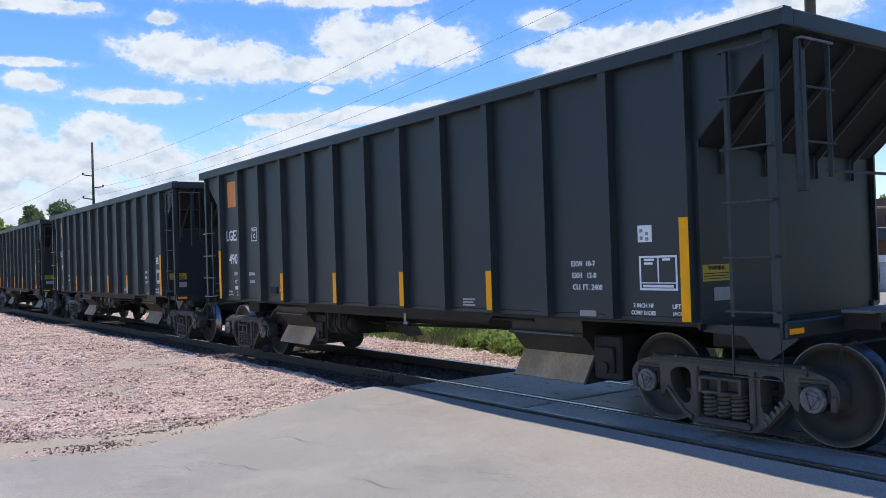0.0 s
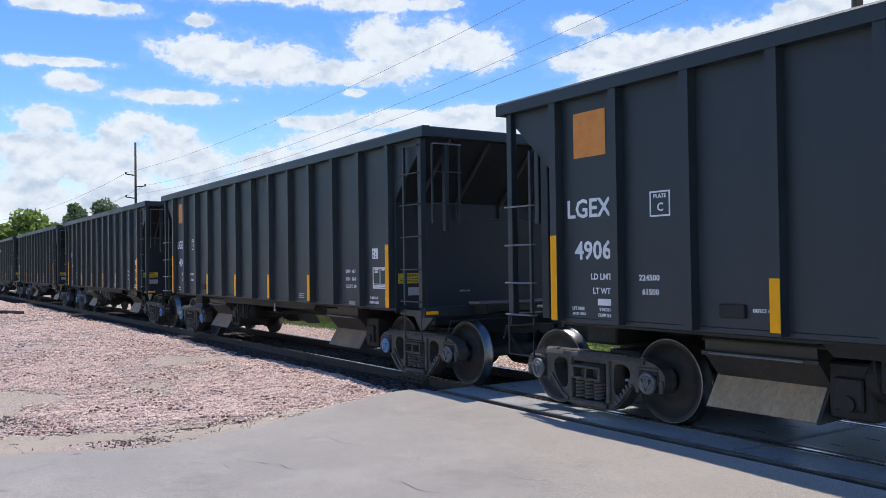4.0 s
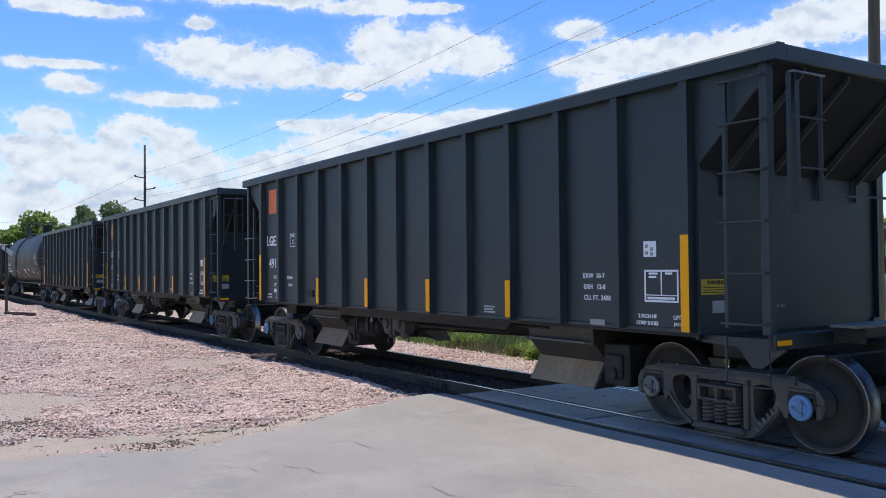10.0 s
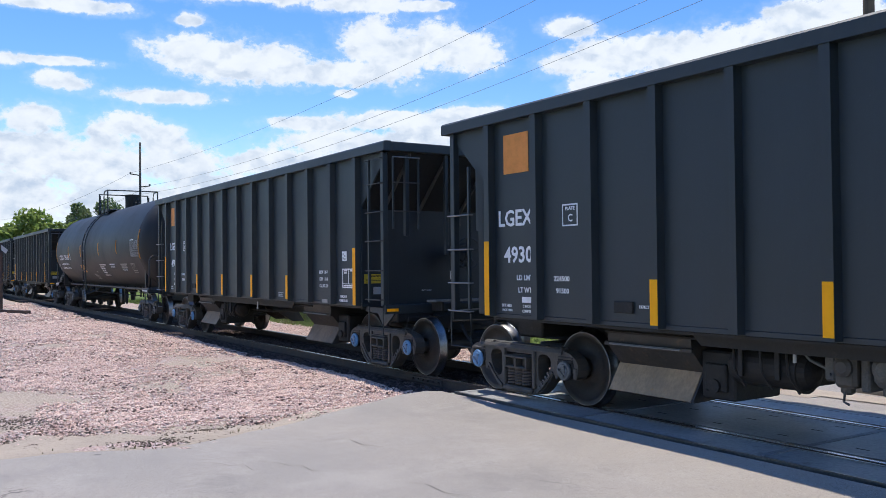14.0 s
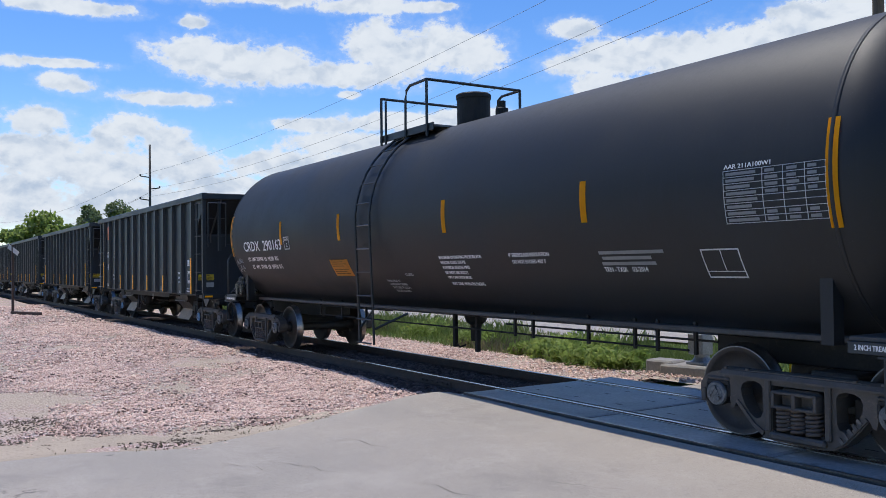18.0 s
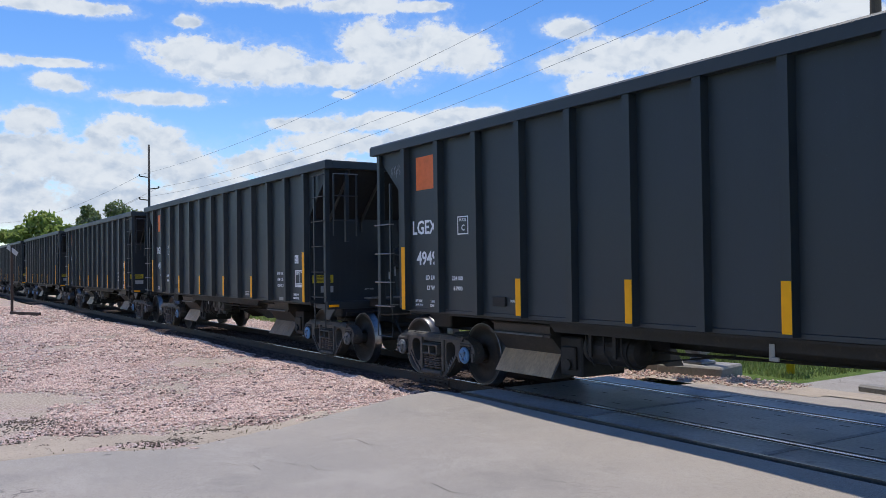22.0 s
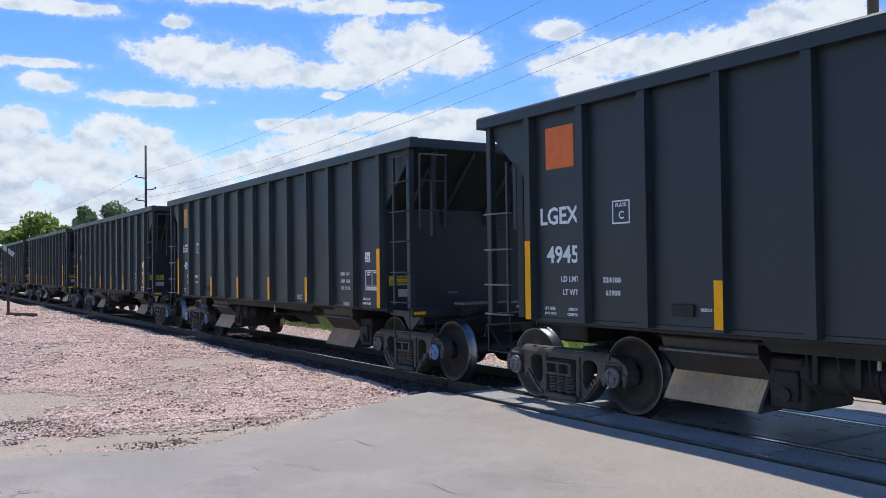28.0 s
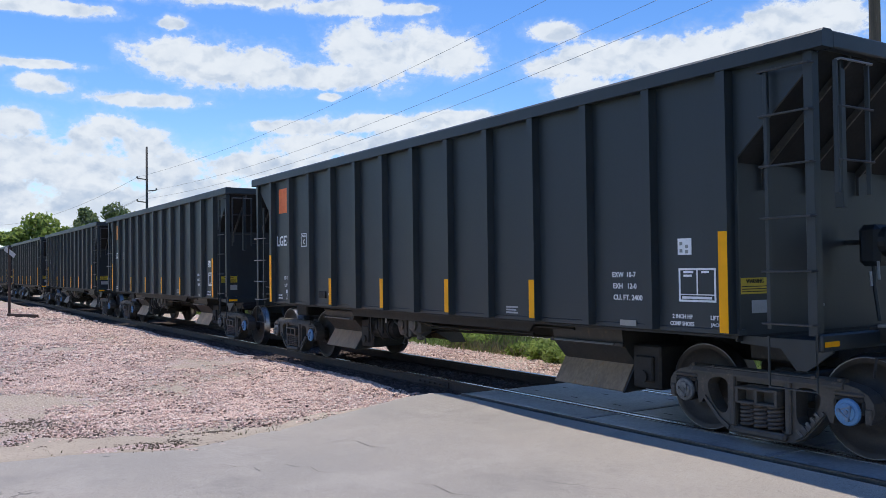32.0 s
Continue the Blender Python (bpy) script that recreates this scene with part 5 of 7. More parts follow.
    bars(8.78, 1.25, 0.24, 0.034, 3)
    words("DEFECT CARD", 3.52, 1.275, 0.032, 0.26)
    part("card_holder", boxed(X(3.18), X(3.45), y - 0.03, y, 1.22, 1.34, bevel=0.006), "grime", car, "small card holder")
    # warning label and plate on the leading bulkhead
    xb = HALF - 0.998
    warn = part("warning_label", boxed(xb, xb + 0.004, -1.45, -1.02, 1.45, 1.60), "yellow_label", car, "yellow warning label")
    turn = pose(0, 0, 0, 0, 0, 90)
    lettering("WARNING", 0.042, warn, pose(xb + 0.006, -1.36, 1.548) @ turn, "ink", 0.25)
    for k in range(3):
        part("print_line", boxed(xb + 0.0045, xb + 0.006, -1.42, -1.06, 1.468 + 0.024 * k, 1.476 + 0.024 * k), "ink", warn)
    part("data_plate", boxed(xb, xb + 0.004, -1.28, -1.02, 1.27, 1.39), "white_dim", car, "dull white plate")
    for v in (-1.43, 1.38):
        part("sill_mark", boxed(HALF - 0.098, HALF - 0.094, v - 0.1, v + 0.1, 1.03, 1.075), "yellow", car, "yellow mark on the end sill")
    lettering("EMPTY LOAD", 0.03, car, pose(xb + 0.003, -0.35, 1.30, 0, 0, 90), "white_dim", 0.19)
    # small print on the last slope stiffener
    for k in range(4):
        part("print_line", boxed(-0.1, 0.1, -0.02, -0.017, 0.055 * k, 0.055 * k + 0.025), "white_dim", car,
             at=pose(HALF - 0.42 + 0.06 * k, 1.03, 3.0 + 0.05 * k, 0, 0, 90))
    return car


def brake_wheel(car, e):
    v, z = 0.22, 1.93
    x = e * (HALF - 0.42)
    bm = bmesh.new()
    ring = [(x, v + 0.26 * math.cos(a), z + 0.26 * math.sin(a)) for a in np.linspace(0, 2 * math.pi, 25)]
    tube(bm, ring, 0.014, 6)
    for k in range(5):
        a = 2 * math.pi * k / 5 + 0.4
        tube(bm, [(x, v, z), (x - e * 0.03, v + 0.14 * math.cos(a), z + 0.14 * math.sin(a)), (x, v + 0.26 * math.cos(a), z + 0.26 * math.sin(a))], 0.012, 5)
    lathe(bm, [(-0.03, 0.05), (0.03, 0.05)], (x, v, z), 0, 10)
    w = part("brake_wheel", bm, "black_post", car, "spoked hand brake wheel")
    bm = bmesh.new()
    box(bm, *sorted((x - e * 0.14, x - e * 0.36)), v - 0.16, v + 0.12, z - 0.24, z + 0.17, 0.05)
    lathe(bm, [(0.0, 0.155), (0.06, 0.14), (0.08, 0.0)] if e > 0 else [(-0.08, 0.0), (-0.06, 0.14), (0.0, 0.155)], (x - e * 0.15, v, z), 0, 20)
    tube(bm, [(x - e * 0.36, v, z), (e * (HALF - 1.0), v, z)], 0.03, 6)
    tube(bm, [(x - e * 0.08, v, z), (x, v, z)], 0.03, 6)
    part("brake_housing", bm, "black_end", w, "hand brake gear housing")
    bm = bmesh.new()
    tube(bm, [(x - e * 0.25, v - 0.05, z - 0.22), (x - e * 0.24, v - 0.06, 1.50), (x - e * 0.20, v - 0.05, 1.15)], 0.022, 6)
    part("brake_chain", bm, "black_post", w, "hanging brake chain")
    for d, z0, z1 in ((-0.26, 1.50, 1.64), (-0.13, 1.56, 1.74)):
        bm = bmesh.new()
        tube(bm, [(x - e * 0.16, v + d, z1), (x - e * 0.15, v + d - 0.005, z0)], 0.013, 6)
        part("release_handle", bm, "white_dim", w, "pale release handle")
    # a post stands by the brake; the other end has a rail across
    part("end_post", boxed(*sorted((e * (HALF - 0.05), e * (HALF - 0.12))), -0.475, -0.415, 1.9, 3.50, bevel=0.006), "black_post", car)
    bm = bmesh.new()
    tube(bm, [(-e * (HALF - 0.02), -1.02, 2.36), (-e * (HALF - 0.02), 1.47, 2.36)], 0.014, 5)
    part("end_handrail", bm, "worn_black", car, "horizontal end handrail")


def brake_gear(car, reservoir):
    """Under the middle of the body one flank carries the control valve, the other the air reservoir."""
    X = lambda u: u - HALF
    if "valve" not in SHARED:
        bm = bmesh.new()
        lathe(bm, [(-0.46, 0.0), (-0.45, 0.12), (-0.40, 0.17), (-0.36, 0.185), (0.30, 0.185), (0.30, 0.205), (0.34, 0.205), (0.34, 0.18), (0.40, 0.15), (0.43, 0.08), (0.44, 0.0)], (X(4.82), -0.95, 0.74), 0, 22)
        box(bm, X(4.30), X(5.05), -0.85, -0.3, 0.56, 1.0, 0.03)
        for u in (4.5, 4.8, 5.08):
            tube(bm, [(X(u), -1.15, 0.98), (X(u + 0.03), -1.17, 0.72), (X(u + 0.1), -1.1, 0.55)], 0.013, 5)
        SHARED["reservoir"] = finish("air_reservoir", bm, "grime")
        bm = bmesh.new()
        for u in (4.6, 5.0):
            box(bm, X(u) - 0.03, X(u) + 0.03, -1.17, -0.73, 0.90, 1.045, 0.005)
            box(bm, X(u) - 0.025, X(u) + 0.025, -1.18, -1.15, 0.66, 0.95, 0.004)
        SHARED["strap"] = finish("reservoir_strap", bm, "grime")
        bm = bmesh.new()
        box(bm, X(7.16), X(7.22), -1.345, -1.335, 0.86, 1.0, 0.003)
        box(bm, X(7.17), X(7.27), -1.36, -1.338, 0.845, 0.885, 0.004)
        SHARED["tab"] = finish("sill_bracket", bm, "bright")
        bm = bmesh.new()
        box(bm, X(5.42), X(5.62), -1.16, -0.85, 0.66, 0.97, 0.03)
        lathe(bm, [(-0.05, 0.05), (-0.03, 0.085), (0.0, 0.085)], (X(5.52), -1.16, 0.84), 1, 14)
        lathe(bm, [(-0.07, 0.03), (-0.05, 0.06), (0.02, 0.06)], (X(5.47), -1.02, 0.66), 2, 10)
        SHARED["valve"] = finish("control_valve", bm, "cast")
        bm = bmesh.new()
        box(bm, X(5.30), X(5.40), -1.10, -0.80, 0.70, 1.03, 0.015)
        box(bm, X(5.64), X(5.72), -1.12, -0.80, 0.64, 1.03, 0.015)
        box(bm, X(5.74), X(6.00), -1.14, -0.86, 0.69, 0.98, 0.05)
        lathe(bm, [(-0.06, 0.06), (-0.045, 0.10), (0.0, 0.10)], (X(5.87), -1.13, 0.85), 1, 14)
        lathe(bm, [(-0.09, 0.035), (-0.07, 0.065), (0.0, 0.07)], (X(5.84), -1.0, 0.69), 2, 10)
        for u in (5.36, 5.68):
            for zz in (0.76, 0.96):
                lathe(bm, [(-0.02, 0.014), (0.0, 0.014)], (X(u), -1.105, zz), 1, 6)
        tube(bm, [(X(5.48), -1.08, 0.62), (X(5.49), -1.12, 0.54), (X(5.54), -1.12, 0.52)], 0.012, 5)
        tube(bm, [(X(5.9), -1.06, 0.70), (X(6.06), -1.06, 0.66), (X(6.08), -1.06, 0.56)], 0.012, 5)
        tube(bm, [(X(5.32), -1.08, 0.80), (X(5.16), -1.08, 0.86), (X(5.0), -1.05, 1.0)], 0.018, 5)
        SHARED["valve_body"] = finish("valve_body", bm, "valve_grey")
        bm = bmesh.new()
        tube(bm, [(X(5.08), -1.2, 0.99), (X(5.08), -1.2, 0.84)], 0.016, 6)
        SHARED["bleed_rod"] = finish("bleed_rod", bm, "white_dim")
        bm = bmesh.new()
        tube(bm, [(X(6.0), -1.12, 0.90), (X(6.6), -1.16, 0.86), (X(8.9), -1.18, 0.885)], 0.017, 5)
        SHARED["air_pipe"] = finish("air_pipe", bm, "grime")
    tank = part("air_reservoir", SHARED["reservoir"], "", car, "dark cylindrical air reservoir slung under the sill", at=pose(0 if reservoir else -0.12, 0, 0))
    part("reservoir_strap", SHARED["strap"], "", tank)
    if reservoir:
        part("sill_bracket", SHARED["tab"], "", car, "small bare steel bracket")
    else:
        valve = part("control_valve", SHARED["valve"], "", car, "dusty grey brake control valve")
        part("valve_body", SHARED["valve_body"], "", valve, "pipe bracket and service portion")
        part("bleed_rod", SHARED["bleed_rod"], "", valve, "small pale release rod")
        part("air_pipe", SHARED["air_pipe"], "", car, "thin air pipe under the sill")


def dress_hopper(car, number, orange, load, light, wheel_end, patch, scrawl):
    """What sets one car apart: its number, weights, square, brake end and chalk marks."""
    X = lambda u: u - HALF
    y = -1.5135
    part("square_mark", boxed(X(1.26), X(1.75), y - 0.004, y, 2.855, 3.34), orange, car,
         "bright orange square" if orange == "orange_a" else "faded orange square")
    if number:
        lettering(number, 0.205, car, pose(X(1.25), y, 1.755), "white", 0.56)
        lettering("LGEX " + number, 0.085, car, pose(HALF + 0.002, 1.0, 3.535, 0, 0, 90), "white", 0.46)
        lettering(load, 0.06, car, pose(X(2.19), y, 1.54), "white", 0.27)
        lettering(light, 0.06, car, pose(X(2.23), y, 1.40), "white", 0.22)
    if patch:
        part("paint_patch", boxed(X(1.52 if patch > 1 else 1.60), X(1.86), y - 0.003, y, 1.275, 1.345), "white", car, "white paint-out patch")
    if scrawl:
        bm = bmesh.new()
        rng = random.Random(number)
        for k in range(9):
            u0 = 0.50 + 0.05 * k
            pts = [(X(u0 + rng.uniform(-0.02, 0.03)), y + 0.0005, 3.12 + 0.04 * (k % 3) / 3 + 0.15 * i / 4 + rng.uniform(-0.02, 0.02)) for i in range(5)]
            tube(bm, pts, 0.004, 4)
        part("chalk_marks", bm, "white_dim", car, "scribbled chalk marks")
    brake_wheel(car, wheel_end)
    brake_gear(car, number in ("4902", "4908", "4931", "4949", "4956"))
    # some bearing caps are blue
    rng = random.Random("caps" + number)
    for o in car.children_recursive:
        if o.name.startswith("end_cap") and rng.random() < 0.45:
            o.data = SHARED["cap_blue"]


def car_rows(x0):
    return [(t, pose(x0 + run(t), TRACK, 0)) for t in range(0, 33, 2)]


def gather(car, x0):
    CARS.append((car, x0))
    WHEELSETS.extend(o for o in car.children if o.name.startswith("wheelset"))


def make_train():
    first = make_hopper()
    first.matrix_basis = pose(0, TRACK, 0)
    spec = {
        0: ("4902", "orange_b", "223900", "62100", -1, 2, False), 1: ("4906", "orange_b", "224500", "61500", 1, 1, False),
        2: ("4908", "orange_b", "224500", "61500", -1, 0, False), 3: ("4943", "orange_b", "224000", "62000", 1, 2, False),
        4: ("4915", "orange_a", "224400", "61600", -1, 2, False), 5: ("4930", "orange_b", "224500", "91500", 1, 1, False),
        6: ("4931", "orange_b", "224000", "62000", 1, 2, False), 7: ("4949", "orange_a", "224100", "61900", -1, 0, True),
        8: ("4939", "orange_a", "223500", "62500", 1, 1, False), 9: ("4945", "orange_a", "224100", "61900", -1, 0, False),
        10: ("4956", "orange_b", "224300", "61700", -1, 0, False),
    }
    places = []
    for k in range(-2, 24):
        x = -17.0594 + HALF - PITCH * k - (17.4282 if k >= 7 else 0.0) + (0.09 if k == 6 else 0.0)
        places.append((k, x))
    copies = [first] + [copy_thing(first, pose(0, TRACK, 0)) for _ in places[1:]]
    for (k, x), car in zip(places, copies):
        number, orange, load, light, end, patch, scrawl = spec.get(k, ("", "orange_a" if k % 3 else "orange_b", "", "", 1 if k % 2 else -1, 1, False))
        dress_hopper(car, number, orange, load, light, end, patch, scrawl)
        gather(car, x)


make_train()


# ---- the tank car ----
def make_tank():
    car = thing("tank_car", "long black insulated tank car on the rails", "tank car", at=pose(0, TRACK, 0))
    R, zc, seam, deep = 1.575, 2.49, 7.45, 0.72

    def skin(u, z):
        """The near side's y at a height."""
        return -math.sqrt(max(1e-4, R * R - (z - zc) ** 2))

    bm = bmesh.new()
    prof = []
    for k in range(13):
        a = math.pi / 2 * k / 12
        prof.append((-seam - deep * math.cos(a), R * math.sin(a) ** 0.8))
    prof += [(-seam + 0.02, R), (-2.6, R), (2.6, R)]
    for k in range(12, -1, -1):
        a = math.pi / 2 * k / 12
        prof.append((seam + deep * math.cos(a), R * math.sin(a) ** 0.8))
    lathe(bm, prof, (0, 0, zc), 0, 72)
    part("tank_shell", bm, "tank", car, "smooth black tank jacket with rounded heads", smooth=True)
    for u in (-seam, seam):
        bm = bmesh.new()
        lathe(bm, [(-0.02, R + 0.001), (-0.018, R + 0.006), (0.018, R + 0.006), (0.02, R + 0.001)], (u, 0, zc), 0, 72, caps=False)
        part("jacket_band", bm, "tank", car, smooth=True)
    for s in (-1, 1):
        part("side_sill", boxed(-7.25, 7.25, *sorted((s * 0.92, s * 1.02)), 1.03, 1.09, bevel=0.01), "worn_black", car, "long scuffed sill angle under the jacket")
    for e in (-1, 1):
        part("draft_sill", boxed(*sorted((e * 5.2, e * 8.22)), -0.3, 0.3, 0.70, 1.02, bevel=0.02), "grime", car)
        bm = bmesh.new()
        prism(bm, [(e * 5.9, 1.02), (e * 8.0, 1.02), (e * 7.75, 1.40), (e * 6.2, 1.20)], 1, -0.6, 0.6)
        part("saddle", bm, "hose", car, "tank saddle")
        for s in (-1, 1):
            bm = bmesh.new()
            prism(bm, [(e * 7.15, 1.03), (e * 7.27, 1.03), (e * 7.27, 2.05), (e * 7.15, 2.05)], 1, *sorted((s * 1.15, s * 1.30)))
            part("bolster_web", bm, "tank", car, "upright bolster web plate")
        part("end_deck", boxed(*sorted((e * 7.5, e * 8.22)), -1.45, 1.45, 1.10, 1.14, bevel=0.005), "worn_black", car, "dark grated end platform")
        part("end_sill", boxed(*sorted((e * 8.13, e * 8.23)), -1.48, 1.48, 0.98, 1.098, bevel=0.01), "black_post", car)
        bm = bmesh.new()
        rail = [(e * 8.17, -1.42, 1.14), (e * 8.17, -1.42, 1.95), (e * 8.13, -1.36, 2.06), (e * 8.07, -1.25, 2.10), (e * 8.07, 1.25, 2.10), (e * 8.13, 1.36, 2.06), (e * 8.17, 1.42, 1.95), (e * 8.17, 1.42, 1.14)]
        tube(bm, rail, 0.022, 8)
        part("end_handrail", bm, "black_post", car, "bent tube end handrail", smooth=True)
        for s in (-1, 1):
            bm = bmesh.new()
            tube(bm, [(e * 8.17, s * 1.45, 1.0), (e * 8.17, s * 1.45, 0.55), (e * 7.8, s * 1.45, 0.55), (e * 7.8, s * 1.45, 1.0)], 0.013, 5)
            tube(bm, [(e * 8.23, s * 1.46, 1.12), (e * 8.32, s * 1.46, 1.08), (e * 8.32, s * 1.46, 0.98), (e * 7.75, s * 1.46, 0.98)], 0.012, 5)
            part("stirrup_step", bm, "black_post", car, "bent stirrup step")
            bm = bmesh.new()
            tube(bm, [(e * 8.13, s * 0.9, 1.15), (e * 7.7, s * 0.7, 2.0)], 0.02, 6)
            part("diagonal_brace", bm, "black_post", car)
        add_coupler(car, e, 8.715)
        add_truck(car, e * 6.79)
    # brake gear on the trailing deck
    bm = bmesh.new()
    box(bm, -8.08, -7.80, -1.30, -1.02, 1.142, 1.40, 0.03)
    box(bm, -7.98, -7.86, -1.02, -0.90, 1.16, 1.46, 0.02)
    box(bm, -8.02, -7.72, -0.85, -0.50, 1.142, 1.40, 0.03)
    box(bm, -7.9, -7.6, -0.45, -0.05, 1.142, 1.48, 0.05)
    lathe(bm, [(-0.05, 0.05), (0.0, 0.09), (0.12, 0.09), (0.16, 0.05)], (-7.94, -1.16, 1.40), 2, 12)
    tube(bm, [(-7.95, -0.68, 1.40), (-7.82, -0.70, 1.56)], 0.022, 6)
    for k in range(4):
        tube(bm, [(-8.12, -1.36 + 0.3 * k, 1.17), (-8.10, -1.30 + 0.3 * k, 1.27 + 0.03 * k), (-7.7, -1.25 + 0.3 * k, 1.28 + 0.03 * k)], 0.018, 5)
    lathe(bm, [(-0.3, 0.1), (0.3, 0.1)], (-7.85, 0.35, 1.28), 1, 12)
    for u, v, w, h in ((-7.70, -1.34, 0.11, 0.16), (-7.56, -1.30, 0.10, 0.24), (-7.44, -1.33, 0.09, 0.14), (-7.68, -1.12, 0.12, 0.30), (-7.50, -1.10, 0.10, 0.20)):
        box(bm, u - w / 2, u + w / 2, v - 0.05, v + 0.06, 1.142, 1.142 + h, 0.018)
        lathe(bm, [(0.0, 0.035), (0.05, 0.035), (0.06, 0.015), (0.09, 0.015)], (u, v, 1.142 + h), 2, 8)
    for k in range(5):
        tube(bm, [(-8.08 + 0.14 * k, -1.38, 1.19 + 0.03 * (k % 3)), (-8.0 + 0.14 * k, -1.30, 1.24 + 0.07 * (k % 2)), (-7.84 + 0.12 * k, -1.36, 1.20 + 0.04 * (k % 3))], 0.014, 5)
    tube(bm, [(-8.06, -1.25, 1.42), (-7.88, -1.28, 1.45), (-7.6, -1.24, 1.43), (-7.45, -1.26, 1.33)], 0.016, 5)
    for k in range(6):
        tube(bm, [(-8.1 + 0.05 * k, -1.1 + 0.25 * k, 1.16), (-7.95, -1.0 + 0.25 * k, 1.33), (-7.7, -0.9 + 0.2 * k, 1.2)], 0.02, 5)
    part("brake_gear", bm, "gloss_black", car, "cluster of glossy black brake valves and pipes")
    # reflective stripes wrapped on the shell
    def wrap(name, u0, u1, z0, z1, mat, label, proud=0.004, k=10, lean=0.0):
        bm = bmesh.new()
        vs = []
        for i in range(k + 1):
            z = z0 + (z1 - z0) * i / k
            y = skin(0, z) - proud
            d = lean * (1 - i / k)
            vs.append((bm.verts.new((u0 + d, y, z)), bm.verts.new((u1 + d, y, z))))
        for a, b in zip(vs, vs[1:]):
            bm.faces.new([a[0], a[1], b[1], b[0]])
        bmesh.ops.solidify(bm, geom=bm.faces[:], thickness=-0.002)
        return part(name, bm, mat, car, label)
    for u in (-7.47, 7.46):
        wrap("reflective_stripe", u - 0.055, u + 0.055, 2.02, 2.93, "yellow", "tall yellow reflective stripe")
    for u in (-4.5, -1.84, 1.55, 4.45):
        wrap("reflective_stripe", u - 0.05, u + 0.05, 2.21, 2.67, "yellow", "short yellow reflective stripe")
    lab = wrap("placard", -2.46, -1.74, 1.59, 1.885, "orange_label", "orange lettered panel", 0.004)
    for k in range(7):
        z = 1.63 + 0.037 * k + (0.02 if k > 2 else 0)
        ob = wrap("print_line", -2.40, -1.84 - 0.1 * (k % 2), z, z + 0.012, "ink_faint", "", 0.007, 1)
        ob.parent = lab

    def curved(body, u, z, h, w, mat="white"):
        """Lettering bent to the shell."""
        src = text_mesh(body, h, mat, w, 0.008)
        me = src.copy()
        co = np.zeros(len(me.vertices) * 3, np.float32)
        me.vertices.foreach_get("co", co)
        co = co.reshape(-1, 3)
        zz = co[:, 2] + z
        co[:, 1] = -np.sqrt(R * R - (zz - zc) ** 2) - 0.004 + co[:, 1]
        co[:, 0] += u
        co[:, 2] = zz
        me.vertices.foreach_set("co", co.ravel())
        me.update()
        part("lettering", me, mat, car)

    def prints(u, z, w, h, k, mat="white_dim"):
        for i in range(k):
            zz = z - (i + 0.8) * h
            wrap("print_line", u + 0.03 * (i % 3), u + w * (1 - 0.2 * (i % 2)), zz, zz + 0.6 * h, mat, "", 0.004, 1)

    curved("CRDX  290163", -6.70, 2.11, 0.215, 2.17)
    curved("LD  LMT 207900  LB  94250  KG", -6.60, 1.90, 0.085, 1.74)
    curved("LT  WT  78100  LB  35450  KG", -6.51, 1.735, 0.085, 1.72)
    curved("PLATE", -4.305, 2.285, 0.04, 0.17)
    curved("C", -4.26, 2.155, 0.08, 0.07)
    for u0, u1, z0, z1 in ((-4.36, -4.10, 2.11, 2.126), (-4.36, -4.10, 2.344, 2.36), (-4.36, -4.344, 2.11, 2.36), (-4.116, -4.10, 2.11, 2.36)):
        wrap("stencil_box", u0, u1, z0, z1, "white", "", 0.004, 3)
    for i, body in enumerate(("MAXIMUM OPERATING PRESSURE FOR", "HEATER COILS 150 PSI", "EXTERIOR HEATER PIPES", "NO INLET OR OUTLET", "PIPE CAPS REQUIRED")):
        curved(body, 1.24, 1.845 - 0.072 * i, 0.045, (1.05, 0.62, 0.68, 0.58, 0.6)[i])
    curved("VENT TANK WHEN UNLOADING", 1.24, 1.47, 0.045, 0.82)
    curved("4\" FIBERGLASS INSULATION", 2.90, 1.85, 0.05, 0.80)
    curved("DO NOT EXCEED 450\u00b0 F", 2.94, 1.765, 0.05, 0.66)
    prints(4.56, 1.90, 0.95, 0.06, 2)
    curved("TRN - TXIX    03-2014", 4.56, 1.66, 0.055, 0.65)
    prints(4.56, 1.78, 0.8, 0.06, 1)
    for i, body in enumerate(("HANDLE MUST BE", "LOCKED AND CHAINED", "IN CLOSED POSITION", "BEFORE LOADING")):
        curved(body, -0.68 + 0.02 * i, 1.50 - 0.055 * i, 0.036, (0.42, 0.55, 0.55, 0.45)[i], "white_dim")
    curved("CLOSED", 0.04, 1.60, 0.04, 0.24, "white_dim")
    # test table
    bm_rows = [(6.37, 7.41, 2.10 + 0.06 * k, 2.106 + 0.06 * k) for k in range(9)]
    for u0, u1, z0, z1 in bm_rows:
        wrap("table_rule", u0, u1, z0, z1, "white", "", 0.004, 1)
    curved("AAR 211A100W1", 6.38, 2.60, 0.042, 0.5)
    for u in (6.37, 6.79, 7.0, 7.21, 7.402):
        wrap("table_rule", u, u + 0.008, 2.10, 2.58, "white", "", 0.004, 5)
    for k in range(8):
        for u, w in ((6.40, 0.34), (6.82, 0.14), (7.04, 0.13), (7.24, 0.12)):
            if k not in (2, 3) or u < 6.6:
                wrap("print_line", u, u + w * random.uniform(0.7, 1.0), 2.118 + 0.06 * k, 2.146 + 0.06 * k, "white_dim", "", 0.004, 1)
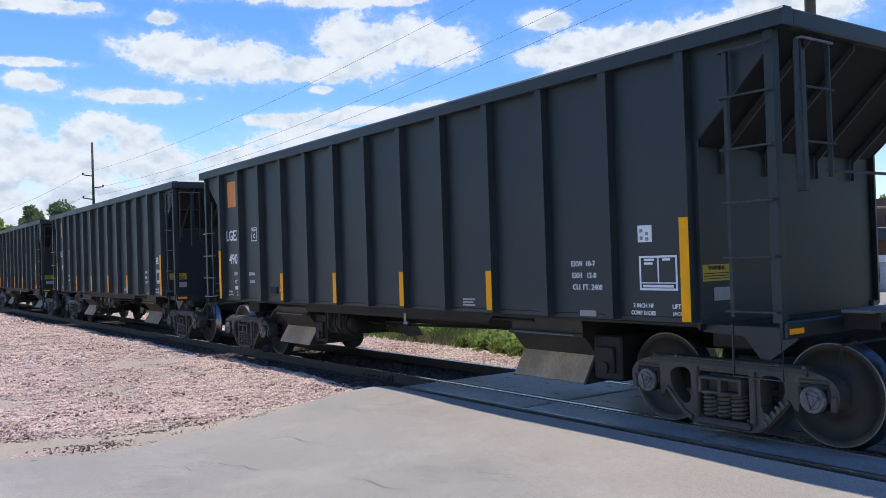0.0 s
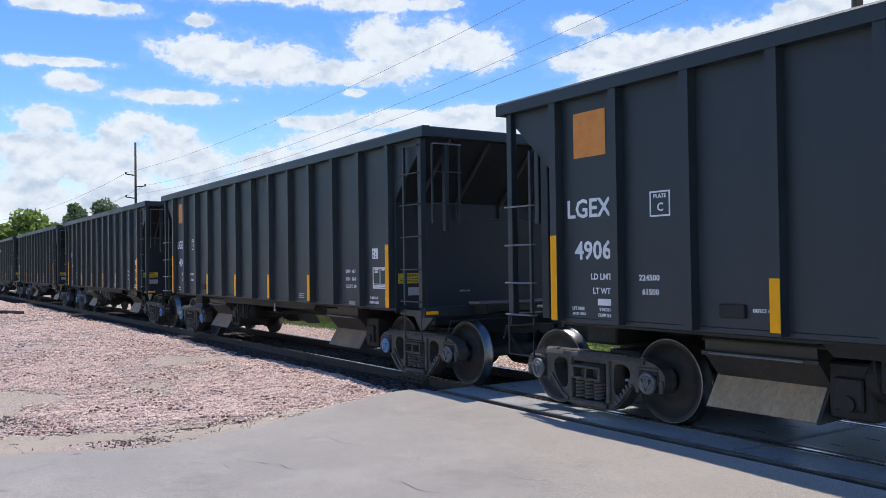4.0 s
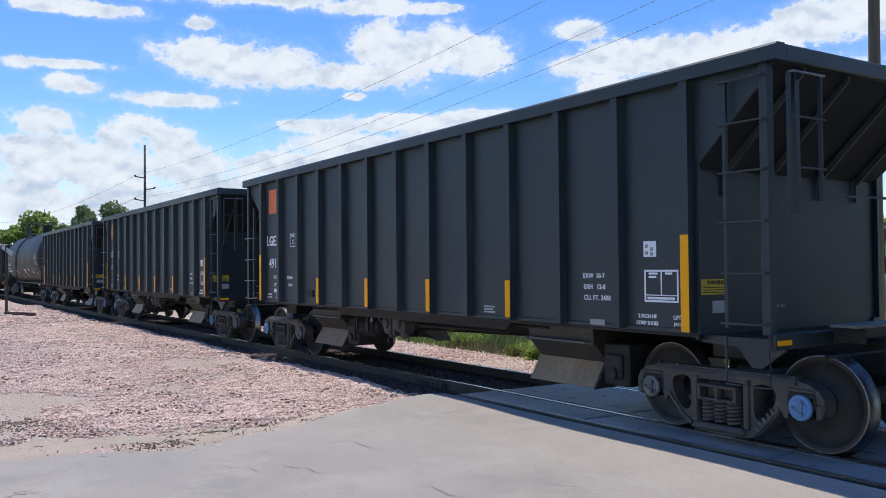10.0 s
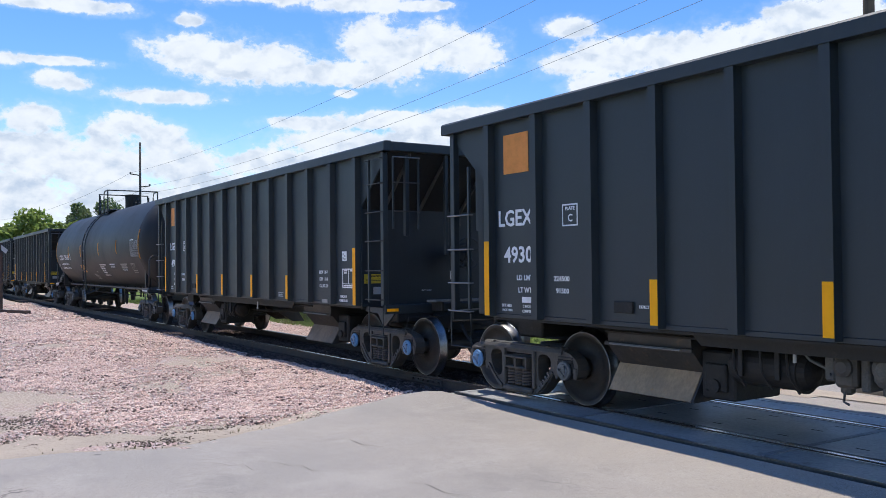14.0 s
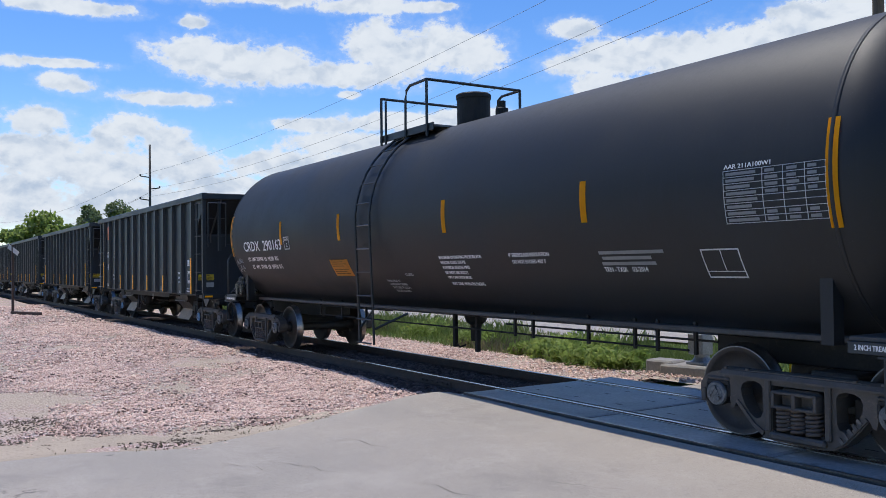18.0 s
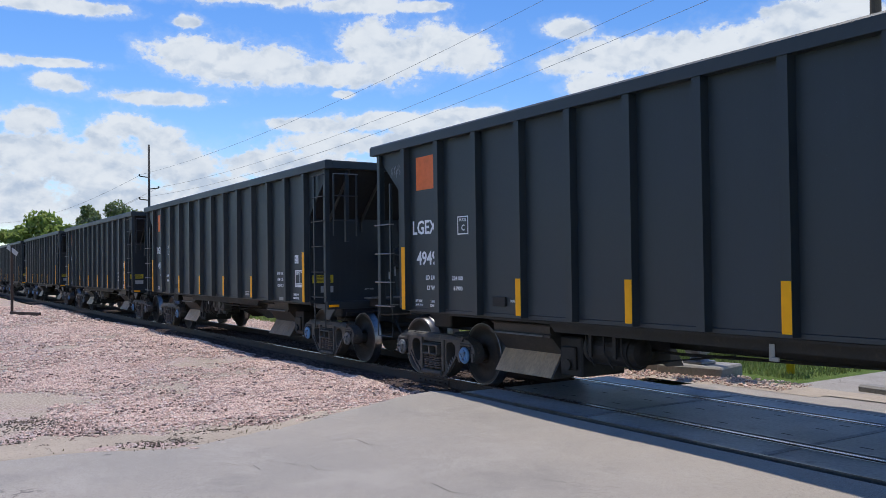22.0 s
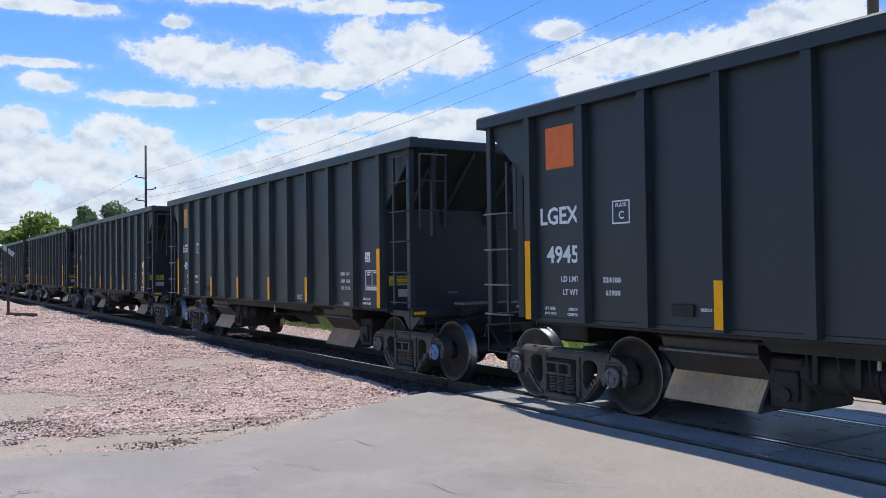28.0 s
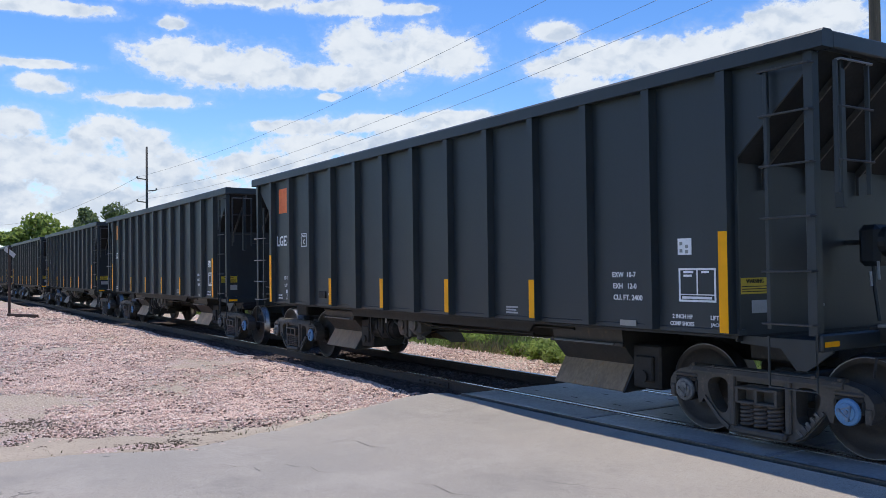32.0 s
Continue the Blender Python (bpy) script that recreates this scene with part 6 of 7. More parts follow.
    for u0, u1, z0, z1 in ((5.98, 6.43, 1.60, 1.615), (5.98, 6.43, 1.865, 1.88), (5.98, 5.995, 1.60, 1.88), (6.415, 6.43, 1.60, 1.88), (6.21, 6.22, 1.67, 1.87), (5.99, 6.42, 1.66, 1.668)):
        wrap("stencil_box", u0, u1, z0, z1, "white", "", 0.004, 3)
    # lettering on the leading head
    for body, v, z, h, w in (("CRDX  290163", -0.58, 2.83, 0.16, 0.98), ("CAPY  29180  US GAL", -0.50, 2.67, 0.075, 0.75), ("CAPY  110 455  L", -0.50, 2.53, 0.075, 0.62)):
        me = text_mesh(body, h, "white", w, 0.02).copy()
        co = np.zeros(len(me.vertices) * 3, np.float32)
        me.vertices.foreach_get("co", co)
        co = co.reshape(-1, 3)
        vv, zz = v + co[:, 0], z + co[:, 2]
        r = np.sqrt(vv ** 2 + (zz - zc) ** 2) / R
        me.vertices.foreach_set("co", np.stack([seam + deep * np.sqrt(np.maximum(0, 1 - r ** 2.5)) + 0.008 - co[:, 1], vv, zz], 1).ravel())
        me.update()
        part("lettering", me, "white", car)
    for u in (-8.2, 7.52):
        part("deck_edge", boxed(u - 0.02, u + 0.70, -1.475, -1.452, 1.0, 1.098, bevel=0.004), "black_post", car, "deck edge channel")
        lettering("2 INCH TREAD COND SHOES", 0.045, car, pose(u + 0.04, -1.478, 1.03), "white", 0.58)
    # chalk scrawl low on the trailing end
    rng = random.Random(7)
    bm = bmesh.new()
    for k in range(9):
        u, z = -7.36 + 0.085 * (k % 5) + rng.uniform(-0.03, 0.03), 1.92 - 0.18 * (k // 5) + rng.uniform(-0.04, 0.04)
        pts = []
        for i in range(6):
            a, b = u + 0.05 * math.sin(i * 2.1 + k), z + 0.05 * math.cos(i * 1.7 + 2 * k)
            pts.append((a, skin(0, b) - 0.004, b))
        tube(bm, pts, 0.004, 4)
    part("chalk_marks", bm, "white_dim", car, "thin scribbled chalk drawing")
    # ladder over the side
    us = (-1.03, -0.53)
    for u in us:
        bm = bmesh.new()
        pts = [(u, -1.58, 0.50), (u, -1.60, 1.2), (u, -1.64, 2.2), (u, -1.645, 2.6)]
        for k in range(8):
            a = radians(12 + 62 * k / 7)
            pts.append((u, -(R + 0.07) * math.cos(a), zc + (R + 0.07) * math.sin(a)))
        tube(bm, pts, 0.022, 6)
        lad = part("ladder", bm, "black_post", car, "curved side ladder")
    zs = [0.52, 0.9, 1.28, 1.66, 2.04, 2.42]
    for z in zs:
        bm = bmesh.new()
        tube(bm, [(us[0], -1.63, z), (us[1], -1.63, z)], 0.012, 5)
        part("rung", bm, "rung" if z > 2 else "black_post", lad, "round rung")
    for k in range(6):
        a = radians(10 + 12 * k)
        bm = bmesh.new()
        p = (-(R + 0.07) * math.cos(a), zc + (R + 0.07) * math.sin(a))
        tube(bm, [(us[0], *p), (us[1], *p)], 0.014, 5)
        part("rung", bm, "black_post", lad, "round rung")
    bm = bmesh.new()
    for u, d in ((us[0], -0.35), (us[1], 0.35)):
        tube(bm, [(u, -1.56, 0.75), (u + d, -1.15, 1.0)], 0.02, 5)
    part("ladder_brace", bm, "black_post", lad)
    # platform with railing on top
    zp = zc + R + 0.02
    plat = part("top_platform", boxed(-1.45, 0.2, -0.88, -0.42, zp - 0.13, zp - 0.09, bevel=0.006), "grate", car, "grated walkway beside the manway")
    part("walkway", boxed(-1.45, 0.2, 0.42, 0.88, zp - 0.13, zp - 0.09, bevel=0.006), "grate", plat)
    for s in (-1, 1):
        part("walkway_edge", boxed(-1.5, 0.25, *sorted((s * 0.885, s * 0.915)), zp - 0.19, zp - 0.07, bevel=0.006), "black_post", plat)
        for u, z0, z1, r in ((-1.41, -0.24, 0.58, 0.026), (-1.25, -0.24, 0.50, 0.022)):
            bm = bmesh.new()
            tube(bm, [(u, s * 0.93, zp + z0), (u, s * 0.93, zp + z1)], r, 6)
            part("railing_post", bm, "black_post", plat, "welded railing post")
        bm = bmesh.new()
        tube(bm, [(-0.58, s * 0.93, zp - 0.2), (-0.57, s * 0.93, zp + 0.42), (-0.53, s * 0.93, zp + 0.56), (-0.42, s * 0.93, zp + 0.62), (0.1, s * 0.93, zp + 0.63)], 0.024, 6)
        part("railing", bm, "black_post", plat, "bent tube railing")
        bm = bmesh.new()
        tube(bm, [(0.1, s * 0.93, zp - 0.28), (0.1, s * 0.93, zp + 0.64)], 0.026, 6)
        part("railing_post", bm, "black_post", plat, "welded railing post")
    for u, z in ((-1.41, 0.57), (0.1, 0.63)):
        bm = bmesh.new()
        tube(bm, [(u, -0.93, zp + z), (u, 0.93, zp + z)], 0.024, 6)
        part("cross_rail", bm, "black_post", plat)
    bm = bmesh.new()
    lathe(bm, [(-0.12, 0.275), (0.40, 0.275), (0.40, 0.29), (0.46, 0.29), (0.48, 0.27), (0.49, 0.0)], (0.06, 0, zp), 2, 32)
    part("manway", bm, "hose", car, "plain black cylindrical manway housing")
    bm = bmesh.new()
    lathe(bm, [(-0.1, 0.1), (0.12, 0.1), (0.14, 0.06), (0.24, 0.06), (0.25, 0.0)], (0.84, 0.0, zp), 2, 14)
    part("safety_valve", bm, "hose", car, "safety valve")
    # heater pipes and outlet under the belly
    bm = bmesh.new()
    for u0, u1, z in ((-4.6, -1.4, 0.98), (-4.6, 5.2, 0.80), (1.9, 5.6, 0.92)):
        tube(bm, [(u0, -0.75, z), (u1, -0.75, z)], 0.013, 5)
    for u in (-4.4, -3.4, -2.4, 2.1, 2.5, 3.6, 4.4, 4.75, 5.3):
        box(bm, u - 0.02, u + 0.02, -0.77, -0.73, 0.76, 1.13, 0.004)
    part("brake_pipe", bm, "hose", car, "brake pipe on hangers")
    bm = bmesh.new()
    lathe(bm, [(0.0, 0.10), (0.06, 0.17), (0.16, 0.20), (0.36, 0.26)], (0.05, 0, 0.78), 2, 16)
    lathe(bm, [(-0.26, 0.085), (-0.05, 0.09), (0.0, 0.10)], (0.05, 0, 0.78), 2, 14)
    box(bm, -0.06, 0.01, -0.39, -0.32, 0.44, 1.14, 0.01)
    box(bm, 0.575, 0.645, -0.39, -0.32, 0.40, 1.14, 0.01)
    box(bm, -0.35, 0.80, -0.30, 0.30, 1.03, 1.13, 0.03)
    tube(bm, [(-0.02, -0.35, 0.5), (0.1, -0.35, 0.44), (0.2, -0.3, 0.48)], 0.014, 5)
    part("outlet_valve", bm, "hose", car, "bottom outlet and heater pipes")
    gather(car, -116.38)
    return car


make_tank()


# ---- beside and behind the track ----
def make_signal():
    """Crossing signal mast on its concrete base."""
    x, y, g = -9.33, 10.78, lie(-9.33, 10.78)
    base = tagged(part("signal_base", boxed(-0.55, 0.55, -0.38, 0.38, -0.1, 0.20, bevel=0.03), "slab", at=pose(x, y, g, 0, 0, 14)), "rough concrete foundation block", "foundation")
    tagged(part("concrete_block", boxed(-0.26, 0.26, -0.2, 0.2, -0.05, 0.24, bevel=0.03), "slab", at=pose(x - 0.62, y - 0.16, g, 0, 0, 8)), "chipped concrete block beside the foundation", "block")
    sig = thing("crossing_signal", "silver crossing signal mast with red lamps and crossed boards", "signal", at=pose(x, y, g + 0.20))
    bm = bmesh.new()
    box(bm, -0.19, 0.19, -0.17, 0.17, 0.0, 0.05, 0.01)
    lathe(bm, [(0.05, 0.16), (0.12, 0.12), (0.46, 0.10)], (0, 0, 0), 2, 16)
    part("foot", bm, "silver", sig, "cast aluminium foot")
    part("junction_box", boxed(-0.15, 0.15, -0.17, 0.10, 0.16, 0.50, bevel=0.02), "silver", sig, "grey junction box")
    bm = bmesh.new()
    lathe(bm, [(0.4, 0.075), (0.9, 0.068), (4.30, 0.066)], (0, 0, 0), 2, 16)
    part("mast", bm, "silver", sig, "round mast")
    bm = bmesh.new()
    lathe(bm, [(4.28, 0.066), (4.28, 0.078), (4.36, 0.078), (4.38, 0.05), (4.39, 0.0)], (0, 0, 0), 2, 16)
    part("mast_cap", bm, "silver", sig, "grey mast cap")
    face = pose(0, 0, 0, 0, 0, 40)
    for a in (45, -45):
        bm = bmesh.new()
        box(bm, -0.64, 0.64, -0.085, -0.075, -0.115, 0.115)
        board = part("crossbuck_board", bm, "white", sig, "white crossing board", at=face @ pose(0.1, -0.012 * (a > 0), 3.76, 0, a, 0))
        lettering("RAILROAD" if a > 0 else "CROSSING", 0.13, board, pose(-0.56, -0.09, -0.065), "ink", 1.12)
    bm = bmesh.new()
    tube(bm, [(-0.80, -0.07, 2.62), (0.80, -0.07, 2.62)], 0.03, 8)
    part("lamp_arm", bm, "silver", sig, at=face)
    # two lamps towards the road on this side, one turned away
    for x, away in ((-0.74, False), (0.0, False), (0.74, True)):
        turn = face @ pose(x, -0.05, 2.62, 0, 0, 180 if away else -12)
        bm = bmesh.new()
        lathe(bm, [(-0.14, 0.245), (-0.152, 0.245), (-0.152, 0.0)], (0, 0, 0), 1, 28)
        back = part("lamp_background", bm, "hose", sig, "black round background", at=turn)
        bm = bmesh.new()
        lathe(bm, [(-0.16, 0.11), (-0.18, 0.105), (-0.195, 0.06), (-0.20, 0.0)], (0, 0, 0), 1, 24)
        part("lens", bm, "lens_on" if x < -0.1 else "lens", back, "red lamp lens", smooth=True)
        bm = bmesh.new()
        rim = [(0.12 * math.cos(q), 0.12 * math.sin(q)) for q in np.linspace(-0.3, math.pi + 0.3, 14)]
        for (a0, b0), (a1, b1) in zip(rim, rim[1:]):
            vs = [bm.verts.new(p) for p in ((a0, -0.16, b0), (a1, -0.16, b1), (a1, -0.40, b1), (a0, -0.40, b0))]
            bm.faces.new(vs)
        bmesh.ops.solidify(bm, geom=bm.faces[:], thickness=0.004)
        part("hood", bm, "hose", back, "black lamp hood")
        bm = bmesh.new()
        lathe(bm, [(-0.14, 0.13), (0.02, 0.12), (0.05, 0.07), (0.06, 0.0)], (0, 0, 0), 1, 18)
        part("lamp_housing", bm, "silver", back, "silver lamp housing", smooth=True)
    bm = bmesh.new()
    lathe(bm, [(0.0, 0.065), (1.05, 0.065), (1.09, 0.04), (1.1, 0.0)], (0, 0, 0), 2, 14)
    tagged(part("bollard", bm, "bollard", at=pose(-8.62, 12.1, lie(-8.62, 12.1)), smooth=True), "yellow painted steel bollard", "bollard")
    kerb = bmesh.new()
    box(kerb, -1.2, 1.0, -0.12, 0.12, -0.1, 0.10, 0.03)
    tagged(part("kerb", kerb, "slab", at=pose(-5.7, 11.15, lie(-5.7, 11.15), 0, 0, -6)), "short worn concrete kerb", "kerb", kind="structure")


make_signal()


def make_poles():
    # near timber pole
    near = thing("utility_pole", "weathered timber utility pole with hardware", "utility pole", "utility poles", at=pose(-12.58, 21.4, lie(-12.6, 21.4)))
    bm = bmesh.new()
    tube(bm, [(0, 0, -0.2), (0.02, 0, 4), (0.05, 0.02, 9), (0.06, 0.02, 13.6)], 0.175, 14, 0.12)
    part("shaft", bm, "wood_pole", near, "weathered round shaft", smooth=True)
    for z in (10.2, 11.5, 13.0):
        part("crossarm", boxed(-0.9, 0.9, -0.06, 0.06, z - 0.06, z + 0.06, bevel=0.01), "wood_pole", near, at=pose(0, -0.2, 0, 0, 0, 80))
    bm = bmesh.new()
    for z in (5.75, 5.95):
        tube(bm, [(-0.12, -0.1, z), (-0.22, -0.16, z), (-0.22, -0.16, z + 0.16)], 0.025, 6)
        lathe(bm, [(0, 0.04), (0.03, 0.06), (0.06, 0.04), (0.09, 0.06), (0.12, 0.03)], (-0.22, -0.16, z + 0.12), 2, 10)
    part("insulator_bracket", bm, "silver", near, "small insulators on a bracket")
    far = thing("utility_pole", "tall thin distant utility pole with short arms", "utility pole", "utility poles", at=pose(-72.92, 17.54, -0.3))
    bm = bmesh.new()
    tube(bm, [(0, 0, 0), (0, 0, 12.44)], 0.125, 10, 0.085)
    part("shaft", bm, "far_pole", far, smooth=True)
    for z, s in ((9.8, -1), (8.85, 1), (7.9, -1)):
        bm = bmesh.new()
        tube(bm, [(0, 0, z - 0.1), (0.1 * s, 0.75 * s, z)], 0.05, 6)
        lathe(bm, [(0, 0.07), (0.15, 0.07)], (0.1 * s, 0.75 * s, z), 2, 8)
        part("arm", bm, "far_pole", far, "short insulator arm")
    a = [(-72.9, 16.84, 9.6), (-72.9, 18.29, 8.6), (-72.9, 16.84, 7.7)]
    b = [(-12.53, 21.0, 12.9), (-12.53, 21.6, 11.3), (-12.53, 20.8, 10.1)]
    for p, q in zip(a, b):
        for far_end in (False, True):
            p1 = Vector(p)
            q1 = Vector(q) if not far_end else p1 + Vector((-58, -6 if p[1] < 17.5 else -4.5, -1.2))
            bm = bmesh.new()
            pts = []
            for k in range(25):
                s = k / 24
                v = p1.lerp(q1, s)
                v.z -= 4 * s * (1 - s) * 1.1
                pts.append(v)
            tube(bm, pts, 0.008 if not far_end else 0.012, 4)
            tagged(part("overhead_wire", bm, "wire"), "thin grey overhead wire between poles", "wire", "overhead wires")
        q2 = Vector(q) + Vector((40, 2.5, 0.2))
        bm = bmesh.new()
        tube(bm, [Vector(q).lerp(q2, k / 12) - Vector((0, 0, 4 * k / 12 * (1 - k / 12) * 0.9)) for k in range(13)], 0.008, 4)
        tagged(part("overhead_wire", bm, "wire"), "thin grey overhead wire between poles", "wire", "overhead wires")


make_poles()


def make_left_distance():
    post = thing("crossing_sign", "weathered white crossed-board sign on a dark post", "sign", at=pose(-39.5, 3.95, -0.12))
    bm = bmesh.new()
    box(bm, -0.05, 0.05, -0.05, 0.05, -0.05, 2.95, 0.008)
    part("post", bm, "rail", post, "dark rusty post")
    part("board", boxed(-0.30, 0.30, -0.07, -0.05, -0.09, 0.09, bevel=0.004), "white_dim", post, "slanting white board", at=pose(0.02, 0.06, 2.74, 0, 33, 42))
    for k, (x, y, l, r) in enumerate(((-38.2, 4.3, 1.5, 40),)):
        bm = bmesh.new()
        box(bm, -l / 2, l / 2, -0.06, 0.06, 0.0, 0.14, 0.02)
        tagged(part("old_rail", bm, "rail", at=pose(x, y, gravel_lie(x, y) + 0.02, 0, 1.5, r)), "rusty old rail lying on the gravel", "rail")


make_left_distance()


def leaf_cloud(blobs, count, size, seed):
    """Small leaf cards spread through lumpy volumes."""
    rng = np.random.default_rng(seed)
    blobs = np.array(blobs)
    w = blobs[:, 3] ** 2
    pick = rng.choice(len(blobs), count, p=w / w.sum())
    d = rng.normal(size=(count, 3))
    d /= np.linalg.norm(d, axis=1)[:, None]
    r = rng.uniform(0.55, 1.08, count) ** 0.6
    lump = 1 + 0.22 * np.sin(5 * d[:, 0] + pick) * np.cos(4 * d[:, 2] + 2 * pick)
    p = blobs[pick, :3] + d * (blobs[pick, 3] * r * lump)[:, None] * np.array([1, 1, 0.85])
    u = rng.normal(size=(count, 3))
    u /= np.linalg.norm(u, axis=1)[:, None]
    v = np.cross(u, rng.normal(size=(count, 3)))
    v /= np.linalg.norm(v, axis=1)[:, None]
    s = size * rng.uniform(0.6, 1.4, count)[:, None]
    quad = np.stack([p - u * s, p - v * s * 0.6, p + u * s, p + v * s * 0.6], 1).reshape(-1, 3)
    return quad, np.arange(count * 4).reshape(-1, 4)


def make_tree(x, y, base, height, spread, material, seed, label, leaves=4200, size=0.2):
    rng = random.Random(seed)
    tree = thing("tree", label, "tree", "trees behind the train", at=pose(x, y, base))
    bm = bmesh.new()
    h = height
    tube(bm, [(0, 0, 0), (0.1, 0.05, h * 0.25), (0.0, 0.1, h * 0.55)], 0.03 * h, 8, 0.015 * h)
    blobs = []
    for k in range(9):
        a = rng.uniform(0, 6.28)
        rr = spread * rng.uniform(0.25, 0.75)
        top = Vector((rr * math.cos(a), rr * math.sin(a), h * rng.uniform(0.5, 0.88)))
        tube(bm, [(0, 0.05, h * rng.uniform(0.2, 0.45)), tuple(top * 0.6 + Vector((0, 0, h * 0.12))), tuple(top)], 0.012 * h, 5, 0.004 * h)
        blobs.append((*top, spread * rng.uniform(0.26, 0.46)))
    blobs.append((0, 0, h - spread * 0.42, spread * 0.42))
    blobs.append((0, 0, h * 0.55, spread * 0.55))
    part("trunk", bm, "bark", tree, "trunk with limbs", smooth=True)
    v, f = leaf_cloud(blobs, leaves, size, seed)
    ob = new("crown", mesh_from_arrays("crown", v, f, material))
    ob.parent = tree
    return tree


def make_trees():
    left = ((-94, 10.2, 6.8, 2.4, "leaf"), (-94.5, 12.8, 8.2, 2.9, "leaf"), (-95, 16.4, 7.2, 2.6, "leaf"), (-99, 7.2, 6.2, 2.4, "leaf"),
            (-128, 22.3, 11.4, 2.2, "leaf_dark"), (-127.5, 26.2, 12.2, 3.2, "leaf_dark"), (-130, 29.6, 11.0, 3.2, "leaf_dark"), (-99, 19.5, 6.8, 2.8, "leaf"))
    for k, (x, y, h, s, m) in enumerate(left):
        make_tree(x, y, -0.4, h, s, m, 20 + k, "leafy green tree in full sun" if m == "leaf" else "darker green tree standing farther off", 3600, 0.22)
    for k in range(16):
        a = radians(112 + 2.6 * k)
        d = 118 + 18 * ((k * 7) % 5) / 5
        make_tree(d * math.cos(a), d * math.sin(a), -1.6, 8.6 + 2.2 * ((k * 3) % 4) / 3, 4.4, "leaf_dark" if k % 3 else "leaf", 60 + k, "green street tree behind the shops", 1700, 0.38)


make_trees()


def make_grass():
    rng = np.random.default_rng(5)

    def blades(name, label, k, x0, x1, y0, y1, hgt, material, keep, width=0.012):
        x, y = rng.uniform(x0, x1, k), rng.uniform(y0, y1, k)
        ok = np.array([keep(a, b) for a, b in zip(x, y)])
        x, y = x[ok], y[ok]
        k = len(x)
        z = np.array([lie(a, b) for a, b in zip(x, y)]) - 0.03
        h = hgt * rng.uniform(0.4, 1.25, k)
        a = rng.uniform(0, 2 * np.pi, k)
        w = width * rng.uniform(0.6, 1.5, k)
        dx, dy = np.cos(a) * w, np.sin(a) * w
        lx, ly = rng.normal(0, 0.28, k) * h, rng.normal(0, 0.28, k) * h
        p0 = np.stack([x - dx, y - dy, z], 1)
        p1 = np.stack([x + dx, y + dy, z], 1)
        p2 = np.stack([x + dx * 0.6 + lx * 0.4, y + dy * 0.6 + ly * 0.4, z + h * 0.6], 1)
        p3 = np.stack([x + lx, y + ly, z + h], 1)
        v = np.stack([p0, p1, p2, p3], 1).reshape(-1, 3)
        ob = new(name, mesh_from_arrays(name, v, np.arange(4 * k).reshape(-1, 4), material))
        tagged(ob, label, "grass", kind="stuff")

    wave = lambda x, y: noise.noise(Vector((x * 0.35, y * 0.6, 1.0)))
    blades("grass", "rough green grass beyond the track", 46000, -50, -9.9, 10.7, 15.0, 0.13, "grass",
           lambda x, y: y < 14.0 + 0.055 * (-9 - x) and rng.random() < 0.8 + wave(x, y))
    blades("tall_grass", "tall seeding grass along the lot", 9000, -40, -10.6, 11.6, 14.2, 0.36, "grass", lambda x, y: wave(x * 1.5, y) > 0.0 and y < 14.0 + 0.055 * (-9 - x), 0.009)
    blades("dry_grass", "patches of dry brown grass", 8000, -34, -12.5, 10.7, 12.3, 0.22, "dry_grass", lambda x, y: wave(x * 0.7 + 9, y) > 0.12)
    blades("lawn_grass", "mown green lawn strip", 20000, -12.2, -4.0, 11.7, 17.2, 0.07, "grass", lambda x, y: x < -8.9 or y > 11.6 and x < -8.2, 0.012)
    blades("weeds", "small weeds at the road's edge", 900, -9.9, -8.5, 1.2, 4.6, 0.05, "dry_grass", lambda x, y: abs(x - road_edge(y) + 0.12) < 0.16 and noise.noise(Vector((y * 1.6, 0, 3))) > 0.0, 0.007)
    # broad-leaved bright weeds in clumps
    for k, (x, y, r, h) in enumerate(((-12.6, 10.9, 0.5, 0.32), (-12.0, 10.8, 0.45, 0.30), (-11.4, 10.75, 0.4, 0.30), (-13.3, 11.0, 0.5, 0.34), (-14.1, 11.1, 0.45, 0.28), (-11.0, 10.95, 0.32, 0.36), (-13.6, 11.6, 0.55, 0.42), (-12.7, 11.7, 0.5, 0.45), (-16.6, 11.4, 0.6, 0.35), (-19.4, 11.8, 0.7, 0.4))):
        bl = [(r * 0.7 * math.cos(i * 2.4) * (i / 7) ** 0.5, r * 0.7 * math.sin(i * 2.4) * (i / 7) ** 0.5, h * (0.35 + 0.4 * ((i * 3) % 5) / 5), r * 0.38) for i in range(8)]
        v, f = leaf_cloud(bl, 700, 0.05, 200 + k)
        v[:, 2] = np.maximum(v[:, 2], 0.0)
        ob = new("weed_clump", mesh_from_arrays("weed_clump", v, f, "leaf"))
        ob.matrix_basis = pose(x, y, lie(x, y) - 0.05)
        tagged(ob, "bright green broad-leaved weed clump on the verge", "weed", "weed clumps")


make_grass()


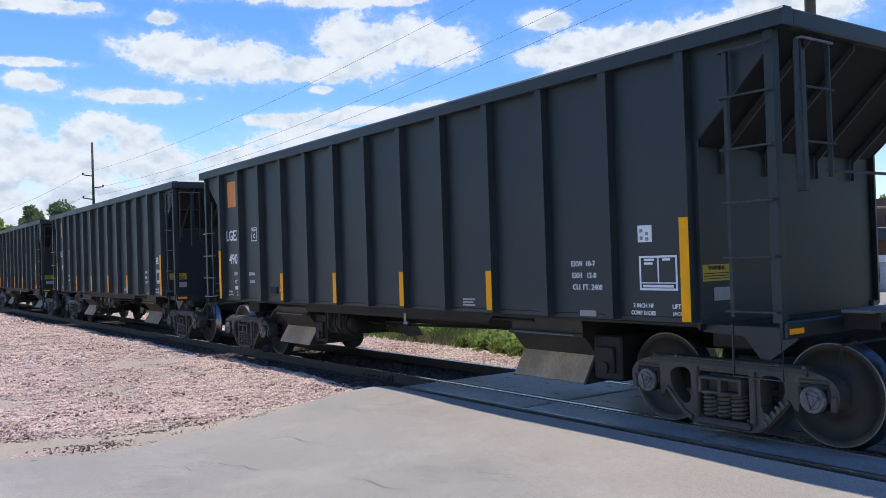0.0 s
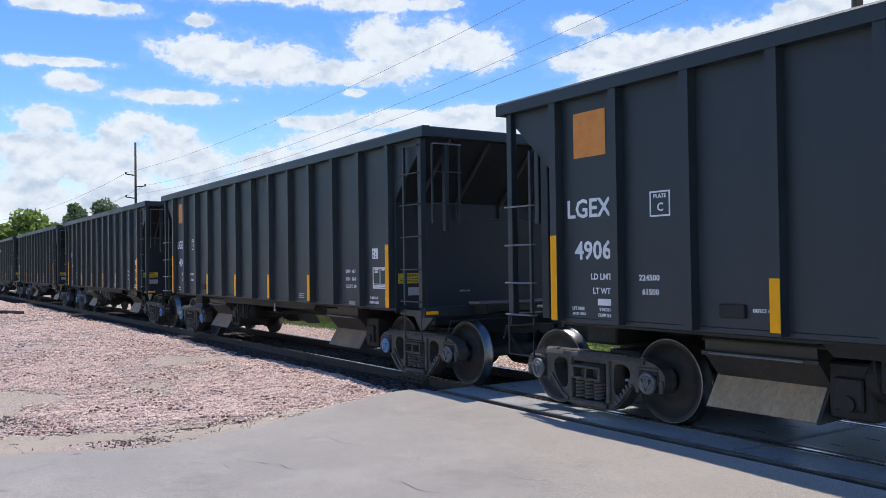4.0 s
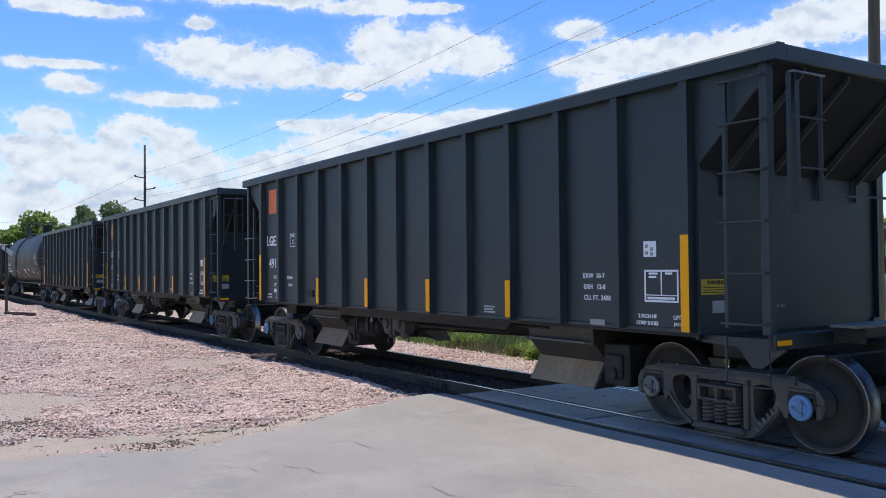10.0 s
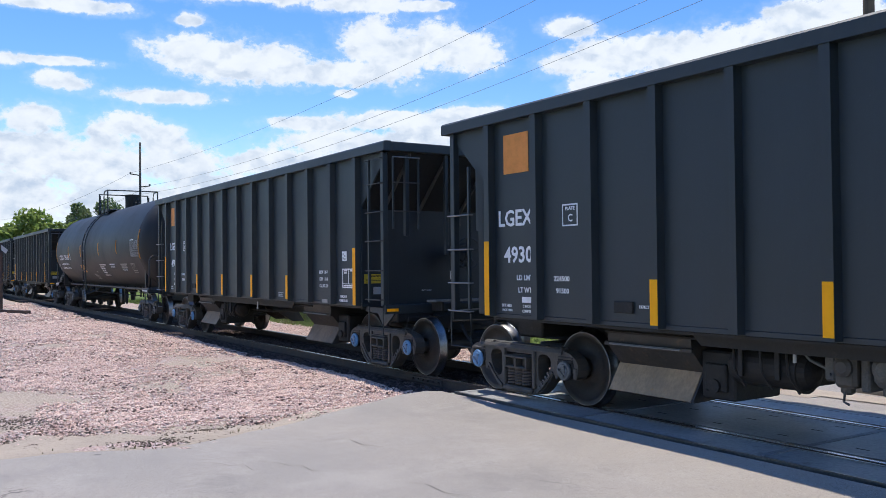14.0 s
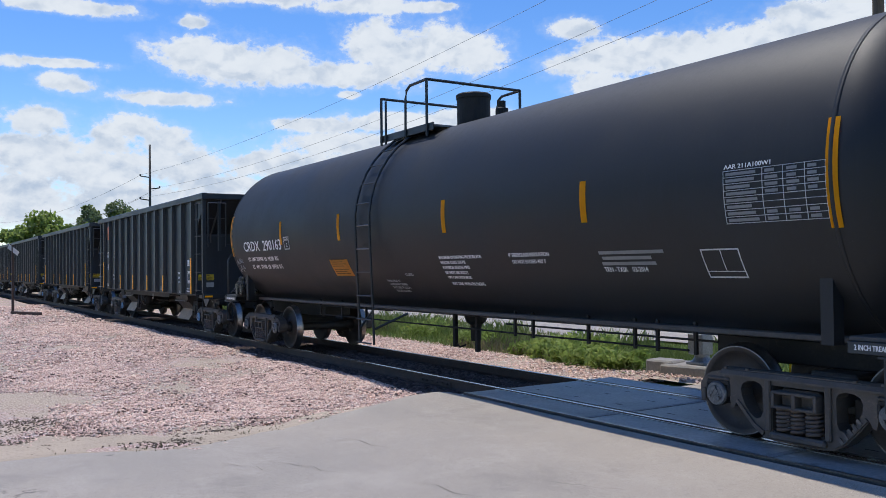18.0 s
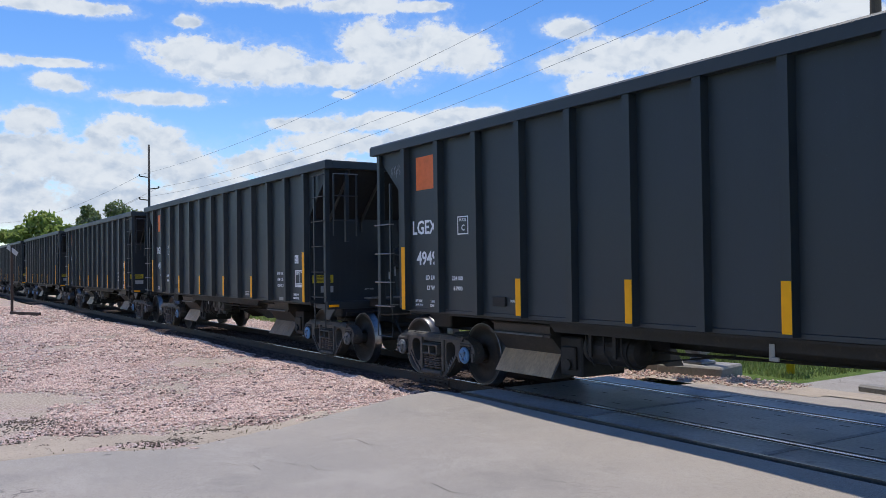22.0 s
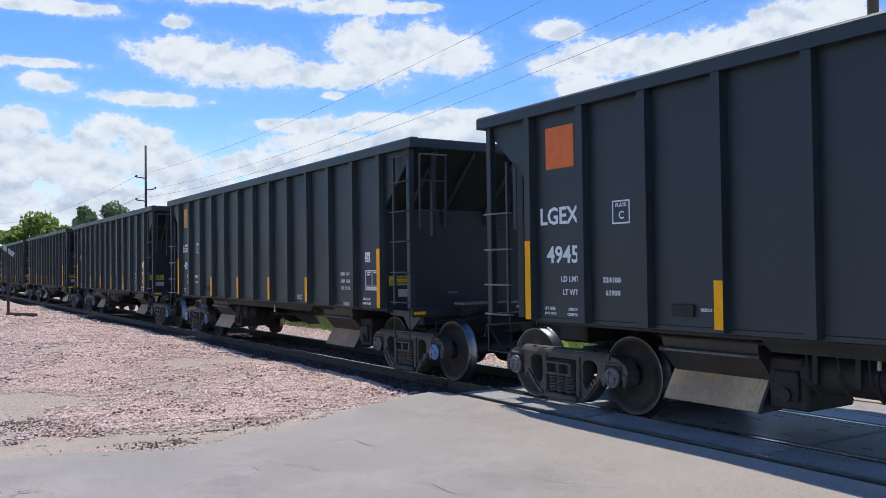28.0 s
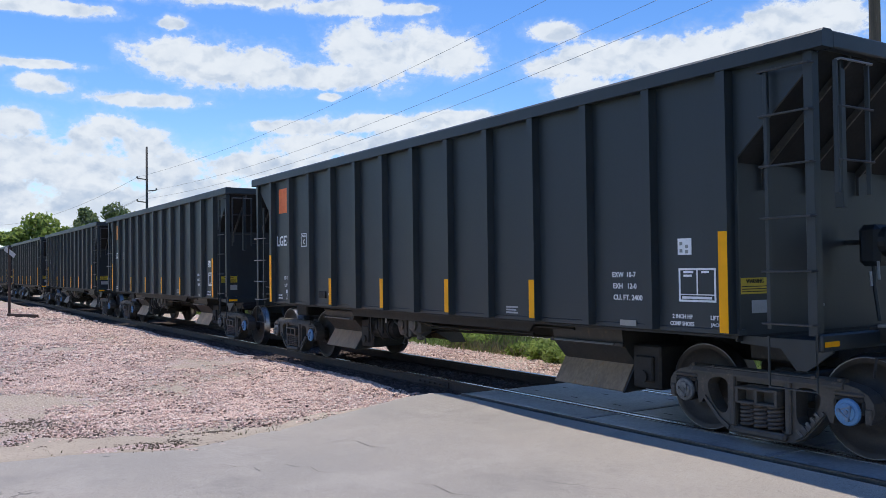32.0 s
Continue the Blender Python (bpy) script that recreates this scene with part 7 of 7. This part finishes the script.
def window(wall, x, y, z, w, h, turn=0.0, frame_mat="white_wall", bars=1):
    bm = bmesh.new()
    t = 0.07
    box(bm, -w / 2, w / 2, -0.06, 0.02, 0, t)
    box(bm, -w / 2, w / 2, -0.06, 0.02, h - t, h)
    box(bm, -w / 2, -w / 2 + t, -0.06, 0.02, t, h - t)
    box(bm, w / 2 - t, w / 2, -0.06, 0.02, t, h - t)
    for k in range(bars):
        c = -w / 2 + w * (k + 1) / (bars + 1)
        box(bm, c - 0.03, c + 0.03, -0.05, 0.02, t, h - t)
    win = part("window", bm, frame_mat, wall, "framed window", at=pose(x, y, z, 0, 0, turn))
    part("pane", boxed(-w / 2 + t, w / 2 - t, -0.01, 0.0, t, h - t), "glass", win, "dark glass pane")


def make_buildings():
    # a brown brick shop block with a white sign band
    y0, g = 57.5, -1.36
    shop = thing("shop_building", "brown brick shop block with a dark canopy and white sign band", "building", at=pose(-32, y0, g))
    bm = bmesh.new()
    prism(bm, [(-17, 0), (-17, 5.75), (-9, 5.75), (-9, 5.95), (1, 5.95), (1, 6.2), (16, 6.2), (16, 0)], 1, 0, 10)
    part("wall", bm, "brick", shop, "brown brick wall")
    part("parapet", boxed(-17.1, 16.1, -0.12, 0.25, 5.5, 5.68, bevel=0.03), "stucco", shop, "tan coping")
    for k in range(66):
        part("corbel", boxed(-16.9 + 0.5 * k, -16.72 + 0.5 * k, -0.1, -0.003, 4.55, 5.2), "brick", shop)
    part("canopy", boxed(-17, 16, -1.1, -0.003, 3.35, 4.25, bevel=0.05), "dark_metal", shop, "dark metal canopy")
    band = part("sign_band", boxed(-6.5, 16, -0.22, -0.003, 1.92, 2.40, bevel=0.02), "white", shop, "white sign band")
    lettering("MED APPLIANCES", 0.32, band, pose(-2.9, -0.228, 2.0), "ink", 5.0)
    part("storefront", boxed(-8, 16, -0.08, -0.003, 0.0, 1.90), "white_wall", shop, "white painted storefront")
    for k in range(9):
        window(shop, -15.5 + 3.4 * k, -0.02, 2.55, 1.1, 0.75, 0, "brick", 1)
    for k in range(6):
        window(shop, -5.8 + 3.6 * k, -0.10, 0.5, 2.0, 1.25, 0, "white_wall", 1)
    dr = part("door", boxed(-0.45, 0.45, -0.05, 0.0, 0, 1.85, bevel=0.01), "dark_metal", shop, "shop door", at=pose(-7.6, -0.1, 0))
    part("door_pane", boxed(-0.33, 0.33, -0.06, -0.05, 0.4, 1.7), "glass", dr)
    tall = thing("shop_building", "taller brown brick house behind the shops", "building", at=pose(-24, y0 + 12, g))
    part("wall", boxed(-2.0, 14, 0, 9, 0, 8.6), "brick", tall, "brown brick wall")
    part("parapet", boxed(-2.1, 14.1, -0.1, 9.1, 8.6, 8.85), "stucco", tall)
    # a low house with a grey hip roof
    hip = thing("office_building", "low tan building with a grey hip roof", "building", at=pose(-38.5, 50.0, -1.36, 0, 0, 6))
    part("wall", boxed(-9, 6.2, -4.5, 4.5, 0, 2.42), "stucco", hip, "tan brick wall")
    bm = bmesh.new()
    lo = [(-9.7, -5.2), (6.9, -5.2), (6.9, 5.2), (-9.7, 5.2)]
    vs = [bm.verts.new((*p, 2.40)) for p in lo] + [bm.verts.new(p) for p in ((-5.0, 0, 4.35), (2.0, 0, 4.35))]
    for f in ((0, 1, 5, 4), (1, 2, 5), (2, 3, 4, 5), (3, 0, 4), (3, 2, 1, 0)):
        bm.faces.new([vs[i] for i in f])
    part("roof", bm, "roof", hip, "grey shingled hip roof")
    part("fascia", boxed(-9.72, 6.92, -5.24, -5.205, 2.25, 2.45), "white_wall", hip)
    for k in range(7):
        window(hip, -8.0 + 2.1 * k, -4.52, 0.35, 1.2, 1.5, 0, "white_wall", 1)
    # sign pylon, painted posts and a far mast
    pyl = thing("pylon_sign", "white poster pylon with a green head", "sign", at=pose(-23.2, 42.0, lie(-23.2, 42.0)))
    part("cabinet", boxed(-0.75, 0.75, -0.15, 0.15, 0.1, 3.2, bevel=0.03), "white_wall", pyl, "white cabinet")
    part("head", boxed(-0.9, 0.9, -0.2, 0.2, 3.2, 3.95, bevel=0.03), "green_sign", pyl, "green head panel")
    part("poster", boxed(-0.55, 0.55, -0.16, -0.152, 2.0, 3.0), "blue_panel", pyl, "pale blue poster")
    part("poster", boxed(-0.55, 0.55, -0.16, -0.152, 1.45, 1.95), "red_panel", pyl, "red poster")
    for k in range(3):
        part("print_bar", boxed(-0.4, 0.4 - 0.1 * k, -0.162, -0.154, 1.15 - 0.22 * k, 1.25 - 0.22 * k), "ink", pyl)
    bm = bmesh.new()
    lathe(bm, [(0, 0.22), (4.3, 0.22)], (0, 0, 0), 2, 14)
    tagged(part("painted_post", bm, "lime", at=pose(-27.4, 46.5, lie(-27.4, 46.5))), "lime green painted steel post", "post")
    mast = thing("radio_mast", "slender distant antenna mast", "mast", at=pose(-68, 104, -1.5))
    bm = bmesh.new()
    tube(bm, [(0, 0, 0), (0, 0, 15)], 0.22, 8, 0.14)
    part("shaft", bm, "far_pole", mast)
    for k in range(3):
        a = 2 * math.pi * k / 3
        part("antenna", boxed(0.7 * math.cos(a) - 0.15, 0.7 * math.cos(a) + 0.15, 0.7 * math.sin(a) - 0.15, 0.7 * math.sin(a) + 0.15, 13.0, 15.0), "white_wall", mast)
    for k, (x, y, r) in enumerate(((-18.5, 33.0, 12), (-30.5, 44.5, 4))):
        bench = thing("picnic_bench", "weathered bench on the lot", "bench", "benches on the lot", at=pose(x, y, lie(x, y) + 0.02, 0, 0, r))
        part("seat", boxed(-0.9, 0.9, -0.2, 0.2, 0.42, 0.48, bevel=0.01), "slab", bench)
        for s in (-0.7, 0.7):
            part("leg", boxed(s - 0.06, s + 0.06, -0.17, 0.17, 0, 0.42, bevel=0.01), "slab", bench)


make_buildings()


# ---- what moves ----
def motions():
    walk(clouds, [(0, pose(0, 0, 0)), (16, pose(0, 0, 0, 0, 0, 1.275)), (32, pose(0, 0, 0, 0, 0, 2.55))])
    for car, x0 in CARS:
        walk(car, car_rows(x0))
    turns = [(t / 10, math.degrees(run(t / 10) / AXLE_Z)) for t in range(0, 321)]
    for axle in WHEELSETS:
        p = axle.matrix_basis.translation.copy()
        walk(axle, [(t, pose(p.x, p.y, p.z) @ pose(0, 0, 0, 0, a, 0)) for t, a in turns])


motions()
